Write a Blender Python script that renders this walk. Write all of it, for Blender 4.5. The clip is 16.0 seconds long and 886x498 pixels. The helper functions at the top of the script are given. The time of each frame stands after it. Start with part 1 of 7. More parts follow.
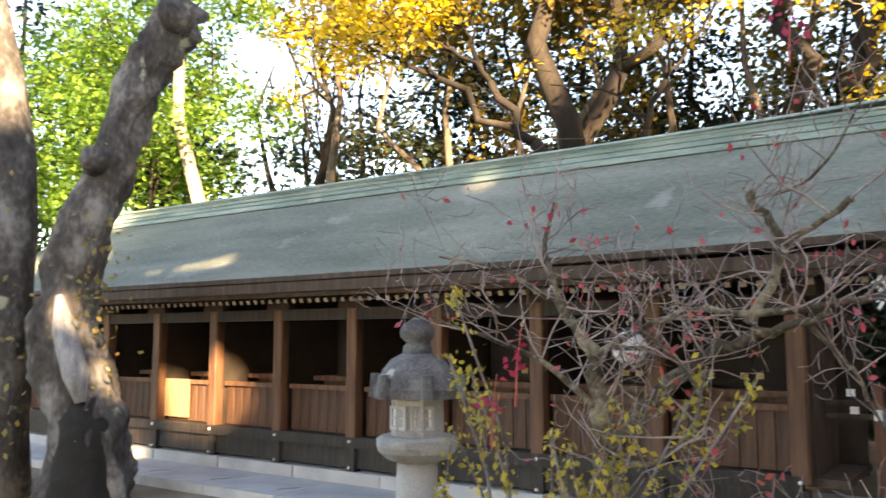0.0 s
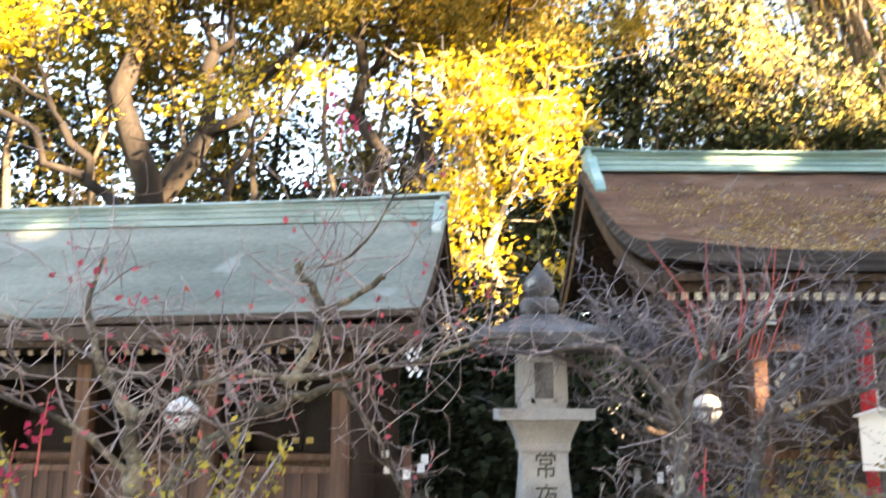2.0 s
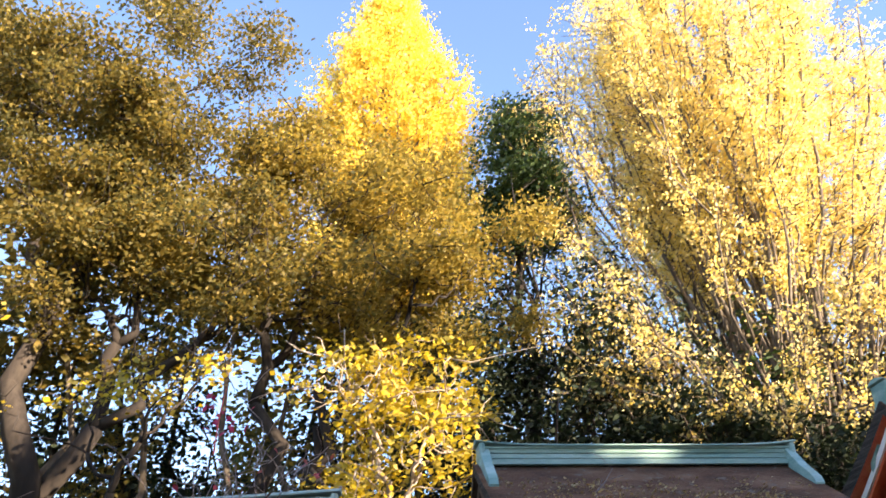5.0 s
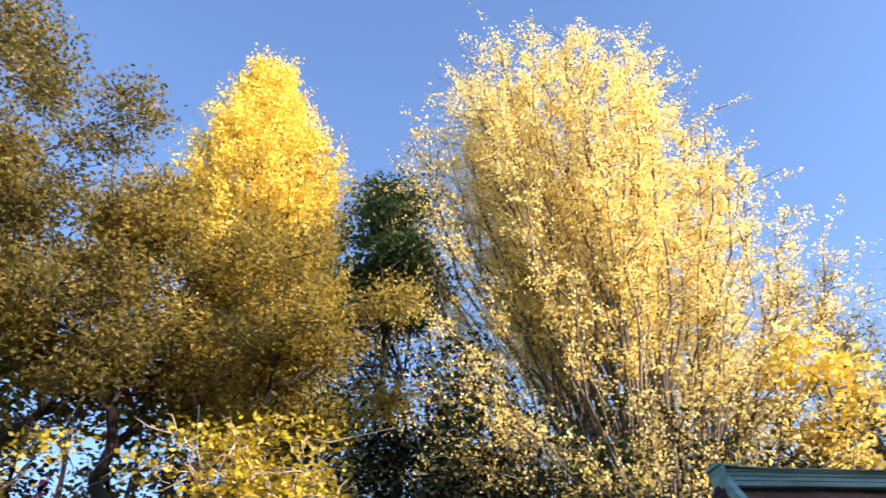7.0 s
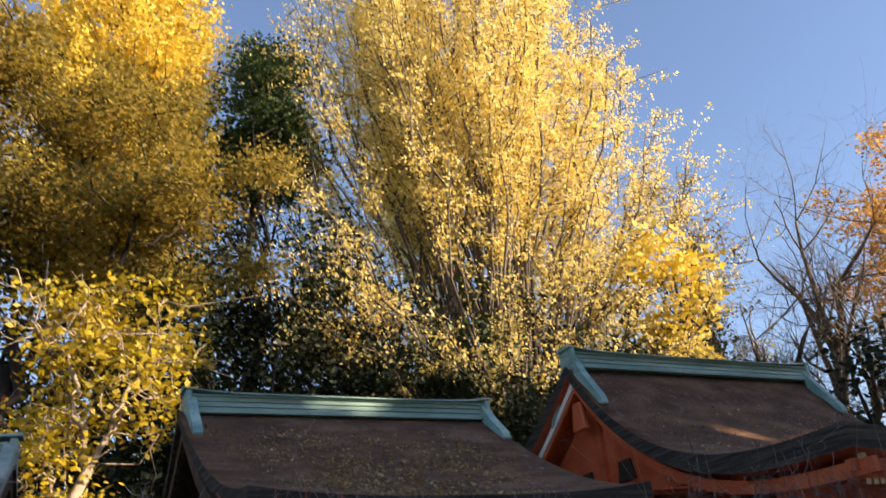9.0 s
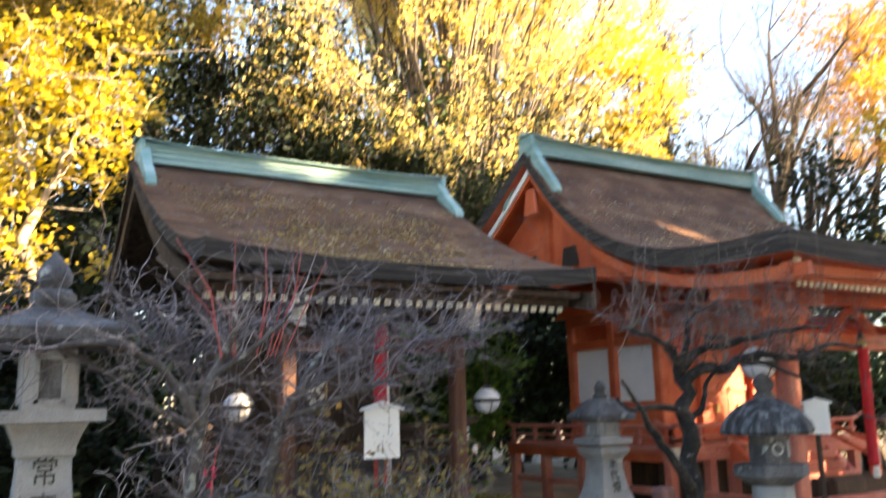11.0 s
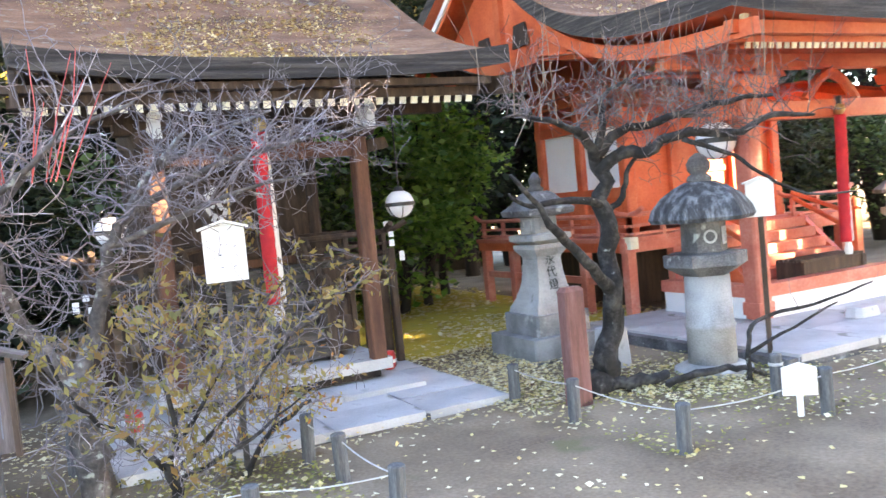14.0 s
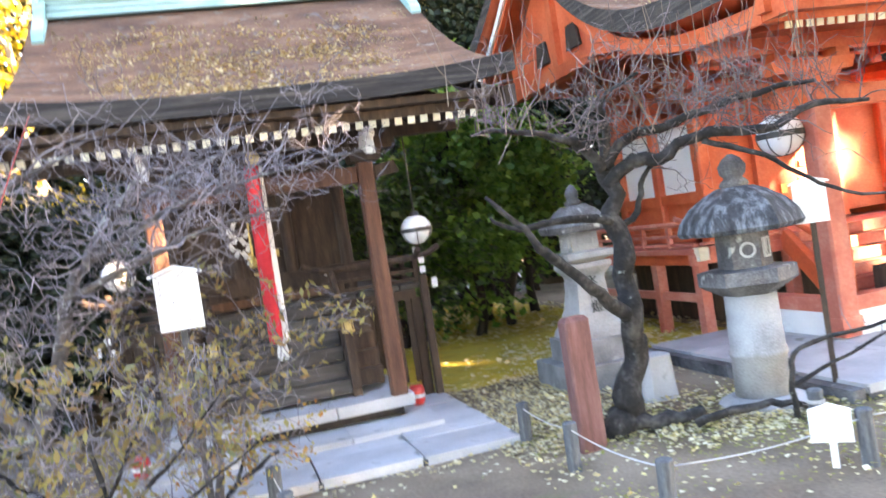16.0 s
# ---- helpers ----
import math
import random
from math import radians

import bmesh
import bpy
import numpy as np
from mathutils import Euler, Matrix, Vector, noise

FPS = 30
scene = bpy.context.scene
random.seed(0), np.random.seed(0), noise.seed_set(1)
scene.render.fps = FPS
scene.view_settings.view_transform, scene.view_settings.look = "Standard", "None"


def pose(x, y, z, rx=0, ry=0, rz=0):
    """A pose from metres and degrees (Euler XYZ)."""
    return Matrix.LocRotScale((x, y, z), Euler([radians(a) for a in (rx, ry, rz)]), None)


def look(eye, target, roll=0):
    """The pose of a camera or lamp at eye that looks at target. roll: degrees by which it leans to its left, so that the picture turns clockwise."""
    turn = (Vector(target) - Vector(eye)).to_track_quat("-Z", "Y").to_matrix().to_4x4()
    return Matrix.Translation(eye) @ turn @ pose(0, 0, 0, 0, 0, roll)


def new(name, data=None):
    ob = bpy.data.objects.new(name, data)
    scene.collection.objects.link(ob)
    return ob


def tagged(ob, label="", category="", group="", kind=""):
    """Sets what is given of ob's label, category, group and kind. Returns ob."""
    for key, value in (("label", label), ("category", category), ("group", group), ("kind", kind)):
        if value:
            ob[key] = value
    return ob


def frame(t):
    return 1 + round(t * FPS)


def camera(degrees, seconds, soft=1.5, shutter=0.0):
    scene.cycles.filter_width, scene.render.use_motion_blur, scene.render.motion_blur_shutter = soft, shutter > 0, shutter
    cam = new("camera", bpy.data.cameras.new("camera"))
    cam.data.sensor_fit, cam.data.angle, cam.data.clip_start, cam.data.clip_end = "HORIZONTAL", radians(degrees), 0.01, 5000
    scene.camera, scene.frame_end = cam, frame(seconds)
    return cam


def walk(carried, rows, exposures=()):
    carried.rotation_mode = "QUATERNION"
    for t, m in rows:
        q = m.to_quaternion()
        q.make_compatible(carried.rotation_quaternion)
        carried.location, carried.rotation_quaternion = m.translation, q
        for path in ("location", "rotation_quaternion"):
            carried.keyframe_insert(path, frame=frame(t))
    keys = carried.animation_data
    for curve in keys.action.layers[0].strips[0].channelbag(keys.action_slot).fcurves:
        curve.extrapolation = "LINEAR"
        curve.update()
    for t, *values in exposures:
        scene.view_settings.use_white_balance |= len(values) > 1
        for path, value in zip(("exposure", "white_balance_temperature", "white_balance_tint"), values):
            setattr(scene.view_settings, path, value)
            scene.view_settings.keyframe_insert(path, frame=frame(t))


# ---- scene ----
cam = camera(56.52, 16.0, soft=1.5, shutter=0.5)
PATH = [
    (0, (0, -0, 1.524), (-0.937, 1.753, 1.744), -0.01),
    (0.5, (0.032, 0.004, 1.514), (-0.765, 1.823, 1.753), 0.54),
    (1, (0.088, 0.011, 1.497), (-0.449, 1.92, 1.76), 1.28),
    (1.5, (0.128, 0.011, 1.487), (-0.069, 1.986, 1.73), 0.16),
    (2, (0.153, -0.037, 1.5), (0.172, 1.926, 1.88), 0.03),
    (2.5, (0.163, -0.096, 1.523), (0.245, 1.838, 2.027), -0.43),
    (3, (0.18, -0.138, 1.546), (0.305, 1.763, 2.153), -1.02),
    (3.5, (0.173, -0.174, 1.543), (0.336, 1.674, 2.292), -0.83),
    (3.7, (0.164, -0.162, 1.529), (0.333, 1.663, 2.329), -0.76),
    (5.8, (0.424, -0.335, 1.494), (0.729, 1.31, 2.591), -4.40),
    (6, (0.419, -0.348, 1.503), (0.76, 1.278, 2.617), -4.73),
    (6.5, (0.405, -0.38, 1.499), (0.838, 1.201, 2.645), -4.83),
    (7, (0.368, -0.378, 1.503), (0.888, 1.173, 2.654), -5.88),
    (7.5, (0.397, -0.378, 1.499), (1.02, 1.157, 2.621), -6.62),
    (8, (0.409, -0.367, 1.501), (1.125, 1.162, 2.573), -7.35),
    (8.5, (0.455, -0.347, 1.494), (1.236, 1.211, 2.475), -6.95),
    (8.7, (0.451, -0.303, 1.505), (1.251, 1.274, 2.439), -6.57),
    (10.8, (0.359, -0.126, 1.499), (1.374, 1.529, 1.98), -1.52),
    (11, (0.396, -0.083, 1.465), (1.38, 1.617, 1.84), -1.49),
    (11.5, (0.533, -0.034, 1.484), (1.471, 1.72, 1.693), -1.57),
    (12, (0.7, -0.001, 1.513), (1.768, 1.688, 1.585), -4.08),
    (12.5, (0.901, 0.051, 1.477), (2.037, 1.696, 1.487), -3.25),
    (13, (1.175, 0.075, 1.466), (2.226, 1.773, 1.368), -2.62),
    (13.5, (1.493, 0.015, 1.479), (2.432, 1.775, 1.342), -5.12),
    (14, (1.819, 0.026, 1.479), (2.7, 1.818, 1.369), -5.44),
    (14.5, (2.13, -0.009, 1.49), (2.847, 1.851, 1.329), -5.88),
    (15, (2.417, 0.028, 1.478), (3.128, 1.894, 1.362), -5.18),
    (15.5, (2.714, -0.001, 1.487), (3.362, 1.886, 1.344), -4.38),
    (16, (3.04, 0.051, 1.471), (3.573, 1.978, 1.426), -8.82),
]
walk(cam, [(t, look(eye, target, roll)) for t, eye, target, roll in PATH],
     [(0, 2.9, 9200, 18), (1.5, 3.5, 8700, 18), (2.5, 3.7, 8500, 19), (3.1, 3.58, 8200, 19), (3.7, 3.2, 8000, 17), (5.8, 1.9, 6100, 20), (7.2, 1.6, 6000, 19), (8.6, 1.3, 6600, 19), (10.8, 2.65, 8000, 17), (11.4, 3.65, 8000, 17),
      (12.0, 4.17, 8200, 18), (13.0, 4.34, 7900, 19), (16.0, 4.56, 7700, 20)])

# ---- sky and sun ----
SUN_DIR = Vector((0.66, -0.66, 0.36)).normalized()
world = bpy.data.worlds.new("sky")
scene.world = world
world.use_nodes = True
wn = world.node_tree.nodes
sky = wn.new("ShaderNodeTexSky")
sky.sky_type, sky.sun_disc = "NISHITA", False
sky.sun_elevation = math.asin(SUN_DIR.z)
sky.sun_rotation = math.atan2(SUN_DIR.x, SUN_DIR.y)
sky.air_density, sky.dust_density, sky.ozone_density = 1.0, 0.5, 2.6
world.node_tree.links.new(sky.outputs[0], wn["Background"].inputs[0])
wn["Background"].inputs[1].default_value = 0.112
sun_data = bpy.data.lights.new("sun", "SUN")
sun_data.energy, sun_data.angle, sun_data.color = 5.0, radians(0.53), (1.0, 0.83, 0.58)
sun = new("sun", sun_data)
sun.matrix_world = look((0, 0, 0), -SUN_DIR)


# ---- materials ----
def material(name, stops, scale=8.0, rough=0.8, bump=0.15, fine=60.0, metal=0.0, stretch=(1, 1, 1),
             island=0.0, spots=None, coat=0.0):
    """stops: colours mixed by a broad noise; fine: a second, smaller noise for grain and relief; spots: (colour, amount, scale)."""
    m = bpy.data.materials.new(name)
    m.use_nodes = True
    n, ln = m.node_tree.nodes, m.node_tree.links
    b = n["Principled BSDF"]
    b.inputs["Roughness"].default_value, b.inputs["Metallic"].default_value = rough, metal
    co = n.new("ShaderNodeTexCoord")
    mp = n.new("ShaderNodeMapping")
    mp.inputs["Scale"].default_value = stretch
    ln.new(co.outputs["Object"], mp.inputs[0])
    big, small = n.new("ShaderNodeTexNoise"), n.new("ShaderNodeTexNoise")
    for tex, sc in ((big, scale), (small, fine)):
        tex.inputs["Scale"].default_value, tex.inputs["Detail"].default_value = sc, 5
        ln.new(mp.outputs[0], tex.inputs["Vector"])
    mix = n.new("ShaderNodeMath")
    mix.operation = "MULTIPLY_ADD"
    ln.new(small.outputs["Fac"], mix.inputs[0])
    mix.inputs[1].default_value = 0.45
    ln.new(big.outputs["Fac"], mix.inputs[2])
    ramp = n.new("ShaderNodeValToRGB")
    el = ramp.color_ramp.elements
    while len(el) < len(stops):
        el.new(0.5)
    for i, c in enumerate(stops):
        el[i].position = 0.48 + 0.46 * i / max(1, len(stops) - 1)
        el[i].color = (*c, 1)
    ln.new(mix.outputs[0], ramp.inputs[0])
    out = ramp.outputs[0]
    if spots:
        colour, amount, sc = spots
        sp = n.new("ShaderNodeTexNoise")
        sp.inputs["Scale"].default_value, sp.inputs["Detail"].default_value = sc, 6
        ln.new(co.outputs["Object"], sp.inputs["Vector"])
        th = n.new("ShaderNodeMapRange")
        th.inputs["From Min"].default_value, th.inputs["From Max"].default_value = 1 - amount, 1.06 - amount
        ln.new(sp.outputs["Fac"], th.inputs[0])
        mx = n.new("ShaderNodeMixRGB")
        mx.inputs[2].default_value = (*colour, 1)
        ln.new(th.outputs[0], mx.inputs[0])
        ln.new(out, mx.inputs[1])
        out = mx.outputs[0]
    if island:
        geo = n.new("ShaderNodeNewGeometry")
        info = n.new("ShaderNodeObjectInfo")
        add = n.new("ShaderNodeMath")
        add.operation = "ADD"
        ln.new(geo.outputs["Random Per Island"], add.inputs[0])
        ln.new(info.outputs["Random"], add.inputs[1])
        fr = n.new("ShaderNodeMath")
        fr.operation = "FRACT"
        ln.new(add.outputs[0], fr.inputs[0])
        mr = n.new("ShaderNodeMapRange")
        mr.inputs["To Min"].default_value, mr.inputs["To Max"].default_value = 1 - island, 1 + island
        ln.new(fr.outputs[0], mr.inputs[0])
        hs = n.new("ShaderNodeHueSaturation")
        ln.new(mr.outputs[0], hs.inputs["Value"])
        ln.new(out, hs.inputs["Color"])
        out = hs.outputs[0]
    ln.new(out, b.inputs["Base Color"])
    if bump:
        bp = n.new("ShaderNodeBump")
        bp.inputs["Strength"].default_value, bp.inputs["Distance"].default_value = bump, 0.02
        ln.new(mix.outputs[0], bp.inputs["Height"])
        ln.new(bp.outputs[0], b.inputs["Normal"])
    if coat:
        b.inputs["Coat Weight"].default_value = coat
    return m


def leaf_material(name, stops, through_light=0.45, rough=0.55):
    """Thin leaves: the colour varies from leaf to leaf, and light shines through."""
    m = bpy.data.materials.new(name)
    m.use_nodes = True
    n, ln = m.node_tree.nodes, m.node_tree.links
    b = n["Principled BSDF"]
    b.inputs["Roughness"].default_value = rough
    geo = n.new("ShaderNodeNewGeometry")
    ramp = n.new("ShaderNodeValToRGB")
    el = ramp.color_ramp.elements
    while len(el) < len(stops):
        el.new(0.5)
    for i, c in enumerate(stops):
        el[i].position = i / (len(stops) - 1)
        el[i].color = (*c, 1)
    ln.new(geo.outputs["Random Per Island"], ramp.inputs[0])
    ln.new(ramp.outputs[0], b.inputs["Base Color"])
    tr = n.new("ShaderNodeBsdfTranslucent")
    ln.new(ramp.outputs[0], tr.inputs["Color"])
    mx = n.new("ShaderNodeMixShader")
    mx.inputs[0].default_value = through_light
    ln.new(b.outputs[0], mx.inputs[1])
    ln.new(tr.outputs[0], mx.inputs[2])
    ln.new(mx.outputs[0], n["Material Output"].inputs["Surface"])
    return m


M = {}
M["earth"] = material("packed_earth", [(0.105, 0.072, 0.045), (0.19, 0.138, 0.09), (0.29, 0.225, 0.155)], 1.1, 0.95, 0.5, 45,
                      spots=((0.13, 0.115, 0.055), 0.36, 1.6))
M["leaf_carpet"] = material("leaf_strewn_moss", [(0.30, 0.23, 0.03), (0.52, 0.40, 0.04), (0.38, 0.33, 0.06)], 3, 0.9, 0.5, 70)
M["stone_mid"] = material("damp_grey_granite", [(0.10, 0.105, 0.11), (0.19, 0.195, 0.20), (0.29, 0.295, 0.30)], 4, 0.9, 0.35, 80, spots=((0.33, 0.34, 0.33), 0.38, 6))
M["stone"] = material("weathered_granite", [(0.17, 0.17, 0.172), (0.32, 0.32, 0.32), (0.44, 0.44, 0.435)], 3, 0.85, 0.3, 90,
                      spots=((0.22, 0.22, 0.21), 0.37, 5))
M["stone_dark"] = material("lichened_dark_stone", [(0.032, 0.032, 0.034), (0.095, 0.093, 0.096), (0.21, 0.21, 0.212)], 4, 0.9, 0.4, 70,
                           spots=((0.40, 0.42, 0.40), 0.36, 7))
M["stone_streaked"] = material("rain_streaked_dark_stone", [(0.014, 0.016, 0.019), (0.05, 0.055, 0.063), (0.20, 0.225, 0.25)], 4, 0.85, 0.35, 30, stretch=(4, 4, 0.5))
M["slab"] = material("pale_paving_stone", [(0.33, 0.33, 0.335), (0.43, 0.43, 0.435), (0.52, 0.52, 0.52)], 2.2, 0.8, 0.12, 80,
                     island=0.08, spots=((0.24, 0.24, 0.22), 0.36, 4))
M["carved"] = material("inked_carving", [(0.03, 0.035, 0.03), (0.06, 0.07, 0.06)], 20, 0.9, 0.0)
M["copper"] = material("verdigris_copper_sheet", [(0.10, 0.118, 0.098), (0.18, 0.20, 0.168), (0.285, 0.30, 0.255)], 1.1, 0.5, 0.35, 46,
                       stretch=(0.35, 1.6, 1), island=0.05, spots=((0.27, 0.29, 0.262), 0.36, 1.6))
M["ridge_dull"] = material("dull_verdigris_ridge", [(0.15, 0.23, 0.215), (0.24, 0.34, 0.315), (0.36, 0.46, 0.43)], 3, 0.6, 0.15, 30, stretch=(0.4, 1, 2.5), spots=((0.42, 0.46, 0.42), 0.40, 2))
M["ridge"] = material("bright_verdigris_ridge", [(0.11, 0.25, 0.235), (0.21, 0.38, 0.355), (0.34, 0.51, 0.48)], 3, 0.55, 0.12, 30,
                      stretch=(0.4, 1, 2.5))
M["bark_roof"] = material("cypress_bark_thatch", [(0.045, 0.019, 0.010), (0.115, 0.050, 0.024), (0.21, 0.115, 0.065)], 2.6, 0.95, 1.0, 38,
                          stretch=(0.7, 1.6, 1), spots=((0.15, 0.12, 0.095), 0.39, 9.0))
M["bark_edge"] = material("cut_thatch_edge", [(0.013, 0.011, 0.010), (0.040, 0.034, 0.030), (0.11, 0.094, 0.08)], 3, 0.95, 0.6, 40,
                          stretch=(0.4, 0.4, 10))
# dark-stained timber, taken to black with the shade under eave and step
M["wood_black"] = material("dark_stained_shaded_timber", [(0.012, 0.009, 0.008), (0.024, 0.018, 0.015), (0.05, 0.038, 0.03)], 4, 0.7, 0.25, 40, stretch=(4, 4, 0.5), island=0.15)
M["wood_dark"] = material("age_darkened_timber", [(0.027, 0.017, 0.012), (0.056, 0.034, 0.023), (0.10, 0.066, 0.045)], 4, 0.75, 0.25, 40,
                          stretch=(4, 4, 0.5), island=0.12)
M["wood_brown"] = material("red_brown_timber", [(0.065, 0.025, 0.016), (0.115, 0.046, 0.027), (0.18, 0.08, 0.045)], 4, 0.65, 0.2, 40,
                           stretch=(4, 4, 0.5), island=0.1)
M["wood_post"] = material("warm_brown_posts", [(0.07, 0.03, 0.016), (0.13, 0.06, 0.032), (0.20, 0.10, 0.055)], 4, 0.65, 0.2, 40, stretch=(5, 5, 0.5), island=0.12)
# red-brown planks darkened so the eave's shade sits in the colour
M["wood_red_shaded"] = material("shaded_red_brown_boards", [(0.042, 0.019, 0.012), (0.08, 0.037, 0.022), (0.14, 0.07, 0.042)], 4, 0.7, 0.2, 40, stretch=(6, 6, 0.5), island=0.15)
M["tip_dim"] = material("browned_end_grain", [(0.20, 0.14, 0.09), (0.34, 0.25, 0.16)], 12, 0.8, 0.05, island=0.2)
M["wood_grey"] = material("sun_greyed_timber", [(0.035, 0.031, 0.029), (0.07, 0.064, 0.06), (0.13, 0.12, 0.113)], 4, 0.85, 0.3, 45,
                          stretch=(0.5, 5, 5), island=0.12)
M["vermilion"] = material("vermilion_paint", [(0.44, 0.068, 0.028), (0.59, 0.112, 0.042), (0.69, 0.18, 0.08)], 2.2, 0.5, 0.1, 35,
                          island=0.08)
M["vermilion_pale"] = material("faded_vermilion_paint", [(0.43, 0.10, 0.065), (0.53, 0.16, 0.11), (0.60, 0.26, 0.19)], 3, 0.65, 0.1, 35, island=0.08)
M["plaster"] = material("white_plaster", [(0.66, 0.66, 0.66), (0.78, 0.78, 0.77), (0.82, 0.82, 0.81)], 2, 0.85, 0.06, 40)
M["white"] = material("white_paint", [(0.74, 0.74, 0.72), (0.82, 0.82, 0.80)], 6, 0.6, 0.03)
M["rafter_tip"] = material("cream_painted_end_grain", [(0.62, 0.56, 0.40), (0.78, 0.73, 0.56)], 12, 0.7, 0.05, island=0.15)
M["gilt"] = material("gilt_metal", [(0.42, 0.30, 0.11), (0.66, 0.50, 0.22)], 12, 0.45, 0.05, metal=0.8)
M["iron"] = material("black_iron", [(0.02, 0.02, 0.02), (0.045, 0.045, 0.045)], 12, 0.5, 0.1)
M["globe"] = material("opal_lamp_glass", [(0.70, 0.70, 0.72), (0.80, 0.80, 0.82)], 3, 0.25, 0.0)
M["rope_red"] = material("red_bell_rope", [(0.42, 0.012, 0.02), (0.62, 0.025, 0.035)], 10, 0.8, 0.3, 60)
M["rope_fence"] = material("weathered_cotton_rope", [(0.36, 0.35, 0.33), (0.52, 0.51, 0.48)], 14, 0.9, 0.3, 80)
M["rope_white"] = material("white_twisted_rope", [(0.62, 0.60, 0.56), (0.78, 0.76, 0.72)], 14, 0.9, 0.3, 80)
M["paper"] = material("white_paper", [(0.78, 0.78, 0.78), (0.84, 0.84, 0.84)], 6, 0.8, 0.0)
M["post_grey"] = material("weathered_grey_post", [(0.05, 0.052, 0.055), (0.10, 0.103, 0.107), (0.17, 0.17, 0.172)], 6, 0.9, 0.4, 50, stretch=(4, 4, .6))
M["plum_bark"] = material("grey_plum_bark", [(0.04, 0.035, 0.033), (0.10, 0.088, 0.083), (0.21, 0.19, 0.185)], 7, 0.95, 0.7, 40,
                          spots=((0.33, 0.35, 0.31), 0.40, 14))
M["plum_black"] = material("black_plum_bark", [(0.007, 0.006, 0.006), (0.02, 0.018, 0.017), (0.075, 0.07, 0.066)], 9, 0.95, 1.0, 34,
                           spots=((0.30, 0.33, 0.30), 0.31, 18))
M["twig"] = material("grey_violet_twig", [(0.095, 0.082, 0.09), (0.18, 0.158, 0.172), (0.32, 0.29, 0.305)], 5, 0.85, 0.2, 40, island=0.25)
M["twig_tan"] = material("mauve_plum_twig", [(0.13, 0.095, 0.09), (0.27, 0.21, 0.20), (0.46, 0.40, 0.37)], 5, 0.85, 0.2, 40, island=0.25)
M["twig_brown"] = material("brown_plum_twig", [(0.055, 0.042, 0.04), (0.12, 0.092, 0.088), (0.25, 0.20, 0.19)], 5, 0.85, 0.2, 40, island=0.3)
M["wood_pale"] = material("pale_new_timber", [(0.27, 0.17, 0.09), (0.38, 0.26, 0.15)], 5, 0.7, 0.1, 40, stretch=(4, 4, .5))
M["twig_pale"] = material("pale_straw_twig", [(0.15, 0.11, 0.08), (0.28, 0.21, 0.155)], 5, 0.85, 0.1, 40, island=0.2)
M["twig_red"] = material("red_shoot", [(0.42, 0.05, 0.05), (0.60, 0.12, 0.10)], 5, 0.6, 0.1, 40, island=0.2)
M["mossy"] = material("mossy_limb_bark", [(0.022, 0.02, 0.016), (0.085, 0.07, 0.05), (0.30, 0.26, 0.19)], 5, 0.95, 0.6, 40)
# bark darkened to carry the shade that the crowns throw on limbs
M["trunk"] = material("shade_dark_trunk_bark", [(0.009, 0.007, 0.006), (0.022, 0.017, 0.014), (0.05, 0.04, 0.032)], 2, 0.95, 0.6, 14, stretch=(1, 1, 0.3))
M["trunk_mid"] = material("brown_ginkgo_bark", [(0.05, 0.04, 0.032), (0.11, 0.09, 0.07), (0.22, 0.18, 0.14)], 2, 0.95, 0.5, 14, stretch=(1, 1, 0.3))
M["trunk_pale"] = material("pale_trunk_bark", [(0.20, 0.16, 0.125), (0.33, 0.27, 0.21), (0.46, 0.40, 0.33)], 2, 0.95, 0.5, 14, stretch=(1, 1, 0.3))
M["old_bark"] = material("scarred_old_bark", [(0.02, 0.018, 0.017), (0.075, 0.068, 0.064), (0.24, 0.23, 0.222)], 3.5, 0.95, 1.0, 22,
                         stretch=(1, 1, 0.6), spots=((0.33, 0.34, 0.25), 0.36, 3))
M["charred"] = material("charred_hollow", [(0.008, 0.007, 0.006), (0.022, 0.019, 0.018)], 6, 0.95, 0.8, 40, spots=((0.36, 0.34, 0.26), 0.33, 7))
M["deadwood"] = material("bare_silver_deadwood", [(0.14, 0.14, 0.15), (0.26, 0.26, 0.275), (0.42, 0.42, 0.43)], 5, 0.8, 0.5, 40, stretch=(3, 3, 0.5))
# near-black boards: the shade deep in the bays is put into this colour
M["shadow_interior"] = material("shade_black_boards", [(0.02, 0.014, 0.01), (0.045, 0.03, 0.022)], 4, 0.8, 0.2, 40)
M["red_lacquer"] = material("red_lacquer", [(0.50, 0.02, 0.02), (0.62, 0.04, 0.03)], 5, 0.35, 0.02)
M["board_brown"] = material("brown_notice_board", [(0.05, 0.04, 0.04), (0.095, 0.078, 0.078), (0.15, 0.13, 0.135)], 4, 0.8, 0.2, 40, stretch=(6, 6, .6))
M["ink"] = material("faded_ink", [(0.10, 0.11, 0.14), (0.2, 0.21, 0.25)], 9, 0.9, 0.0)

L = {}
L["ginkgo"] = leaf_material("ginkgo_leaves", [(0.72, 0.52, 0.05), (0.82, 0.64, 0.09), (0.88, 0.74, 0.19)])
L["ginkgo_pale"] = leaf_material("pale_ginkgo_leaves", [(0.80, 0.61, 0.12), (0.87, 0.72, 0.23), (0.89, 0.79, 0.42), (0.84, 0.65, 0.13)], 0.52)
L["olive"] = leaf_material("olive_autumn_leaves", [(0.08, 0.085, 0.03), (0.165, 0.14, 0.035), (0.35, 0.25, 0.045), (0.12, 0.115, 0.032), (0.28, 0.20, 0.04)], 0.55, 0.65)
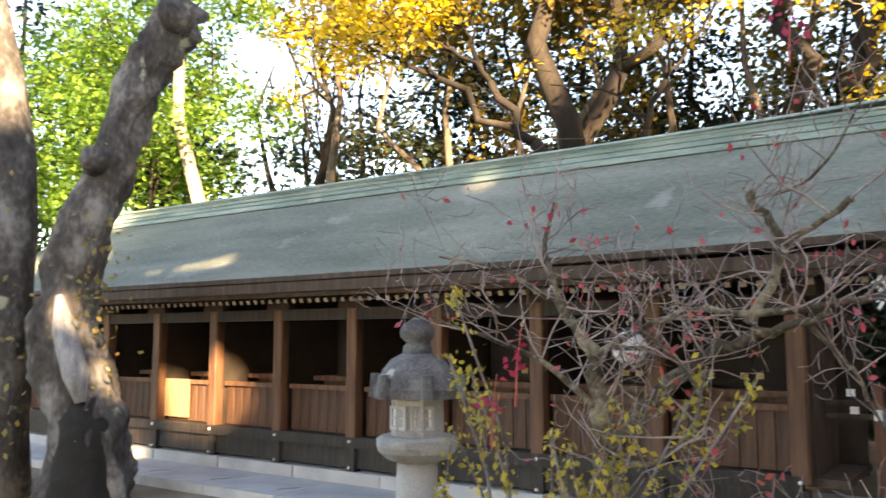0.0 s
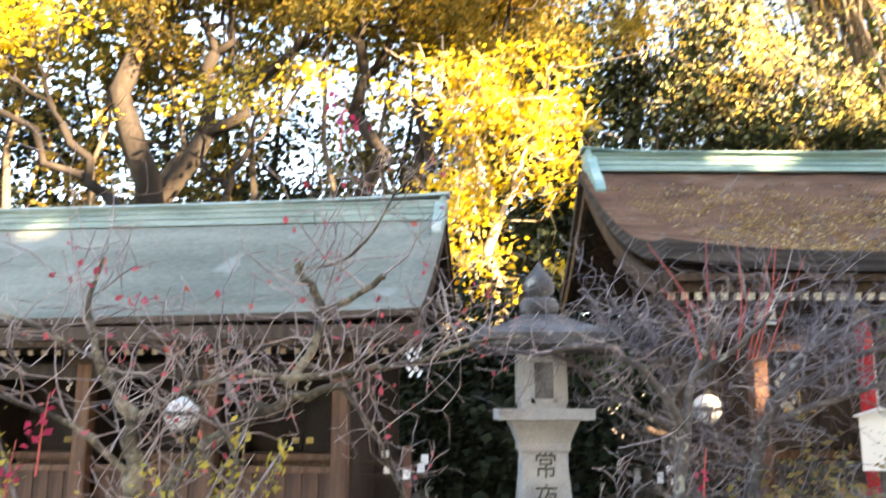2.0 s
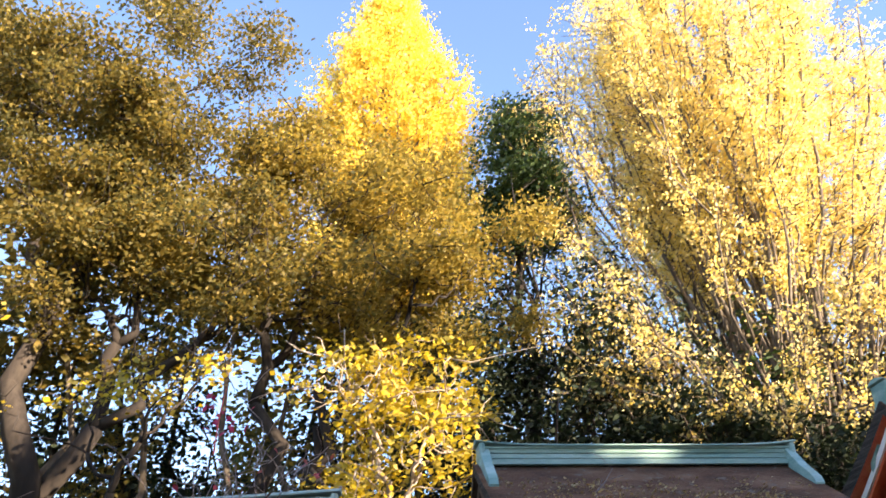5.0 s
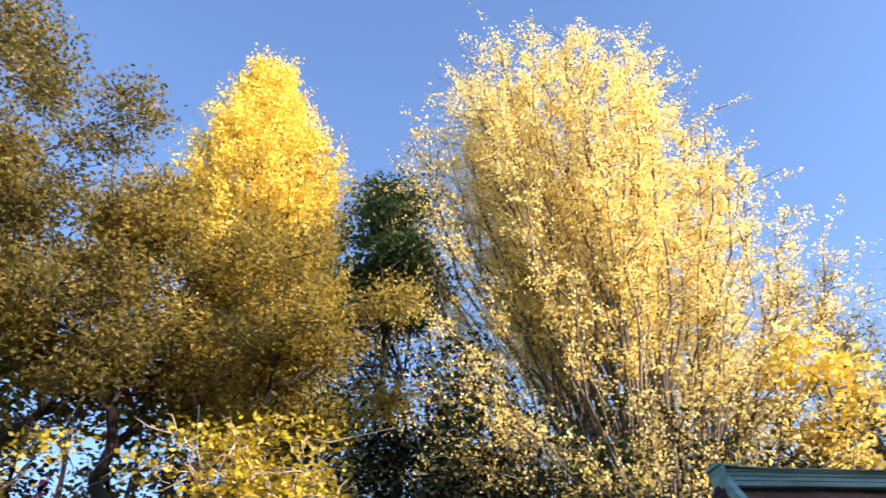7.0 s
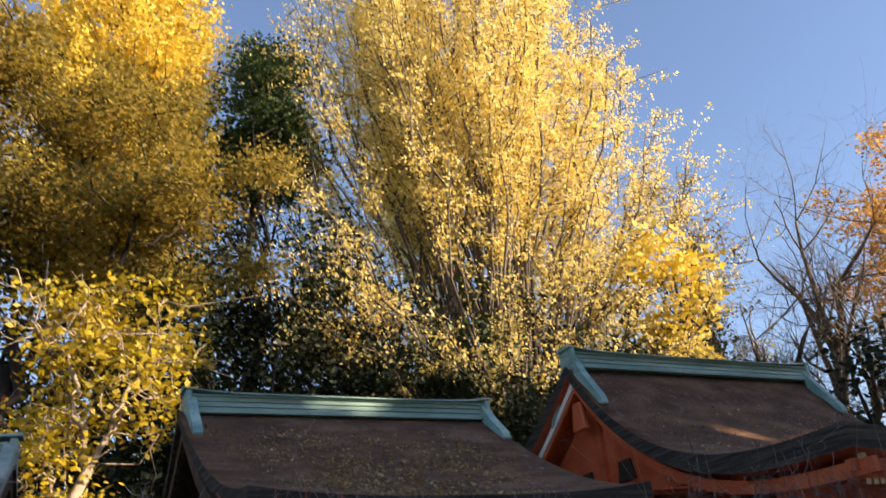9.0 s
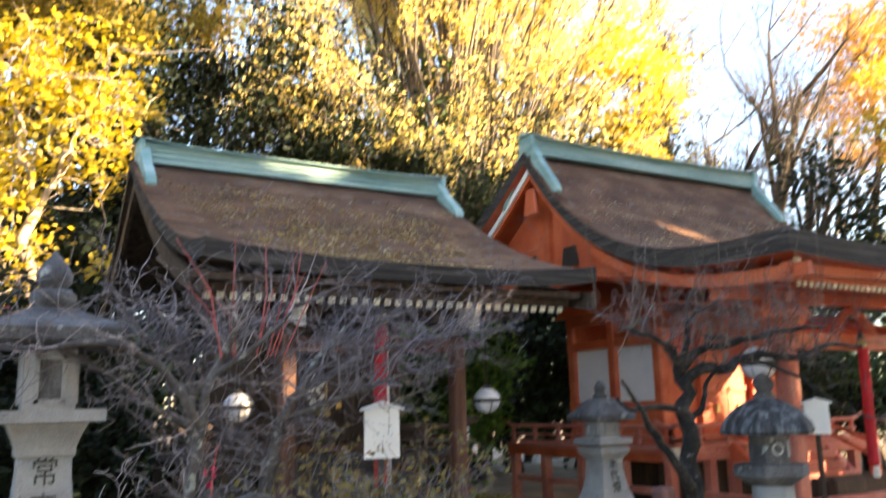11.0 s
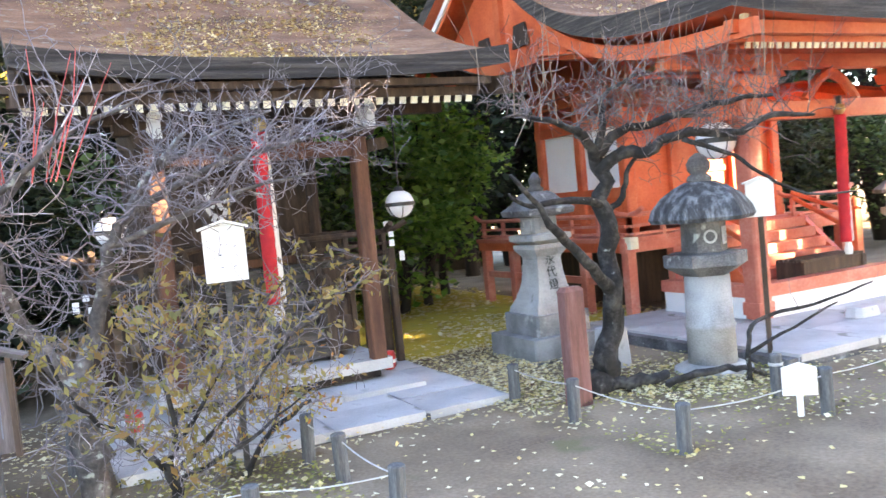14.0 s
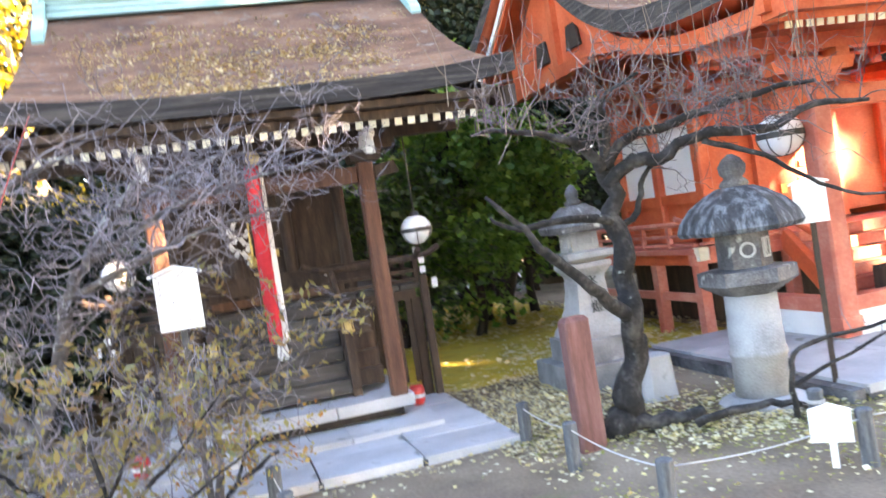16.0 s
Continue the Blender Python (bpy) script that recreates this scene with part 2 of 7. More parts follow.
L["olive_gold"] = leaf_material("olive_gold_leaves", [(0.17, 0.15, 0.035), (0.39, 0.28, 0.045), (0.23, 0.19, 0.04), (0.52, 0.37, 0.06)], 0.55, 0.65)
L["yellow"] = leaf_material("yellow_maple_leaves", [(0.52, 0.37, 0.02), (0.72, 0.55, 0.03), (0.34, 0.28, 0.04), (0.80, 0.66, 0.15)], 0.5)
L["green"] = leaf_material("evergreen_leaves", [(0.025, 0.05, 0.018), (0.05, 0.095, 0.03), (0.085, 0.14, 0.04)], 0.35, 0.6)
# evergreen green lowered to near-black, with the low woods' shade in the colour
L["dark"] = leaf_material("shade_dark_evergreen_leaves", [(0.011, 0.02, 0.012), (0.023, 0.038, 0.017), (0.038, 0.06, 0.025)], 0.25, 0.75)
L["bright"] = leaf_material("sunny_green_leaves", [(0.06, 0.15, 0.025), (0.12, 0.26, 0.04), (0.25, 0.40, 0.08)], 0.5)
L["orange"] = leaf_material("orange_autumn_leaves", [(0.45, 0.20, 0.03), (0.62, 0.34, 0.06), (0.70, 0.46, 0.16)])
L["red"] = leaf_material("red_plum_leaves", [(0.45, 0.05, 0.07), (0.62, 0.10, 0.14), (0.55, 0.14, 0.08)])
L["pink"] = leaf_material("crimson_leaves", [(0.42, 0.025, 0.07), (0.58, 0.05, 0.13)])
L["shrub"] = leaf_material("yellowing_shrub_leaves", [(0.20, 0.18, 0.06), (0.36, 0.30, 0.09), (0.30, 0.17, 0.06), (0.17, 0.19, 0.08)])
L["rust"] = leaf_material("rust_tipped_leaves", [(0.42, 0.34, 0.08), (0.52, 0.40, 0.10), (0.45, 0.16, 0.05), (0.34, 0.30, 0.09)])
L["vine"] = leaf_material("yellow_vine_leaves", [(0.52, 0.42, 0.05), (0.68, 0.56, 0.10), (0.42, 0.32, 0.06), (0.30, 0.30, 0.07)])
L["fallen_pale"] = leaf_material("bleached_fallen_leaves", [(0.66, 0.58, 0.34), (0.80, 0.74, 0.52), (0.58, 0.44, 0.18), (0.74, 0.64, 0.30)], 0.2, 0.7)
L["moss"] = leaf_material("olive_moss_leaves", [(0.16, 0.17, 0.04), (0.30, 0.29, 0.07), (0.22, 0.19, 0.06), (0.42, 0.38, 0.10)], 0.2, 0.8)
L["roof_litter"] = leaf_material("dry_roof_leaves", [(0.50, 0.36, 0.16), (0.68, 0.56, 0.32), (0.36, 0.22, 0.09), (0.60, 0.44, 0.18)], 0.2, 0.8)
L["fallen"] = leaf_material("fallen_ginkgo_leaves", [(0.62, 0.52, 0.14), (0.74, 0.66, 0.30), (0.55, 0.42, 0.10), (0.42, 0.46, 0.12)], 0.2, 0.7)


# ---- builders ----
class Geo:
    """Collects the faces of one mesh."""

    def __init__(self):
        self.v, self.f, self.smooth = [], [], False

    def box(self, c, s, rz=0.0, rx=0.0, ry=0.0, taper=1.0, bevel=0.0):
        """A box round c, sized s; taper shrinks its top; bevel cuts its upright edges."""
        e = Euler((rx, ry, rz)).to_matrix()
        hx, hy, hz = s[0] / 2, s[1] / 2, s[2] / 2
        k = len(self.v)
        if bevel > 0:
            b = min(bevel, hx * 0.5, hy * 0.5)
            ring = [(-hx + b, -hy), (hx - b, -hy), (hx, -hy + b), (hx, hy - b), (hx - b, hy), (-hx + b, hy), (-hx, hy - b), (-hx, -hy + b)]
        else:
            ring = [(-hx, -hy), (hx, -hy), (hx, hy), (-hx, hy)]
        n = len(ring)
        for z, tp in ((-hz, 1.0), (hz, taper)):
            for x, y in ring:
                self.v.append(tuple(e @ Vector((x * tp, y * tp, z)) + Vector(c)))
        self.f.append(tuple(k + i for i in reversed(range(n))))
        self.f.append(tuple(k + n + i for i in range(n)))
        for i in range(n):
            j = (i + 1) % n
            self.f.append((k + i, k + j, k + n + j, k + n + i))
        return self

    def lathe(self, c, profile, sides=16, turn=0.0, square=False):
        """Profile of (radius, z) turned round the upright axis through c; square: radius is half the width of a square section."""
        k = len(self.v)
        n = 4 if square else sides
        fac = math.sqrt(2) if square else 1.0
        a0 = turn + (math.pi / 4 if square else 0)
        for r, z in profile:
            for i in range(n):
                a = a0 + 2 * math.pi * i / n
                self.v.append((c[0] + r * fac * math.cos(a), c[1] + r * fac * math.sin(a), c[2] + z))
        for j in range(len(profile) - 1):
            for i in range(n):
                i2 = (i + 1) % n
                self.f.append((k + j * n + i, k + j * n + i2, k + (j + 1) * n + i2, k + (j + 1) * n + i))
        self.f.append(tuple(k + i for i in reversed(range(n))))
        self.f.append(tuple(k + (len(profile) - 1) * n + i for i in range(n)))
        return self

    def tube(self, pts, radii, sides=6, lump=0.0, rng=None):
        """A tapered tube along pts."""
        k = len(self.v)
        pts = [Vector(p) for p in pts]
        n = len(pts)
        side = None
        for i, p in enumerate(pts):
            d = (pts[min(i + 1, n - 1)] - pts[max(i - 1, 0)])
            if d.length < 1e-9:
                d = Vector((0, 0, 1))
            d.normalize()
            if side is None:
                side = d.orthogonal().normalized()
            else:
                side = (side - d * side.dot(d))
                side = side.normalized() if side.length > 1e-6 else d.orthogonal().normalized()
            up = d.cross(side)
            for s in range(sides):
                a = 2 * math.pi * s / sides
                r = radii[i] * (1 + (rng.uniform(-lump, lump) if lump else 0))
                q = p + (side * math.cos(a) + up * math.sin(a)) * r
                self.v.append((q.x, q.y, q.z))
        for i in range(n - 1):
            for s in range(sides):
                s2 = (s + 1) % sides
                self.f.append((k + i * sides + s, k + i * sides + s2, k + (i + 1) * sides + s2, k + (i + 1) * sides + s))
        self.f.append(tuple(k + s for s in reversed(range(sides))))
        self.f.append(tuple(k + (n - 1) * sides + s for s in range(sides)))
        return self

    def ball(self, c, r, seg=14, rings=8, squash=1.0):
        prof = []
        for i in range(rings + 1):
            a = -math.pi / 2 + math.pi * i / rings
            prof.append((max(0.001, r * math.cos(a)), r * squash * math.sin(a)))
        return self.lathe(c, prof, seg)

    def mesh(self, name, mat, smooth=False):
        me = bpy.data.meshes.new(name)
        me.from_pydata(self.v, [], self.f)
        me.materials.append(mat)
        if smooth or self.smooth:
            me.polygons.foreach_set("use_smooth", [True] * len(me.polygons))
        me.update()
        return me


def part(name, geo, mat, parent=None, label="", smooth=False, at=None):
    """Links a Geo (or a ready mesh) as one mesh object under parent."""
    me = geo if isinstance(geo, bpy.types.Mesh) else geo.mesh(name, mat, smooth)
    ob = new(name, me)
    if parent is not None:
        ob.parent = parent
    if at is not None:
        ob.matrix_basis = at
    if label:
        ob["label"] = label
    return ob


def thing(name, m, label, category, group="", kind=""):
    ob = new(name)
    ob.empty_display_size = 0.2
    ob.matrix_basis = m
    return tagged(ob, label, category, group, kind)


def leaves(centres, size, rng, flat=0.0, aspect=1.6, droop=0.0):
    """One small kinked leaf per centre: a mesh of many leaves."""
    c = np.asarray(centres, float)
    n = len(c)
    a = rng.normal(size=(n, 3))
    a[:, 2] *= (1 - flat)
    a[:, 2] -= droop
    a /= np.linalg.norm(a, axis=1)[:, None] + 1e-9
    b = rng.normal(size=(n, 3))
    b[:, 2] *= (1 - flat)
    b -= a * (a * b).sum(1)[:, None]
    b /= np.linalg.norm(b, axis=1)[:, None] + 1e-9
    nn = np.cross(a, b)
    s = (size * rng.uniform(0.6, 1.35, n))[:, None]
    v = np.stack([c - a * s * aspect / 2, c + b * s * 0.5 + nn * s * 0.12, c + a * s * aspect / 2, c - b * s * 0.5 + nn * s * 0.12], 1).reshape(-1, 3)
    return v


def leaf_part(name, v, mat, parent, label="", kind=""):
    n = len(v) // 4
    me = bpy.data.meshes.new(name)
    me.vertices.add(len(v))
    me.vertices.foreach_set("co", np.asarray(v, np.float32).ravel())
    me.loops.add(4 * n)
    me.loops.foreach_set("vertex_index", np.arange(4 * n, dtype=np.int32))
    me.polygons.add(n)
    me.polygons.foreach_set("loop_start", np.arange(0, 4 * n, 4, dtype=np.int32))
    me.update(calc_edges=True)
    me.materials.append(mat)
    ob = new(name, me)
    ob.parent = parent
    if label:
        ob["label"] = label
    if kind:
        ob["kind"] = kind
    return ob


def crooked(p, q, rng, n=5, wild=0.08):
    """A crooked line from p to q."""
    p, q = Vector(p), Vector(q)
    ln = (q - p).length
    out = [p]
    for i in range(1, n):
        t = i / n
        out.append(p.lerp(q, t) + Vector(rng.normal(size=3)) * ln * wild * math.sin(math.pi * t) ** 0.5)
    out.append(q)
    return out


def branch_to(g, start, targets, radius, rng, wild=0.07):
    """Limbs that fork again and again until one reaches each target."""
    if len(targets) == 1:
        ln = crooked(start, targets[0], rng, 4, wild)
        g.tube(ln, [radius * (1 - 0.8 * j / 4) for j in range(5)], 5)
        return
    pts = np.array(targets)
    i = int(np.argmax(np.linalg.norm(pts - pts.mean(0), axis=1)))
    j = int(np.argmax(np.linalg.norm(pts - pts[i], axis=1)))
    a, b = pts[i], pts[j]
    for _ in range(4):
        near = np.linalg.norm(pts - a, axis=1) <= np.linalg.norm(pts - b, axis=1)
        if near.all() or not near.any():
            near = np.arange(len(pts)) % 2 == 0
        a, b = pts[near].mean(0), pts[~near].mean(0)
    for sel, c in ((near, a), (~near, b)):
        grp = [Vector(q) for q in pts[sel]]
        r1 = max(0.012, radius * (len(grp) / len(pts)) ** 0.42)
        if len(grp) == 1:
            branch_to(g, start, grp, r1, rng, wild)
            continue
        node = Vector(start).lerp(Vector(c), rng.uniform(0.38, 0.52))
        ln = crooked(start, node, rng, 4, wild)
        g.tube(ln, [r1 * (1 - 0.06 * q) for q in range(5)], 7 if r1 > 0.06 else 5)
        branch_to(g, node, grp, r1 * 0.78, rng, wild)


def tree(name, base, trunk_top, radius, clumps, leaf, rng, label, per=160, leaf_size=0.16, bark="trunk", limb_wild=0.08, flat=0.5, gaps=(), share=0.4, fine=1.0, category="tree", fork=0.35, group="woods behind the shrines", trunk_sides=9, pad=0.75, limb=0.21, forks=False):
    """A tree: a tapered trunk, a limb to each clump (centre, radius) and clumps of small leaves."""
    t = thing(name, pose(*base), label, category, group)
    b = Vector(base)
    top = Vector(trunk_top) - b
    g = Geo()
    g.smooth = True
    if forks:
        top = top * fork
    line = crooked((0, 0, -0.15), top, rng, 7, 0.03)
    rr = [radius * (1.25 if i == 0 else 1 - (0.3 if forks else 0.88) * i / 7) for i in range(8)]
    g.tube(line, rr, trunk_sides, 0.06, rng)
    if forks:
        branch_to(g, line[-1], [Vector(c) - b for c, r in clumps], radius * 0.72, rng, limb_wild)
    for c, r in clumps:
        if forks:
            for _ in range(4):
                q = Vector(c) - b
                g.tube(crooked(q, q + Vector(rng.normal(size=3)) * r * 0.75, rng, 3, 0.1), [0.016, 0.013, 0.009, 0.004], 3)
            continue
        c = Vector(c) - b
        if rng.uniform() > share:
            continue
        k = min(0.999, max(fork, rng.uniform(fork, 1.0))) * 7
        i = int(k)
        s = line[i].lerp(line[i + 1], k - i)
        if c.z < s.z - 1:
            i = max(1, int(fork * 7) - 1)
            s = line[i]
        ln = crooked(s, c, rng, 6, limb_wild)
        r0 = max(0.02, radius * limb * rng.uniform(0.6, 1.2))
        g.tube(ln, [r0 * (1 - 0.8 * j / 6) for j in range(7)], 5)
        for _ in range(5):
            j = rng.integers(3, 7)
            e = c + Vector(rng.normal(size=3)) * r * 0.7
            g.tube(crooked(ln[j], e, rng, 3, 0.1), [r0 * 0.25, r0 * 0.2, r0 * 0.14, r0 * 0.06], 4)
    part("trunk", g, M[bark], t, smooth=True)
    cs = []
    for c, r in clumps:
        n = max(12, int(per * fine * (r / 1.0) ** 2))
        d = rng.normal(size=(n, 3))
        d /= np.linalg.norm(d, axis=1)[:, None]
        d *= (rng.uniform(0, 1, n) ** 0.45)[:, None] * r * np.array([1.15, 1.15, pad])
        d += rng.normal(size=(n, 3)) * 0.08
        cs.append(d + np.asarray(Vector(c) - b))
    cs = np.concatenate(cs)
    for p in gaps:
        w = cs + np.array(b) - np.array(p[:3])
        s = np.array(SUN_DIR)
        off = w - (w @ s)[:, None] * s[None]
        cs = cs[np.linalg.norm(off, axis=1) > p_gap(p)]
    leaf_part("crown", leaves(cs, leaf_size / math.sqrt(fine), rng, flat), L[leaf], t)
    return t


def p_gap(p):
    return 0.55 if len(p) < 4 else p[3]


def crown_clumps(centre, size, n, rng, rmin=0.7, rmax=1.3, shell=0.55, cone=0.0):
    """n clumps spread through an ellipsoid; cone narrows it towards the top."""
    out = []
    while len(out) < n:
        d = Vector(rng.normal(size=3)).normalized() * rng.uniform(shell, 1.0)
        w = 1 - cone * max(0, d.z)
        out.append(((centre[0] + d.x * size[0] * w, centre[1] + d.y * size[1] * w, centre[2] + d.z * size[2]), rng.uniform(rmin, rmax) * (1 - 0.4 * cone * max(0, d.z))))
    return out


def twigs(g, start, direction, length, radius, depth, rng, kink=0.45, up=0.15, kids=4, segs=4, sides=4, tips=None, flat=1.0):
    """A crooked twig that forks again and again."""
    p = Vector(start)
    d = Vector(direction).normalized()
    pts, rad = [p.copy()], [radius]
    for i in range(segs):
        d = (d + Vector(rng.normal(size=3)) * kink * 0.5 + Vector((0, 0, up * 0.5)))
        d.z *= flat
        d.normalize()
        p = p + d * length / segs
        pts.append(p.copy())
        rad.append(max(0.0022, radius * (1 - 0.65 * (i + 1) / segs)))
    g.tube(pts, rad, sides if radius > 0.006 else 3)
    if tips is not None and depth <= 1:
        tips.extend(pts[1:])
    if depth > 0:
        for k in range(kids):
            i = int(rng.integers(1, segs + 1))
            side = Vector(rng.normal(size=3))
            nd = d * 0.4 + side.normalized() * 0.9 + Vector((0, 0, up))
            twigs(g, pts[i], nd, length * rng.uniform(0.4, 0.75), rad[i] * 0.6, depth - 1, rng, kink, up, kids, segs, sides, tips, flat)


def text_mesh(body, size, mat, depth=0.002):
    cu = bpy.data.curves.new("lettering", "FONT")
    cu.body, cu.size, cu.extrude = body, size, depth
    cu.align_x, cu.align_y = "CENTER", "CENTER"
    ob = bpy.data.objects.new("lettering", cu)
    scene.collection.objects.link(ob)
    bpy.context.view_layer.update()
    me = bpy.data.meshes.new_from_object(ob.evaluated_get(bpy.context.evaluated_depsgraph_get()))
    bpy.data.objects.remove(ob)
    me.materials.clear()
    me.materials.append(mat)
    return me


# ---- ground and paving ----
rng = np.random.default_rng(7)


def ground_sheet():
    """One sheet to the horizon, slightly uneven near the shrines."""
    xs = np.concatenate([[-400, -120, -50, -25], np.arange(-16, 22.1, 0.5), [30, 60, 150, 400]])
    ys = np.concatenate([[-400, -120, -50, -20], np.arange(-8, 18.1, 0.5), [25, 60, 150, 400]])
    g = Geo()
    for y in ys:
        for x in xs:
            g.v.append((x, y, 0.018 * noise.noise((x * 0.9, y * 0.9, 0.0)) - 0.018))
    w = len(xs)
    for j in range(len(ys) - 1):
        for i in range(w - 1):
            g.f.append((j * w + i, j * w + i + 1, (j + 1) * w + i + 1, (j + 1) * w + i))
    g.smooth = True
    ob = part("ground", g, M["earth"])
    tagged(ob, "brown packed earth with patches of moss and leaves", "ground", kind="structure")


ground_sheet()


def leaf_bed():
    """The thick yellow leaf bed between and behind the shrines."""
    g = Geo()
    n = 40
    rows = [(x, y) for y in np.linspace(7.2, 15, 22) for x in np.linspace(4.2, 8.2, n)]
    for x, y in rows:
        g.v.append((x, y, 0.02 + 0.03 * noise.noise((x * 2, y * 2, 3)) + (-0.07 if x < 4.4 or x > 8.0 or y < 7.5 else 0)))
    for j in range(21):
        for i in range(n - 1):
            g.f.append((j * n + i, j * n + i + 1, (j + 1) * n + i + 1, (j + 1) * n + i))
    g.smooth = True
    tagged(part("leaf_bed", g, M["leaf_carpet"]), "thick yellow bed of fallen ginkgo leaves on moss", "fallen leaves", kind="stuff")


leaf_bed()


def paving(name, x0, x1, y0, y1, z, nx, ny, label, m=Matrix()):
    """Stone flags with recessed joints, each flag a part."""
    t = thing(name, m, label, "paving", kind="structure")
    bed = Geo().box(((x0 + x1) / 2, (y0 + y1) / 2, z / 2 - 0.03), (x1 - x0 - 0.02, y1 - y0 - 0.02, z + 0.04))
    part("bedding", bed, M["stone_dark"], t)
    dx, dy = (x1 - x0) / nx, (y1 - y0) / ny
    me = Geo().box((0, 0, 0), (dx - 0.012, dy - 0.012, 0.06), taper=0.995, bevel=0.015).mesh("flagstone", M["slab"])
    for j in range(ny):
        for i in range(nx):
            part("flagstone", me, None, t, at=pose(x0 + (i + 0.5) * dx, y0 + (j + 0.5) * dy, z - 0.022 + rng.uniform(-0.003, 0.003)))
    return t


paving("pavement_small_shrine", 2.1, 4.82, 5.22, 7.25, 0.035, 4, 4, "pale grey stone flags before the small shrine")
red_paving = paving("pavement_red_shrine", 6.86, 15.1, 4.38, 7.1, 0.08, 9, 4, "pale stone flags around the vermilion shrine")
for i in range(4):
    part("edging_stone", Geo().box((6.80, 4.38 + 0.68 * (i + 0.5), 0.02), (0.10, 0.67, 0.10), bevel=0.01), M["stone_dark"], red_paving)


def stone_step(name, c, s, label):
    t = thing(name, pose(*c), label, "step", kind="structure")
    n = 3
    for i in range(n):
        part("kerb_stone", Geo().box(((i - (n - 1) / 2) * s[0] / n, 0, 0), (s[0] / n - 0.006, s[1], s[2]), bevel=0.012), M["slab"], t)


stone_step("step_1", (3.45, 6.72, 0.05), (2.1, 1.45, 0.06), "broad pale stone step under the porch posts")
stone_step("step_2", (3.45, 6.92, 0.205), (1.86, 1.12, 0.09), "upper pale stone step carrying the porch posts")


def scatter_fallen(n, x0, x1, y0, y1, z, size, label, keep=None, leaf="fallen_pale"):
    p = np.stack([rng.uniform(x0, x1, n), rng.uniform(y0, y1, n), np.full(n, z) + rng.uniform(0, 0.012, n)], 1)
    dens = np.array([noise.noise((a * 0.7, b * 0.7, 9)) for a, b, _ in p]) + rng.uniform(-0.35, 0.45, n)
    p = p[dens > 0.0]
    if keep is not None:
        p = np.array([q for q in p if keep(q)])
    t = thing("fallen_leaves", Matrix(), label, "fallen leaves", kind="stuff")
    v = leaves(p, size, rng, 0.93, 1.2)
    leaf_part("leaf_litter", v, L[leaf], t, kind="stuff")


def enclosed(q):
    """Most leaves lie inside the roped beds, few on the trodden path."""
    bed = (q[0] > 4.75 and q[1] > 3.3) or (q[0] < 3.25 and q[1] > 3.7) or q[1] > 5.0
    return bed or rng.uniform() < 0.14


scatter_fallen(17000, 0.5, 9.5, 1.5, 7.5, 0.002, 0.031, "yellow ginkgo leaves scattered over the earth", enclosed)
scatter_fallen(16000, 0.8, 7.0, 3.3, 5.6, 0.0, 0.022, "dull olive moss and old leaves in the roped beds", lambda q: (q[0] > 4.75 or q[0] < 3.2) and q[1] > 3.4, "moss")
scatter_fallen(7000, 4.6, 6.4, 4.2, 8.0, 0.004, 0.032, "dense drift of yellow leaves round the lanterns")
scatter_fallen(5000, 4.3, 8.2, 7.0, 14.0, 0.035, 0.06, "deep yellow leaves under the trees between the shrines")
scatter_fallen(1500, -8, 0.5, 3.5, 6.0, 0.004, 0.05, "sparse brown and yellow leaves beside the long shrine")


# ---- roofs ----
def curve_profile(y0, z0, y1, z1, n, power=1.45):
    out = []
    for i in range(n + 1):
        s = i / n
        out.append((y0 + (y1 - y0) * s, z1 + (z0 - z1) * (1 - s) ** power))
    return out


def roof_mesh(name, x0, x1, front, back, thick, lift, mats, nx=20, eave_in=0.0, edge_thick=None):
    """A curved roof skin with thickness, thicker towards nothing: front and back are (y, z) lines from the ridge to the eave.
    lift raises the eave's corners; eave_in widens the eave against the ridge."""
    line = list(reversed(back)) + front[1:]
    nb = len(back)
    ny = len(line)
    g = Geo()
    us = [-1 + 2 * i / nx for i in range(nx + 1)]
    for layer in (0, 1):
        for j, (y, z) in enumerate(line):
            k = (nb - 1 - j) / max(1, nb - 1) if j < nb else (j - nb + 1) / max(1, ny - nb)
            for u in us:
                half = (x1 - x0) / 2 + eave_in * k
                x = (x0 + x1) / 2 + u * half
                zz = z + lift * abs(u) ** 3 * k + 0.05 * lift * abs(u) ** 6
                th = thick * (0.75 + 0.25 * k)
                g.v.append((x, y, zz - layer * th))
    w = nx + 1
    n1 = ny * w
    top = []
    for j in range(ny - 1):
        for i in range(nx):
            a = j * w + i
            g.f.append((a, a + w, a + w + 1, a + 1))
            top.append(0)
            g.f.append((n1 + a, n1 + a + 1, n1 + a + w + 1, n1 + a + w))
            top.append(2)
    for i in range(nx):
        for j in (0, ny - 1):
            a = j * w + i
            q = (a, a + 1, n1 + a + 1, n1 + a)
            g.f.append(q if j == 0 else q[::-1])
            top.append(1)
    for j in range(ny - 1):
        for i in (0, nx):
            a = j * w + i
            q = (a, n1 + a, n1 + a + w, a + w)
            g.f.append(q if i == 0 else q[::-1])
            top.append(1)
    me = bpy.data.meshes.new(name)
    me.from_pydata(g.v, [], g.f)
    for mt in mats:
        me.materials.append(mt)
    me.polygons.foreach_set("material_index", top)
    me.polygons.foreach_set("use_smooth", [k == 0 for k in top])
    me.update()
    return me


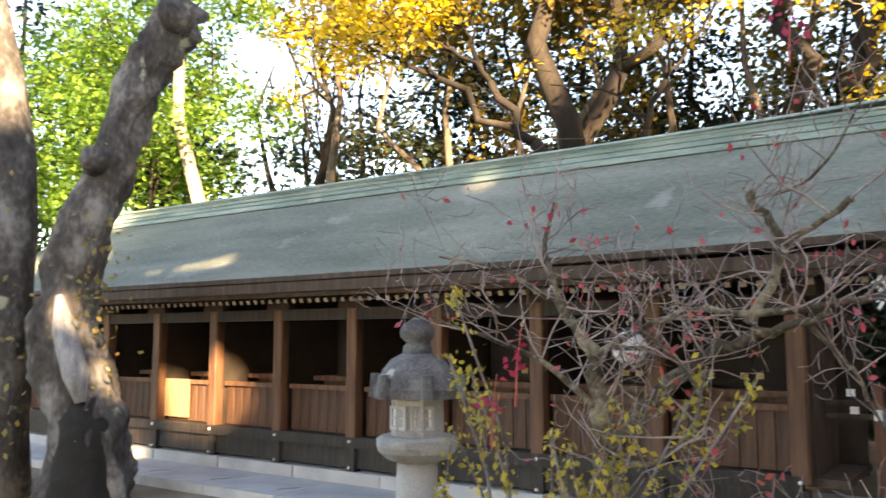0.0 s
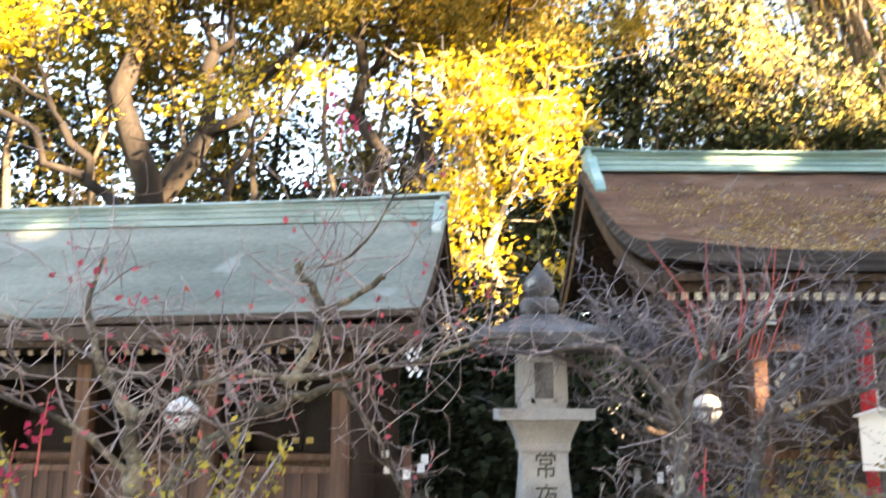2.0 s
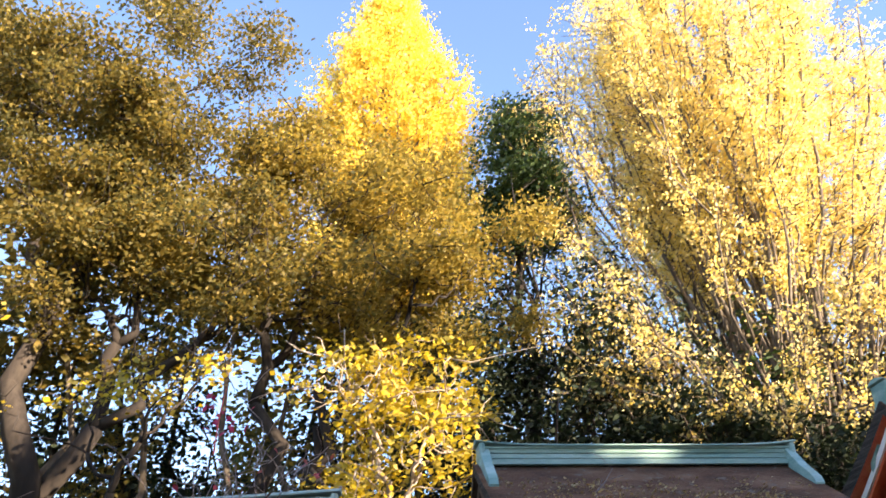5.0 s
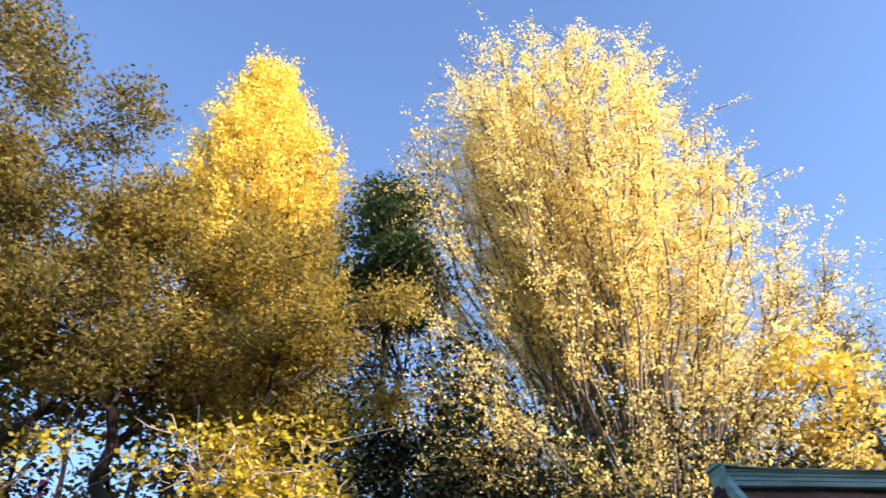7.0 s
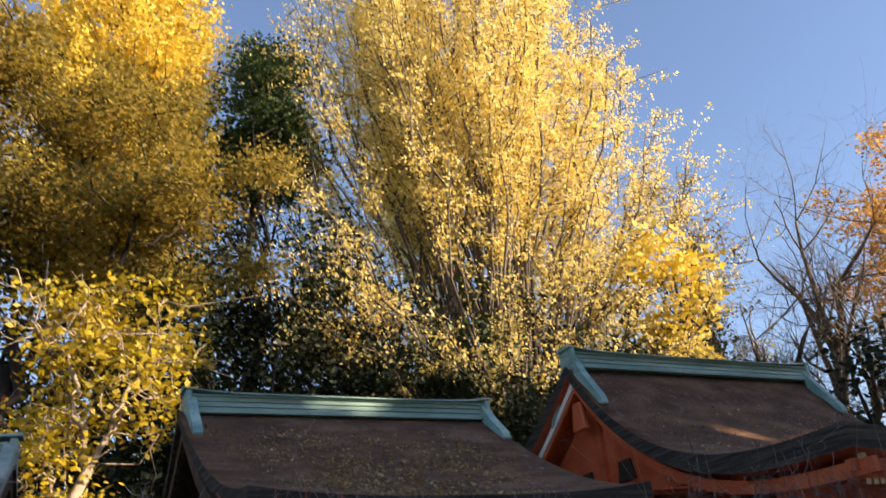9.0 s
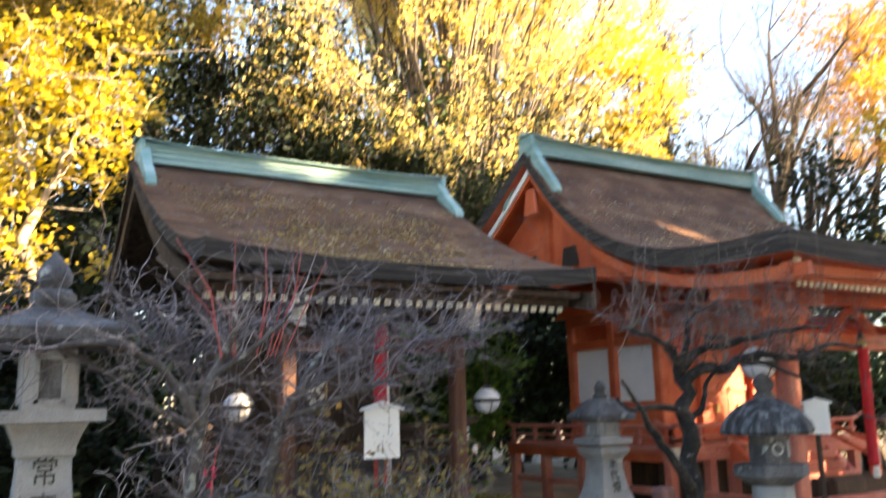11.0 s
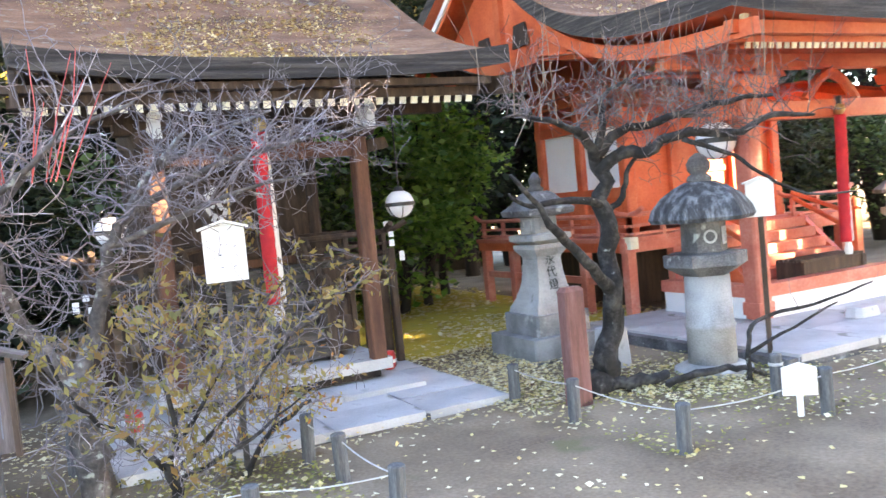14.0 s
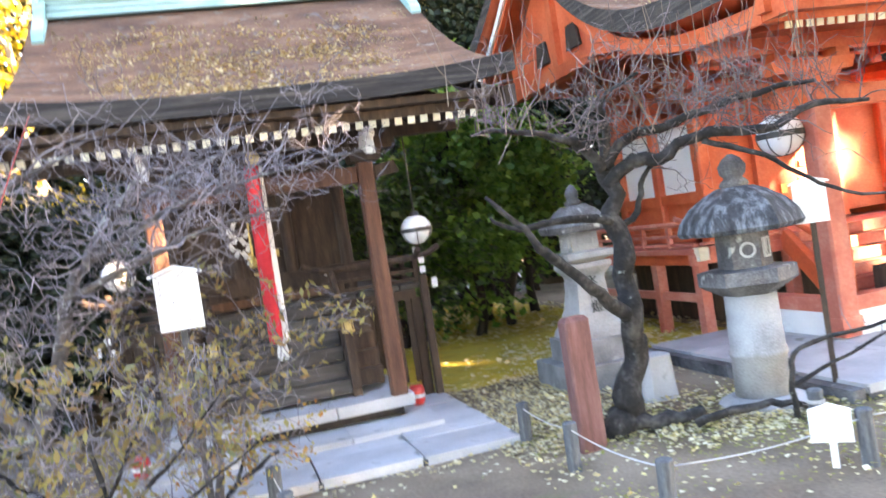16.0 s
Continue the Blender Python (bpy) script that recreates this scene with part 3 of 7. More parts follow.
def coursed(profile, rows, step=0.007):
    """Cuts a smooth profile into overlapping sheet courses with a small step at each lap."""
    out = []
    p = [Vector(q) for q in profile]
    cum = [0]
    for a, b in zip(p, p[1:]):
        cum.append(cum[-1] + (b - a).length)

    def at(d):
        for i in range(len(p) - 1):
            if d <= cum[i + 1] + 1e-9:
                return p[i].lerp(p[i + 1], (d - cum[i]) / (cum[i + 1] - cum[i]))
        return p[-1]
    sgn = 1 if p[-1].x > p[0].x else -1
    for r in range(rows):
        a, b = at(cum[-1] * r / rows), at(cum[-1] * (r + 1) / rows)
        out.append((a.x + sgn * 0.003 * (r > 0), a.y - (0 if r == 0 else step * 0.2)))
        out.append((b.x, b.y + step))
    return out


def roof_ridge(parent, x0, x1, y, z0, z1, wide, mat="ridge", slope=0.65):
    """A verdigris box ridge of stacked mouldings with scrolled end plates and drooping fins."""
    h = z1 - z0
    ln = x1 - x0
    xc = (x0 + x1) / 2
    half = [(0.50, 0.0), (0.50, 0.22), (0.28, 0.22), (0.28, 0.29), (0.42, 0.29), (0.42, 0.46), (0.26, 0.46), (0.26, 0.53), (0.38, 0.53), (0.38, 0.70), (0.47, 0.72), (0.47, 0.81)]
    prof = [(y - a * wide, z0 + h * k) for a, k in half] + [(y + a * wide, z0 + h * k) for a, k in reversed(half)]
    g = moulding(x0, x1, prof[::-1])
    part("ridge_box", g, M[mat], parent, "bright verdigris copper ridge")
    cap = Geo()
    n = 14
    prof = [(-0.62, 0.0), (-0.62, 0.05), (-0.3, 0.16), (0, 0.2), (0.3, 0.16), (0.62, 0.05), (0.62, 0.0)]
    for i in range(n + 1):
        u = -1 + 2 * i / n
        x = xc + u * (ln / 2 + 0.09)
        lift = 0.05 * abs(u) ** 6
        for a, b in prof:
            cap.v.append((x, y + a * wide, z0 + h * (0.8 + b) + lift))
    m = len(prof)
    for i in range(n):
        for j in range(m - 1):
            cap.f.append((i * m + j, i * m + j + 1, (i + 1) * m + j + 1, (i + 1) * m + j))
        cap.f.append((i * m + m - 1, i * m, (i + 1) * m, (i + 1) * m + m - 1))
    cap.f.append(tuple(range(m)))
    cap.f.append(tuple(n * m + j for j in reversed(range(m))))
    part("ridge_cap", cap, M[mat], parent)
    for x, s in ((x0, -1), (x1, 1)):
        e = Geo()
        e.box((x + s * 0.03, y, z0 + h * 0.42), (0.06, wide * 1.25, h * 1.0), bevel=0.02)
        part("ridge_end", e, M[mat], parent)
        for sy in (-1, 1):
            prof = [(y + sy * d * wide, z0 - slope * d * wide + k * h) for d, k in ((0.4, 1.0), (0.9, 0.78), (1.4, 0.62), (1.9, 0.56), (2.2, 0.50), (2.34, 0.3), (2.28, 0.1), (2.05, -0.02), (1.4, 0.06), (0.4, -0.05))]
            part("ridge_scroll", moulding(x - 0.05, x + 0.05, prof if sy > 0 else prof[::-1]), M[mat], parent)


def rafters(parent, x0, x1, n, y_tip, z_tip, y_in, z_in, size, mat, tip_mat="rafter_tip"):
    """Square rafters with cream-painted tips."""
    ln = math.hypot(y_in - y_tip, z_in - z_tip)
    ang = math.atan2(z_in - z_tip, y_in - y_tip)
    raf = Geo().box((0, ln / 2, 0), (size, ln, size)).mesh("rafter", mat)
    tip = Geo().box((0, -0.006, 0), (size * 1.04, 0.012, size * 1.04)).mesh("rafter_tip", M[tip_mat])
    for i in range(n):
        x = x0 + (x1 - x0) * i / (n - 1)
        r = part("rafter", raf, None, parent, at=pose(x, y_tip, z_tip, math.degrees(ang)))
        part("rafter_tip", tip, None, r)


def railing(parent, p, q, mat, base, height, posts=4):
    """A low shrine railing of three rails on short posts."""
    p, q = Vector((*p, base)), Vector((*q, base))
    d = (q - p)
    ln = d.length
    a = math.atan2(d.y, d.x)
    mid = (p + q) / 2
    for z, s in ((0.03, 0.035), (height * 0.5, 0.04), (height, 0.05)):
        ext = 0.24 if z == height else 0.08
        g = Geo()
        pts = [Vector((-ln / 2 - ext, 0, 0.075 if z == height else 0)), Vector((-ln / 2 - ext * 0.55, 0, 0.022 if z == height else 0))] + [Vector((x, 0, 0)) for x in np.linspace(-ln / 2, ln / 2, 5)] + [Vector((ln / 2 + ext * 0.55, 0, 0.022 if z == height else 0)), Vector((ln / 2 + ext, 0, 0.075 if z == height else 0))]
        g.tube(pts, [s * 0.55] * len(pts), 8 if z == height else 4)
        part("rail", g, mat, parent, at=pose(mid.x, mid.y, base + z, 0, 0, math.degrees(a)))
    for i in range(posts):
        c = p.lerp(q, i / (posts - 1))
        part("baluster", Geo().box((0, 0, 0), (0.045, 0.045, height)), mat, parent, at=pose(c.x, c.y, base + height / 2, 0, 0, math.degrees(a)))


def curved_board(line, x, wide, drop, high):
    """A board of even height that follows a roof line, as one piece."""
    g = Geo()
    n = len(line)
    for y, z in line:
        g.v += [(x - wide / 2, y, z - drop - high), (x + wide / 2, y, z - drop - high), (x + wide / 2, y, z - drop), (x - wide / 2, y, z - drop)]
    for i in range(n - 1):
        for j in range(4):
            k = (j + 1) % 4
            g.f.append((4 * i + j, 4 * i + k, 4 * i + 4 + k, 4 * i + 4 + j))
    g.f += [(0, 1, 2, 3), (4 * n - 1, 4 * n - 2, 4 * n - 3, 4 * n - 4)]
    return g


def moulding(x0, x1, profile):
    """A closed (y, z) profile drawn out along x."""
    g = Geo()
    n = len(profile)
    for x in (x0, x1):
        g.v += [(x, y, z) for y, z in profile]
    for i in range(n):
        j = (i + 1) % n
        g.f.append((i, j, n + j, n + i))
    g.f += [tuple(reversed(range(n))), tuple(range(n, 2 * n))]
    return g


# ---- the long shrine with the copper roof ----
B1 = pose(0.19, 7.97, 0, 0, 0, -6.7)


def long_shrine():
    x0, x1 = -12.6, 0.08
    t = thing("long_shrine", B1, "long dark timber row shrine with a verdigris copper roof", "shrine")
    fr = coursed(curve_profile(0, 3.36, -2.06, 2.14, 10, 1.25), 34, 0.026)
    bk = curve_profile(0, 3.36, 1.35, 2.45, 6, 1.2)
    part("roof", roof_mesh("roof", x0, x1, fr, bk, 0.05, 0.05, [M["copper"], M["wood_dark"], M["wood_dark"]], 60), None, t, "grey-green copper sheet roof in narrow courses")
    roof_ridge(t, x0 + 0.03, x1 - 0.06, 0, 3.33, 3.58, 0.17, "ridge_dull")
    g = Geo()
    g.box(((x0 + x1) / 2, -2.02, 2.055), (x1 - x0, 0.06, 0.10)).box(((x0 + x1) / 2, -1.93, 1.985), (x1 - x0 - 0.1, 0.09, 0.045))
    part("eave_board", g, M["wood_dark"], t)
    rafters(t, x0 + 0.15, x1 - 0.15, 112, -1.90, 1.925, -0.2, 2.75, 0.04, M["wood_dark"], "tip_dim")
    for s in (x0 + 0.04, x1 - 0.04):
        gb = curved_board(bk[::-1] + fr[1::2], s, 0.04, 0.07, 0.16)
        part("bargeboard", gb, M["wood_dark"], t)
    # columns, sills and the row of small altars
    px = [-0.62 - 1.075 * k for k in range(12)]
    post = Geo().box((0, 0, 0), (0.13, 0.13, 1.62), bevel=0.012).mesh("post", M["wood_post"])
    sill = Geo().box((0, 0, 0), (1.07, 0.14, 0.11)).mesh("sill_beam", M["wood_black"])
    base = Geo().box((0, 0, 0), (1.07, 0.09, 0.20)).mesh("base_board", M["wood_black"])
    strut = Geo().box((0, 0, 0), (0.10, 0.10, 0.24)).mesh("strut", M["wood_black"])
    stud = Geo().ball((0, 0, 0), 0.016, 8, 5).mesh("nail_cover", M["plaster"])
    plank = Geo().box((0, 0, 0), (0.128, 0.022, 0.44), bevel=0.004).mesh("plank", M["wood_red_shaded"])
    rail = Geo().box((0, 0, 0), (0.94, 0.05, 0.05)).mesh("panel_rail", M["wood_post"])
    altar = Geo().box((0, 0, 0), (0.80, 0.34, 0.05)).box((0, 0.05, -0.2), (0.7, 0.2, 0.36)).mesh("altar_shelf", M["wood_post"])
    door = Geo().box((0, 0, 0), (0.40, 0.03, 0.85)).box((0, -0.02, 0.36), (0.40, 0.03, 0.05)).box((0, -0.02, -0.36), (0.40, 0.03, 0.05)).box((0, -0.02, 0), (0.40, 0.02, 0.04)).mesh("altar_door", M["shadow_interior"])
    hinge = Geo().box((0, 0, 0), (0.06, 0.02, 0.05)).ball((0, -0.02, 0), 0.022, 8, 5).mesh("door_fitting", M["gilt"])
    shide = Geo()
    for q in range(4):
        shide.box((0.012 * (-1) ** q, 0, -0.036 * q), (0.024, 0.002, 0.042), ry=0.5 * (-1) ** q)
    shide = shide.mesh("paper_streamer", M["paper"])
    step = Geo().box((0, 0, 0), (0.5, 0.2, 0.13)).box((0, 0.08, 0.1), (0.5, 0.12, 0.1)).mesh("offering_step", M["wood_post"])
    for k, x in enumerate(px):
        part("post", post, None, t, at=pose(x, -1.40, 1.30))
        part("stud_low", stud, None, t, at=pose(x, -1.475, 0.24))
        part("stud_high", stud, None, t, at=pose(x, -1.475, 0.50))
        part("strut", strut, None, t, at=pose(x, -1.40, 0.32))
        part("bracket", Geo().box((0, 0, 0), (0.34, 0.12, 0.09), bevel=0.01).mesh("bracket", M["wood_dark"]) if k == 0 else bpy.data.meshes["bracket"], None, t, at=pose(x, -1.42, 1.90))
        if k + 1 < len(px):
            xm = x - 0.5375
            part("sill_beam", sill, None, t, at=pose(xm, -1.40, 0.49))
            part("base_board", base, None, t, at=pose(xm, -1.37, 0.33))
            part("lintel", Geo().box((0, 0, 0), (1.07, 0.10, 0.12)).mesh("lintel", M["wood_black"]) if k == 0 else bpy.data.meshes["lintel"], None, t, at=pose(xm, -1.40, 1.80))
            part("panel_rail", rail, None, t, at=pose(xm, -1.30, 1.02))
            for j in range(7):
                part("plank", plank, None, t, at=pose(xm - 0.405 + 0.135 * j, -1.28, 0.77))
            part("altar_shelf", altar, None, t, at=pose(xm, -0.85, 1.10))
            for s in (-1, 1):
                d = part("altar_door", door, None, t, at=pose(xm + s * 0.205, -0.55, 1.52))
                part("door_fitting", hinge, None, d, at=pose(-s * 0.14, -0.03, -0.3))
            part("paper_streamer", shide, None, t, at=pose(xm + 0.15, -1.0, 1.78))
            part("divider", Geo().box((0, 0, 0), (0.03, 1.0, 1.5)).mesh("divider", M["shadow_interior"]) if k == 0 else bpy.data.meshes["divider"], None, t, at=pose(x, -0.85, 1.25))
            if k in (5, 6, 7, 8):
                part("offering_step", step, None, t, at=pose(xm + 0.25, -1.10, 0.60))
    xm = (x0 + x1) / 2
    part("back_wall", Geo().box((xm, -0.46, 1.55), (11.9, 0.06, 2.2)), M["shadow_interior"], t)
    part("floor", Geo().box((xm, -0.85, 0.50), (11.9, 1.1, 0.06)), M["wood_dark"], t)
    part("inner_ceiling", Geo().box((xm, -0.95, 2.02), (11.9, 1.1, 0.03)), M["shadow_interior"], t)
    for s in (-0.55, -12.5):
        part("side_wall", Geo().box((s, -0.75, 1.25), (0.06, 1.25, 1.5)), M["wood_dark"], t)
        part("gable_wall", Geo().box((s, -0.35, 2.35), (0.06, 1.5, 0.75), taper=0.8), M["wood_dark"], t)
    part("pale_panel", Geo().box((-7.95, -1.33, 0.82), (0.62, 0.03, 0.46), bevel=0.005), M["wood_pale"], t, "pale new timber panel")
    # porch corner at the near end, with its paper tags on a rail
    for z in (0.95, 1.05):
        part("tag_rail", Geo().box((-0.28, -0.95, z), (0.6, 0.035, 0.035)), M["wood_dark"], t)
    part("tag_post", Geo().box((-0.15, -0.98, 0.62), (0.07, 0.07, 1.15)), M["wood_brown"], t)
    for dx, dz in ((-0.31, 1.00), (-0.33, 1.13), (-0.15, 0.97), (0.0, 1.09), (-0.03, 1.02)):
        part("paper_tag", Geo().box((dx, -1.02, dz), (0.06, 0.006, 0.055 if dx < -0.2 else 0.08)), M["paper"], t)
    for dx in (0.0, 0.06):
        g = Geo()
        for q in range(5):
            g.box((dx + 0.014 * (-1) ** q, -1.9, 1.93 - 0.045 * q), (0.022, 0.003, 0.056), ry=0.55 * (-1) ** q)
        part("corner_streamer", g, M["paper"], t)
    return t


long_shrine()


def long_shrine_base():
    t = thing("stone_base", B1, "two-stepped pale granite base of the long shrine", "stone base", kind="structure")
    me = Geo().box((0, 0, 0), (1.18, 1.5, 0.2), bevel=0.015).mesh("kerb_stone", M["slab"])
    lo = Geo().box((0, 0, 0), (0.99, 0.85, 0.10), bevel=0.012).mesh("lower_stone", M["slab"])
    for k in range(11):
        part("kerb_stone", me, None, t, at=pose(-0.35 - 1.19 * k, -0.74, 0.10))
    for k in range(16):
        part("lower_stone", lo, None, t, at=pose(-0.6 - 1.0 * k, -1.92, 0.03))


long_shrine_base()


# ---- the small shrine with the bark roof ----
def small_shrine():
    t = thing("bark_roofed_shrine", Matrix(), "small dark timber shrine with a cypress bark roof strewn with leaves", "shrine")
    fr = curve_profile(8.62, 4.05, 5.68, 2.60, 16, 1.55)
    bk = curve_profile(8.62, 4.05, 10.7, 2.85, 8, 1.3)
    part("roof", roof_mesh("roof", 1.72, 5.42, fr, bk, 0.145, 0.09, [M["bark_roof"], M["bark_edge"], M["wood_dark"]], 26, -0.07), None, t, "shaggy brown cypress bark thatch")
    roof_ridge(t, 1.84, 5.36, 8.62, 4.02, 4.27, 0.24, slope=0.72)
    part("eave_board", Geo().box((3.45, 5.80, 2.425), (3.5, 0.10, 0.05)), M["wood_dark"], t)
    part("eave_board", Geo().box((3.45, 5.90, 2.36), (3.4, 0.08, 0.07)), M["wood_dark"], t)
    rafters(t, 1.86, 5.04, 34, 5.86, 2.30, 7.6, 2.86, 0.05, M["wood_dark"])
    for x in (1.80, 5.30):
        gb = curved_board(bk[::-1] + fr[1:], x, 0.05, 0.15, 0.15)
        part("bargeboard", gb, M["wood_dark"], t)
    part("gable_wall", Geo().box((2.72, 8.5, 3.05), (0.06, 1.7, 0.7), taper=0.7), M["wood_dark"], t)
    part("gable_wall", Geo().box((4.20, 8.5, 3.05), (0.06, 1.7, 0.7), taper=0.7), M["wood_dark"], t)
    # porch
    for x in (2.66, 4.27):
        part("porch_post", Geo().box((x, 6.42, 1.17), (0.125, 0.125, 1.84), bevel=0.014), M["wood_brown"], t)
        part("bracket", Geo().box((x, 6.42, 2.14), (0.22, 0.2, 0.09), taper=1.25).box((x, 6.42, 2.22), (0.52, 0.13, 0.08)), M["wood_dark"], t)
        part("beam_nose", Geo().box((x, 6.18, 2.22), (0.07, 0.28, 0.13), rx=0.3, taper=0.8).ball((x, 6.06, 2.27), 0.05, 8, 6), M["plaster"], t, "white-painted carved beam nose")
    part("tie_beam", Geo().box((3.465, 6.42, 2.0), (1.48, 0.10, 0.125), bevel=0.01), M["wood_brown"], t)
    for x, s in ((2.50, -1), (4.43, 1)):
        part("beam_end", Geo().box((x, 6.42, 2.02), (0.2, 0.09, 0.10), ry=s * -0.15, taper=0.8), M["wood_dark"], t)
    part("purlin", Geo().box((3.45, 6.42, 2.32), (3.2, 0.12, 0.12)), M["wood_dark"], t)
    for x in (2.72, 4.2):
        part("rainbow_beam", Geo().tube([(x, 6.45, 2.16), (x, 6.9, 2.32), (x, 7.55, 2.38)], [0.07, 0.075, 0.06], 6), M["wood_dark"], t)
    # sanctuary
    for x in (2.72, 3.22, 3.70, 4.20):
        part("wall_post", Geo().lathe((x, 7.55, 1.0), [(0.06, 0), (0.06, 1.75)], 10), M["wood_dark"], t)
    for x, w in ((2.97, 0.44), (3.95, 0.44)):
        part("wall_panel", Geo().box((x, 7.58, 1.8), (w, 0.03, 1.55)), M["wood_dark"], t)
    for x in (3.34, 3.58):
        d = part("door_leaf", Geo().box((x, 7.56, 1.72), (0.23, 0.035, 1.3)).box((x, 7.54, 1.72), (0.2, 0.02, 0.05)), M["wood_dark"], t)
        part("door_fitting", Geo().box((x, 7.53, 1.5), (0.05, 0.02, 0.06)), M["gilt"], d)
    for x in (2.72, 4.20):
        part("side_wall", Geo().box((x, 8.45, 1.85), (0.05, 1.8, 1.7)), M["wood_dark"], t)
    part("back_wall", Geo().box((3.46, 9.36, 1.85), (1.5, 0.05, 1.7)), M["wood_dark"], t)
    part("lintel", Geo().box((3.46, 7.52, 1.24), (2.05, 0.10, 0.15), bevel=0.01), M["wood_dark"], t)
    part("head_beam", Geo().box((3.46, 7.52, 2.62), (1.75, 0.12, 0.16)), M["wood_dark"], t)
    # veranda, its posts, boards and railing
    for i in range(13):
        x = 2.28 + 0.2 * i
        if 2.9 < x < 4.05:
            part("floor_board", Geo().box((x, 7.46, 1.02), (0.192, 0.36, 0.045)), M["wood_grey"], t)
        else:
            part("floor_board", Geo().box((x, 8.3, 1.02), (0.192, 2.1, 0.045)), M["wood_grey"], t)
    for y in (7.25, 9.3):
        part("veranda_beam", Geo().box((3.46, y, 0.95), (2.5, 0.07, 0.09)), M["wood_dark"], t)
    for x in (2.24, 2.78, 4.14, 4.70):
        for y in (7.25, 8.3, 9.3):
            part("veranda_post", Geo().box((x, y, 0.46), (0.085, 0.085, 0.92)), M["wood_dark"], t)
    for x in (2.16, 4.78):
        part("corner_post", Geo().box((x, 7.17, 0.55), (0.07, 0.07, 1.12), bevel=0.01), M["wood_dark"], t)
    for i in range(4):
        part("skirt_slat", Geo().box((4.27 + 0.12 * i, 7.24, 0.55), (0.05, 0.03, 0.75)), M["wood_dark"], t)
        part("skirt_slat", Geo().box((2.28 + 0.12 * i, 7.24, 0.55), (0.05, 0.03, 0.75)), M["wood_dark"], t)
    railing(t, (3.98, 7.22), (4.74, 7.22), M["wood_dark"], 1.05, 0.22, 3)
    railing(t, (2.20, 7.22), (2.94, 7.22), M["wood_dark"], 1.05, 0.22, 3)
    railing(t, (4.74, 7.25), (4.74, 9.3), M["wood_dark"], 1.05, 0.22, 5)
    railing(t, (2.20, 7.25), (2.20, 9.3), M["wood_dark"], 1.05, 0.22, 5)
    # black block stands in for the shadow gap under the upper step
    part("step_riser", Geo().box((3.45, 6.96, 0.122), (1.7, 0.98, 0.08)), M["wood_black"], t)
    # stair
    for i in range(6):
        part("tread", Geo().box((3.46, 6.78 + 0.10 * i, 0.34 + 0.125 * i), (0.98, 0.16, 0.115), bevel=0.008), M["wood_grey"], t)
    for x in (2.93, 3.99):
        part("stringer", Geo().box((x, 7.02, 0.60), (0.07, 0.88, 0.17), rx=0.89), M["wood_dark"], t)
        part("newel", Geo().box((x, 6.72, 0.55), (0.075, 0.075, 0.62)).lathe((x, 6.72, 0.86), [(0.03, 0), (0.045, 0.03), (0.035, 0.08), (0.004, 0.12)], 10), M["wood_dark"], t)
        part("newel_band", Geo().lathe((x, 6.72, 0.77), [(0.052, 0), (0.056, 0.01), (0.05, 0.03), (0.05, 0.075), (0.056, 0.09), (0.03, 0.105)], 10), M["gilt"], t, "gilt metal band")
        part("stair_rail", Geo().tube([(x, 6.72, 0.84), (x, 7.22, 1.27)], [0.022, 0.022], 8), M["wood_dark"], t)
    for i in range(5):
        part("cheek_step", Geo().box((4.14, 6.84 + 0.09 * i, 0.30 + (0.14 * (i + 1)) / 2), (0.2, 0.088, 0.14 * (i + 1)), bevel=0.006), M["wood_dark"], t)
    # low slatted side blocks beside the stair
    for x in (2.80,):
        part("side_block", Geo().box((x, 6.95, 0.36), (0.2, 0.5, 0.22), bevel=0.01), M["wood_grey"], t)
    for x, y, z in ((3.22, 7.35, 1.78), (3.32, 7.36, 1.70)):
        g = Geo()
        for q in range(5):
            g.box((x + 0.02 * (-1) ** q, y, z - 0.06 * q), (0.04, 0.003, 0.075), ry=0.5 * (-1) ** q)
        part("paper_streamer", g, M["paper"], t)
    part("votive_bell", Geo().lathe((3.36, 7.30, 1.40), [(0.035, 0), (0.042, 0.02), (0.032, 0.07), (0.012, 0.10), (0.008, 0.40)], 10), M["gilt"], t, "small gilt bell on a cord")
    for x in (3.98, 2.94):
        part("nail_cover", Geo().ball((x, 7.465, 1.25), 0.022, 8, 6), M["plaster"], t)
    part("threshold", Geo().box((3.46, 7.50, 1.10), (1.0, 0.05, 0.07), bevel=0.006), M["wood_post"], t)
    for x, z, h in ((4.78, 1.24, 0.05), (4.78, 1.16, 0.06), (4.87, 1.03, 0.09), (4.74, 1.34, 0.05), (2.13, 1.0, 0.05), (2.05, 0.93, 0.09), (2.16, 0.9, 0.05)):
        part("paper_tag", Geo().box((x, 7.11, z), (0.05, 0.006, h)), M["paper"], t)
    return t


small_shrine()


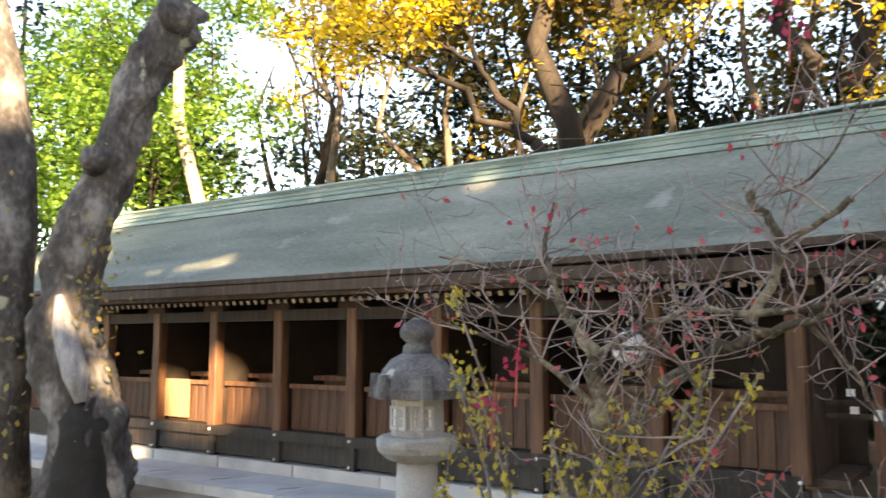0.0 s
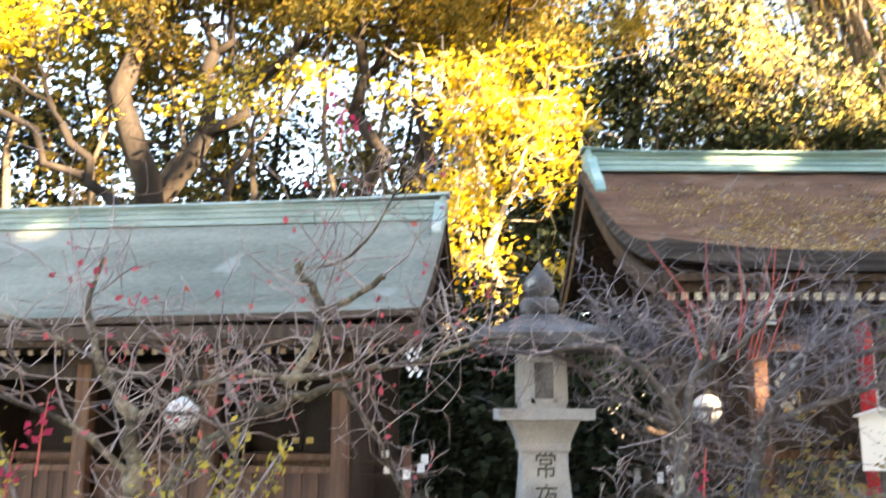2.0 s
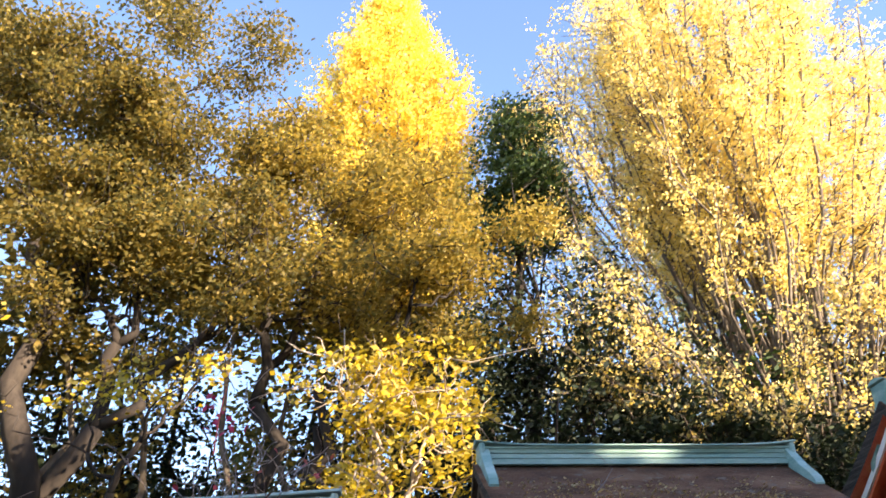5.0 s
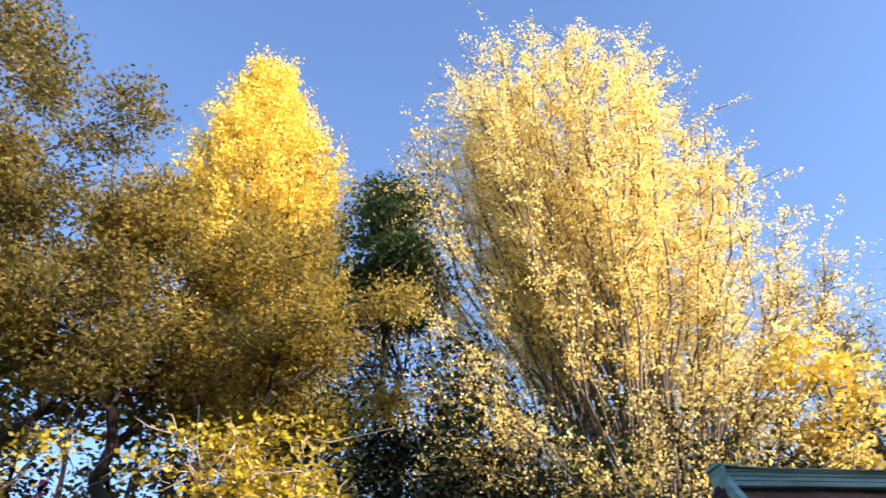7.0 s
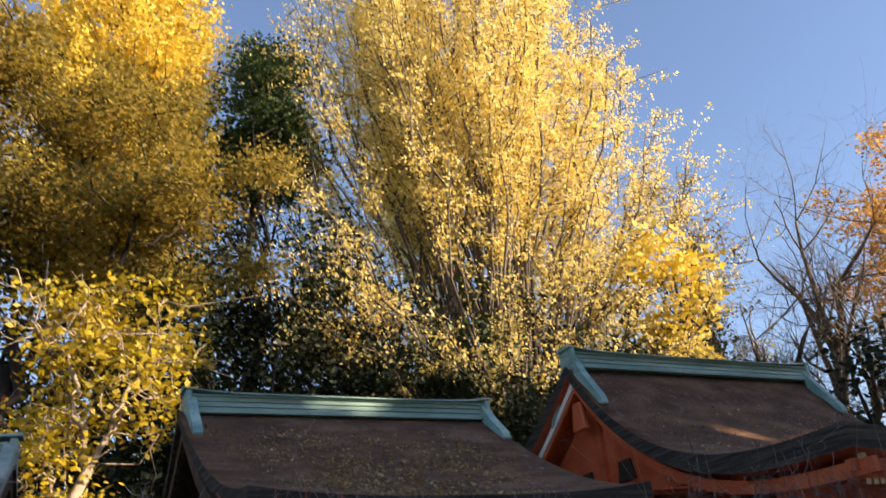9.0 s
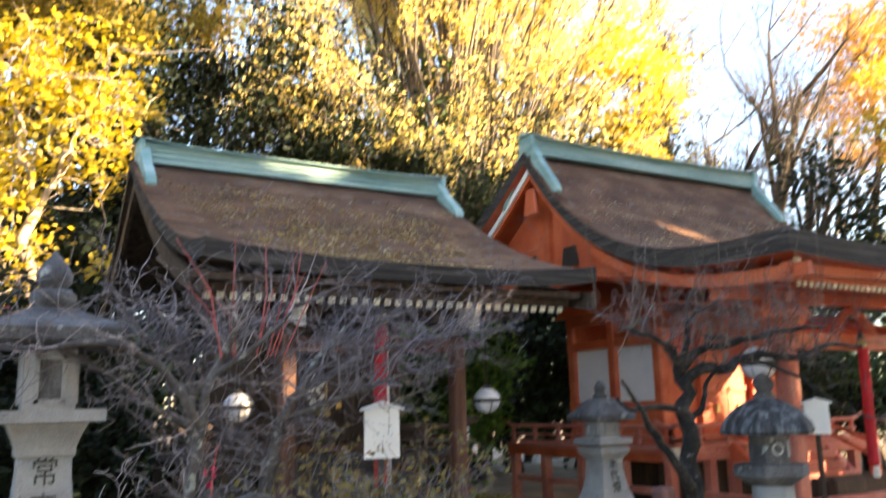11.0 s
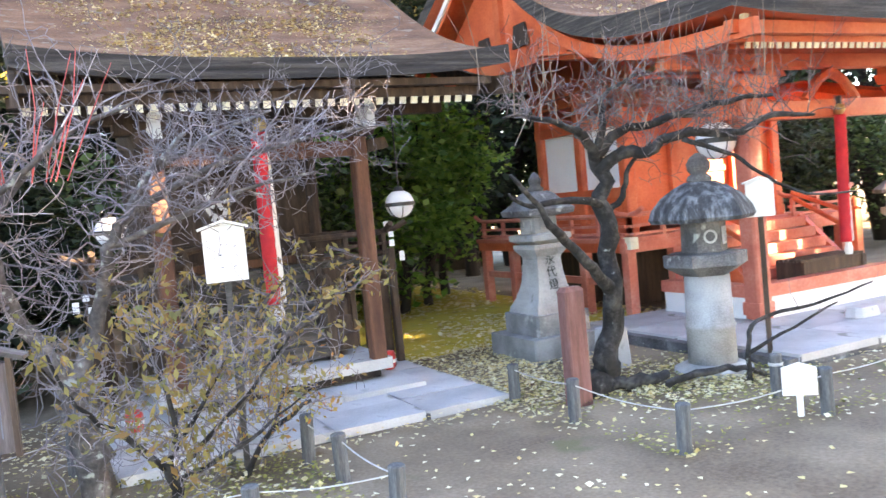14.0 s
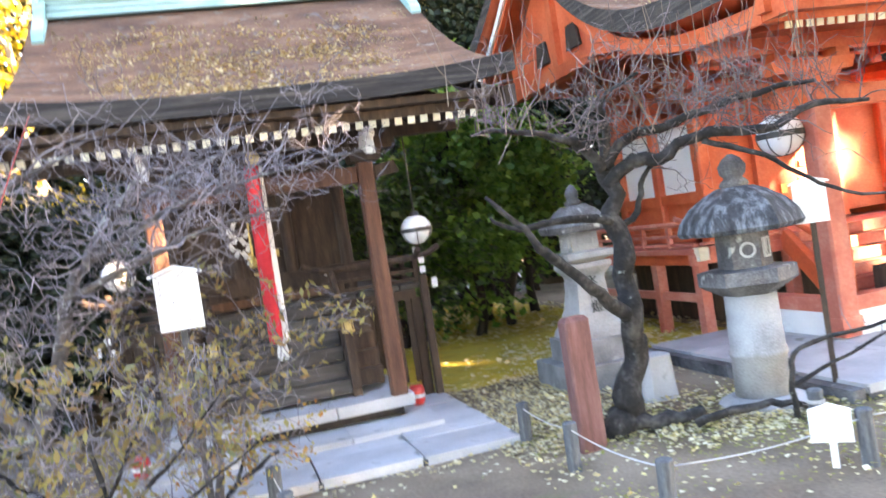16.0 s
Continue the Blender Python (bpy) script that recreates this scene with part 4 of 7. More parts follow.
def bell_rope(p, z0, z1, label):
    """A red and white bell rope with a tassel."""
    t = thing("bell_rope", pose(p[0], p[1], 0), label, "bell rope")
    h = z1 - z0
    for k, (mat, off) in enumerate((("rope_red", 0.0), ("rope_white", 0.5))):
        g = Geo()
        pts = []
        for i in range(30):
            a = i / 29
            w = a * 0.12 + off + 0.5
            pts.append((0.032 * math.cos(2 * math.pi * w), 0.032 * math.sin(2 * math.pi * w), z0 + h * a))
        g.tube(pts, [0.055 if k == 0 else 0.034] * 30, 10, 0.04, rng)
        part("strand", g, M[mat], t, "red cloth strand" if k == 0 else "white cloth strand", smooth=True)
    part("tassel", Geo().lathe((0, 0, z0 - 0.13), [(0.035, 0), (0.045, 0.05), (0.03, 0.12), (0.045, 0.15)], 10), M["rope_white"], t)
    part("suzu_bell", Geo().ball((0, 0, z1 + 0.06), 0.055, 12, 8), M["gilt"], t, smooth=True)
    part("hanger", Geo().box((0, 0, z1 + 0.14), (0.03, 0.05, 0.10)), M["iron"], t)


bell_rope((3.42, 6.2), 0.84, 2.14, "red and white twisted bell rope hanging before the bark-roofed shrine")


# ---- the vermilion shrine ----
def red_shrine():
    V, P = M["vermilion"], M["vermilion_pale"]
    t = thing("vermilion_shrine", Matrix(), "vermilion shrine with white plaster walls and a thick bark roof", "shrine")
    x0, x1 = 6.72, 11.25
    fr = curve_profile(8.62, 4.80, 4.55, 2.88, 26, 3.0)
    bk = curve_profile(8.62, 4.80, 11.3, 3.35, 9, 1.4)
    part("roof", roof_mesh("roof", x0, x1, fr, bk, 0.22, 0.07, [M["bark_roof"], M["bark_edge"], V], 26, 0.12), None, t, "dark brown bark thatch with a thick black edge")
    roof_ridge(t, x0 + 0.1, x1 - 0.1, 8.62, 4.77, 5.04, 0.26, slope=1.15)
    line = bk[::-1] + fr[1:]
    for x in (x0 + 0.12, x1 - 0.12):
        for nm, dz, hh, w, mt in (("verge_board", 0.21, 0.09, 0.12, M["plaster"]), ("bargeboard", 0.222, 0.13, 0.06, V)):
            gb = curved_board([q for q in line if q[0] > 8.6] if nm == "verge_board" else line, x, w, dz, hh)
            part(nm, gb, mt, t)
    # gable wall with a carved vent
    for x in (8.16, 10.66):
        g = Geo()
        g.v += [(x - 0.04, 7.6, 2.7), (x - 0.04, 9.9, 2.7), (x - 0.04, 8.62, 4.3), (x + 0.04, 7.6, 2.7), (x + 0.04, 9.9, 2.7), (x + 0.04, 8.62, 4.3)]
        g.f += [(0, 2, 1), (3, 4, 5), (0, 1, 4, 3), (1, 2, 5, 4), (2, 0, 3, 5)]
        part("gable_wall", g, V, t)
    part("gable_pendant", Geo().box((x0 + 0.1, 8.62, 4.12), (0.08, 0.3, 0.36), taper=0.6, bevel=0.05), V, t)
    inner = [(y, z - 0.36) for y, z in line if 6.9 < y < 10.4]
    for x in (x0 + 0.42, x1 - 0.42):
        g = Geo()
        for y, z in inner:
            g.v += [(x - 0.03, y, min(z, 2.95)), (x + 0.03, y, min(z, 2.95)), (x + 0.03, y, z), (x - 0.03, y, z)]
        for i in range(len(inner) - 1):
            for j in range(4):
                k = (j + 1) % 4
                g.f.append((4 * i + j, 4 * i + k, 4 * i + 4 + k, 4 * i + 4 + j))
        part("gable_screen", g, V, t)
    part("gable_tie", Geo().box((x0 + 0.36, 8.6, 3.02), (0.10, 3.2, 0.14)), V, t)
    part("gable_king_post", Geo().box((x0 + 0.36, 8.62, 3.6), (0.08, 0.13, 1.1)), V, t)
    for sy in (-1, 1):
        part("gable_carving", Geo().box((x0 + 0.37, 8.62 + sy * 0.42, 3.33), (0.05, 0.34, 0.26), taper=0.7, bevel=0.08), M["shadow_interior"], t)
    # eaves
    part("eave_board", Geo().box((9.0, 4.74, 2.62), (4.5, 0.09, 0.10)), V, t)
    part("eave_board", Geo().box((9.0, 4.84, 2.55), (4.4, 0.08, 0.06)), V, t)
    for x in (x0 + 0.16, x1 - 0.16):
        part("corner_tip", Geo().box((x, 4.70, 2.64), (0.05, 0.05, 0.22)), M["rafter_tip"], t)
    rafters(t, x0 + 0.3, x1 - 0.3, 46, 4.82, 2.50, 7.8, 2.98, 0.052, V)
    part("soffit", Geo().box((9.0, 6.35, 2.785), (4.2, 2.8, 0.02), rx=0.155), V, t)
    # porch
    for x in (7.92, 10.32):
        part("porch_post", Geo().box((x, 5.74, 1.15), (0.19, 0.19, 2.10), bevel=0.02), P, t)
        part("post_shoe", Geo().box((x, 5.74, 0.2), (0.205, 0.205, 0.12)), P, t)
        part("bracket", Geo().box((x, 5.74, 2.24), (0.3, 0.28, 0.10), taper=1.25).box((x, 5.74, 2.34), (0.75, 0.15, 0.10), taper=1.1).box((x - 0.3, 5.74, 2.43), (0.13, 0.15, 0.09)).box((x + 0.3, 5.74, 2.43), (0.13, 0.15, 0.09)), V, t)
        part("rainbow_beam", Geo().tube([(x + (0.28 if x < 9 else -0.0), 7.85, 2.5), (x + 0.15 * (x < 9), 7.0, 2.42), (x, 6.2, 2.22), (x, 5.6, 2.1)], [0.09, 0.12, 0.11, 0.08], 8), V, t)
    part("tie_beam", Geo().box((9.12, 5.74, 2.06), (2.22, 0.14, 0.17), bevel=0.02), V, t)
    part("purlin", Geo().box((9.0, 5.74, 2.53), (4.1, 0.15, 0.13)), V, t)
    for x, s in ((7.68, -1), (10.56, 1)):
        part("beam_nose", Geo().box((x, 5.74, 2.08), (0.30, 0.11, 0.14), taper=0.75, ry=s * 0.2), V, t)
    part("frog_leg_strut", Geo().tube([(8.75, 5.74, 2.15), (8.95, 5.74, 2.35), (9.12, 5.74, 2.43), (9.3, 5.74, 2.35), (9.5, 5.74, 2.15)], [0.05, 0.05, 0.06, 0.05, 0.05], 6), V, t)
    # plastered ground sill
    part("foundation", Geo().box((9.12, 5.76, 0.20), (2.3, 0.14, 0.22)).box((7.93, 6.4, 0.20), (0.14, 1.15, 0.22)), M["plaster"], t)
    part("ground_sill", Geo().box((9.12, 5.74, 0.36), (2.32, 0.15, 0.12)), P, t)
    part("ground_sill", Geo().box((7.92, 6.42, 0.36), (0.15, 1.18, 0.12)), P, t)
    # sanctuary with plaster panels
    ys = (7.86, 8.72, 9.60)
    for y in ys:
        for x in (8.2, 10.62):
            part("wall_post", Geo().box((x, y, 1.85), (0.15, 0.15, 1.95), bevel=0.02), V, t)
    for a, b in zip(ys, ys[1:]):
        for x in (8.22, 10.60):
            part("plaster_panel", Geo().box((x, (a + b) / 2, 1.83), (0.05, b - a - 0.15, 0.78)), M["plaster"], t)
            part("wall_board", Geo().box((x, (a + b) / 2, 1.15), (0.05, b - a - 0.15, 0.5)), V, t)
    for z in (0.98, 1.41, 2.27, 2.62):
        for x in (8.18, 10.64):
            part("wall_rail", Geo().box((x, 8.73, z), (0.10, 1.9, 0.12)), V, t)
    part("front_beam", Geo().box((9.4, 7.86, 2.45), (2.5, 0.13, 0.2)), V, t)
    for x in (8.9, 9.9):
        part("front_post", Geo().box((x, 7.86, 1.7), (0.13, 0.13, 1.5)), V, t)
    for x in (8.55, 10.26):
        part("front_panel", Geo().box((x, 7.88, 1.7), (0.56, 0.04, 1.4)), V, t)
    for x in (9.19, 9.62):
        d = part("door_leaf", Geo().box((x, 7.9, 1.6), (0.42, 0.05, 1.3)).box((x, 7.865, 1.6), (0.36, 0.02, 0.07)), V, t)
        part("door_fitting", Geo().box((x, 7.85, 1.35), (0.07, 0.02, 0.10)), M["gilt"], d)
    part("back_wall", Geo().box((9.4, 9.62, 1.85), (2.4, 0.06, 1.9)), V, t)
    part("ceiling_board", Geo().box((9.4, 8.75, 2.75), (2.4, 1.9, 0.04)), V, t)
    # veranda
    for i in range(18):
        x = 7.56 + 0.205 * i
        y0 = 7.1
        part("floor_board", Geo().box((x, (y0 + 10.4) / 2, 0.89), (0.197, 10.4 - y0, 0.05)), P, t)
    part("veranda_beam", Geo().box((9.3, 7.12, 0.81), (3.7, 0.09, 0.11)), P, t)
    part("veranda_beam", Geo().box((7.54, 8.75, 0.81), (0.09, 3.3, 0.11)), V, t)
    for y in (7.16, 7.95, 8.75, 9.55, 10.3):
        for x in (7.56, 10.95):
            part("veranda_post", Geo().box((x, y, 0.43), (0.11, 0.11, 0.82)), P, t)
        if y > 7.2:
            part("veranda_tie", Geo().box((7.56, y - 0.4, 0.42), (0.06, 0.7, 0.08)), P, t)
    for x in (8.2, 8.6, 10.1, 10.5):
        part("veranda_post", Geo().box((x, 7.16, 0.43), (0.11, 0.11, 0.82)), P, t)
    part("under_wall", Geo().box((9.4, 8.0, 0.42), (2.4, 0.05, 0.8)), M["wood_dark"], t)
    part("under_wall", Geo().box((8.2, 8.8, 0.42), (0.05, 1.6, 0.8)), M["wood_dark"], t)
    railing(t, (7.58, 7.14), (7.58, 10.35), P, 0.92, 0.24, 7)
    railing(t, (7.58, 7.14), (8.52, 7.14), P, 0.92, 0.24, 3)
    railing(t, (10.1, 7.14), (10.95, 7.14), P, 0.92, 0.24, 3)
    # cream colour stands in for sunlight on this beam end
    part("corner_band", Geo().box((7.54, 7.08, 0.86), (0.12, 0.12, 0.13), bevel=0.01), M["rafter_tip"], t, "beam corner with sunlight put into its cream colour")
    # stair
    for i in range(6):
        part("tread", Geo().box((9.3, 6.36 + 0.13 * i, 0.27 + 0.12 * i), (1.5, 0.19, 0.11), bevel=0.008), P, t)
    for x in (8.5, 10.1):
        part("stringer", Geo().box((x, 6.72, 0.56), (0.08, 0.98, 0.17), rx=0.74), V, t)
        part("newel", Geo().box((x, 6.30, 0.55), (0.10, 0.10, 0.85)).lathe((x, 6.30, 0.97), [(0.04, 0), (0.06, 0.04), (0.045, 0.11), (0.004, 0.16)], 10), V, t)
        for dz in (0.0, 0.2):
            part("stair_rail", Geo().tube([(x, 6.30, 0.72 + dz), (x, 7.14, 1.15 + dz * 0.3)], [0.028, 0.028], 8), V, t)
    return t


red_shrine()
bell_rope((9.08, 5.62), 0.72, 1.98, "dark red bell rope hanging under the vermilion porch")


def roof_leaves(n, x0, x1, ya, yb, zf, label):
    """Leaves caught on a bark roof: zf gives its height at y."""
    p = []
    for _ in range(n):
        x, y = rng.uniform(x0, x1), ya + (yb - ya) * rng.beta(1.6, 1.5)
        if 0.7 * noise.noise((x * 1.9, y * 2.4, 4)) + rng.uniform(-0.4, 0.4) > 0.02:
            p.append((x, y, zf(y) + 0.012))
    t = thing("roof_leaves", Matrix(), label, "fallen leaves", kind="stuff")
    leaf_part("leaf_litter", leaves(p, 0.026, rng, 0.8, 1.3), L["roof_litter"], t, kind="stuff")


roof_leaves(11000, 1.9, 5.25, 5.75, 8.3, lambda y: 2.60 + 1.45 * (1 - (8.62 - y) / 2.94) ** 1.55, "pale yellow leaves caught on the bark thatch")
roof_leaves(4200, 6.9, 11.1, 5.2, 8.2, lambda y: 2.88 + 1.92 * (1 - (8.62 - y) / 4.07) ** 3.0, "yellow leaves lying on the vermilion shrine's roof")


# ---- stone lanterns ----
def lantern_tall():
    """The tall square lantern with a spreading inscribed pedestal."""
    t = thing("stone_lantern", pose(0.80, 5.05, 0) @ Matrix.Diagonal((0.82, 0.82, 1, 1)), "tall pale granite lantern with a flared inscribed pedestal", "stone lantern", "stone lanterns")
    for z, w, h in ((0.13, 1.10, 0.26), (0.375, 0.86, 0.23)):
        part("plinth", Geo().box((0, 0, z), (w, w, h), bevel=0.02), M["stone"], t)
    part("plinth_top", Geo().lathe((0, 0, 0.49), [(0.37, 0), (0.37, 0.10), (0.33, 0.13)], 4, square=True), M["stone"], t)
    part("pedestal", Geo().lathe((0, 0, 0.62), [(0.31, 0), (0.275, 0.06), (0.222, 0.2), (0.182, 0.36), (0.164, 0.52), (0.160, 0.62), (0.18, 0.64), (0.18, 0.68)], 4, square=True), M["stone"], t)
    part("table", Geo().lathe((0, 0, 1.30), [(0.18, 0), (0.21, 0.07), (0.245, 0.13), (0.335, 0.135), (0.335, 0.20)], 4, square=True), M["stone"], t)
    fb = part("fire_box", Geo().lathe((0, 0, 1.50), [(0.162, 0), (0.160, 0.33)], 4, square=True), M["stone"], t)
    for s in (0, 90, 180, 270):
        for dx, dz, sx, sz in ((-0.09, 0, 0.025, 0.26), (0.09, 0, 0.025, 0.26), (0, 0.12, 0.2, 0.025), (0, -0.12, 0.2, 0.025)):
            part("window_bar", Geo().box((dx * 0.9, -0.169, dz), (sx, 0.03, sz)), M["stone"], fb, at=pose(0, 0, 1.665, 0, 0, s))
        part("window_paper", Geo().box((0, -0.163, 0), (0.16, 0.006, 0.22)), M["stone_dark"], fb, at=pose(0, 0, 1.665, 0, 0, s))
    g = Geo()
    g.lathe((0, 0, 1.83), [(0.20, 0.0), (0.46, 0.035), (0.475, 0.10), (0.34, 0.15), (0.20, 0.20), (0.15, 0.23)], 4, square=True)
    for sx in (-1, 1):
        for sy in (-1, 1):
            part("roof_horn", Geo().box((sx * 0.44, sy * 0.44, 1.935), (0.12, 0.12, 0.07), taper=0.6, rz=0.785), M["stone_dark"], t)
    part("roof", g, M["stone_dark"], t)
    part("finial_base", Geo().lathe((0, 0, 2.06), [(0.11, 0), (0.145, 0.03), (0.15, 0.08), (0.12, 0.11)], 14), M["stone_dark"], t, smooth=True)
    part("finial", Geo().lathe((0, 0, 2.17), [(0.06, 0), (0.115, 0.04), (0.12, 0.09), (0.08, 0.15), (0.03, 0.20), (0.008, 0.23)], 14), M["stone_dark"], t, smooth=True)
    for i, ch in enumerate("常夜燈"):
        part("carved_letter", text_mesh(ch, 0.17, M["carved"]), None, t, at=pose(0, -0.170 - 0.022 * i - (0.012 if i == 2 else 0), 1.17 - 0.19 * i, 90 - (2 + 6 * i)))
    return t


lantern_tall()


def lantern_square_base():
    """The lantern with a stepped base and a flared inscribed pillar near the vermilion shrine."""
    t = thing("stone_lantern", pose(6.03, 6.53, -0.06), "grey granite lantern with a stepped base and flared inscribed pillar", "stone lantern", "stone lanterns")
    for z, w, h in ((0.13, 0.80, 0.26), (0.355, 0.58, 0.19)):
        part("plinth", Geo().box((0, 0, z), (w, w, h), bevel=0.02), M["stone_mid"], t)
    part("pedestal", Geo().lathe((0, 0, 0.48), [(0.25, -0.03), (0.24, 0.02), (0.20, 0.09), (0.158, 0.21), (0.137, 0.34), (0.128, 0.46), (0.135, 0.49), (0.165, 0.53), (0.185, 0.56), (0.185, 0.60)], 4, square=True), M["stone"], t)
    part("table", Geo().lathe((0, 0, 1.08), [(0.13, 0), (0.21, 0.04), (0.21, 0.09), (0.16, 0.10)], 4, square=True), M["stone"], t)
    fb = part("fire_box", Geo().lathe((0, 0, 1.16), [(0.125, 0), (0.12, 0.19)], 4, square=True), M["stone"], t)
    for s in (0, 90, 180, 270):
        part("window_bar", Geo().box((0, -0.128, 0), (0.14, 0.02, 0.02)).box((0, -0.128, 0.08), (0.14, 0.02, 0.02)).box((-0.065, -0.128, 0.04), (0.018, 0.02, 0.1)).box((0.065, -0.128, 0.04), (0.018, 0.02, 0.1)), M["stone"], fb, at=pose(0, 0, 1.22, 0, 0, s))
    part("roof", Geo().lathe((0, 0, 1.35), [(0.12, -0.02), (0.24, 0.0), (0.25, 0.05), (0.19, 0.10), (0.13, 0.18), (0.08, 0.22)], 4, square=True), M["stone_dark"], t)
    part("finial", Geo().lathe((0, 0, 1.56), [(0.06, 0), (0.08, 0.03), (0.05, 0.06), (0.055, 0.08), (0.06, 0.12), (0.035, 0.16), (0.006, 0.19)], 12), M["stone_dark"], t, smooth=True)
    for i, ch in enumerate("永代燈"):
        part("carved_letter", text_mesh(ch, 0.11, M["carved"]), None, t, at=pose(0, -0.136 - 0.012 * i - (0.016 if i == 2 else 0), 0.93 - 0.115 * i, 90 - (2 + 6 * i)))


lantern_square_base()


def lantern_column(p, z_off, s, label, mushroom=True):
    """A lantern on a round column with a wide faceted cap."""
    t = thing("stone_lantern", pose(p[0], p[1], z_off, 0, 0, 12), label, "stone lantern", "stone lanterns")
    part("base", Geo().lathe((0, 0, 0), [(0.28 * s, 0), (0.28 * s, 0.05), (0.2 * s, 0.09)], 16), M["stone"], t)
    part("column", Geo().lathe((0, 0, 0.05), [(0.175 * s, 0), (0.17 * s, 0.3), (0.178 * s, 0.31), (0.178 * s, 0.34), (0.168 * s, 0.35), (0.16 * s, 0.72)], 20), M["stone"], t, smooth=True)
    part("table", Geo().lathe((0, 0, 0.77), [(0.17 * s, 0), (0.27 * s, 0.06), (0.30 * s, 0.08), (0.30 * s, 0.17), (0.20 * s, 0.18)], 6, 0.3), M["stone_dark"], t)
    fb = part("fire_box", Geo().lathe((0, 0, 0.94), [(0.165 * s, 0), (0.16 * s, 0.26)], 6, 0.3), M["stone_dark"], t)
    ring = Geo()
    ring.tube([(0.045 * math.cos(a), 0, 0.045 * math.sin(a)) for a in np.linspace(0, 2 * math.pi, 17)], [0.009] * 17, 5)
    a0 = math.radians(-128)
    part("round_window", ring, M["slab"], fb, at=pose(0.148 * s * math.cos(a0), 0.148 * s * math.sin(a0), 1.07, 0, 0, math.degrees(a0) + 90))
    a1 = math.radians(-68)
    w = Geo().box((0, 0, 0.06), (0.10, 0.015, 0.014)).box((0, 0, -0.06), (0.10, 0.015, 0.014)).box((-0.045, 0, 0), (0.014, 0.015, 0.13)).box((0.045, 0, 0), (0.014, 0.015, 0.13)).box((0, 0, 0), (0.01, 0.012, 0.12)).box((0, 0.004, 0), (0.09, 0.004, 0.12))
    part("square_window", w, M["slab"], fb, at=pose(0.143 * s * math.cos(a1), 0.143 * s * math.sin(a1), 1.07, 0, 0, math.degrees(a1) + 90))
    part("cap", Geo().lathe((0, 0, 1.19), [(0.14 * s, -0.01), (0.365 * s, 0.0), (0.385 * s, 0.03), (0.36 * s, 0.10), (0.29 * s, 0.19), (0.19 * s, 0.26), (0.11 * s, 0.30)], 6, 0.3), M["stone_streaked"], t, "dark weathered stone cap with pale runs")
    part("finial", Geo().lathe((0, 0, 1.48), [(0.07, 0), (0.10, 0.02), (0.085, 0.05), (0.06, 0.07), (0.085, 0.10), (0.092, 0.15), (0.06, 0.20), (0.015, 0.23)], 14), M["stone_dark"], t, smooth=True)


lantern_column((6.43, 4.84), -0.03, 1.07, "stone lantern on a round column with a wide dark cap")


def lantern_carved():
    """The lantern before the long shrine: round column, bowl, box with window lattice, cap with upturned scrolls."""
    t = thing("stone_lantern", pose(-2.31, 4.02, 0, 0, 0, 12), "weathered brown-grey stone lantern with a scrolled cap", "stone lantern", "stone lanterns")
    part("base", Geo().lathe((0, 0, 0), [(0.26, 0), (0.26, 0.07), (0.17, 0.12)], 16), M["stone"], t)
    part("column", Geo().lathe((0, 0, 0.08), [(0.125, 0), (0.12, 0.4), (0.128, 0.42), (0.128, 0.45), (0.118, 0.47), (0.112, 0.78)], 18), M["stone"], t, smooth=True)
    part("table", Geo().lathe((0, 0, 0.86), [(0.11, 0), (0.17, 0.02), (0.215, 0.06), (0.225, 0.09), (0.225, 0.13), (0.2, 0.145)], 16), M["stone"], t)
    fb = part("fire_box", Geo().lathe((0, 0, 1.0), [(0.155, 0), (0.15, 0.21)], 6, 0.0), M["stone"], t)
    for a in (-90 - 30, -90 + 30):
        r = math.radians(a + 0)
        w = Geo().box((0, 0, 0.055), (0.12, 0.015, 0.016)).box((0, 0, -0.055), (0.12, 0.015, 0.016)).box((-0.055, 0, 0), (0.016, 0.015, 0.12)).box((0.055, 0, 0), (0.016, 0.015, 0.12)).box((0, 0, 0), (0.008, 0.012, 0.11)).box((0, 0, 0), (0.11, 0.012, 0.008))
        part("lattice_window", w, M["slab"], fb, at=pose(0.138 * math.cos(r), 0.138 * math.sin(r), 1.105, 0, 0, a + 90))
        part("window_paper", Geo().box((0, 0.006, 0), (0.10, 0.004, 0.1)), M["paper"], fb, at=pose(0.137 * math.cos(r), 0.137 * math.sin(r), 1.105, 0, 0, a + 90))
    g = Geo().lathe((0, 0, 1.21), [(0.14, -0.01), (0.245, 0.0), (0.25, 0.05), (0.225, 0.09), (0.20, 0.15), (0.15, 0.21), (0.09, 0.24)], 12)
    part("cap", g, M["stone_dark"], t, smooth=False)
    for i in range(6):
        a = i * math.pi / 3
        part("cap_scroll", Geo().box((0.245 * math.cos(a), 0.245 * math.sin(a), 1.275), (0.07, 0.075, 0.13), rz=a, taper=0.75, bevel=0.02), M["stone_dark"], t)
    part("finial", Geo().lathe((0, 0, 1.44), [(0.085, 0), (0.08, 0.05), (0.06, 0.07), (0.095, 0.10), (0.10, 0.13), (0.085, 0.17), (0.02, 0.21)], 14), M["stone_dark"], t, smooth=True)


lantern_carved()


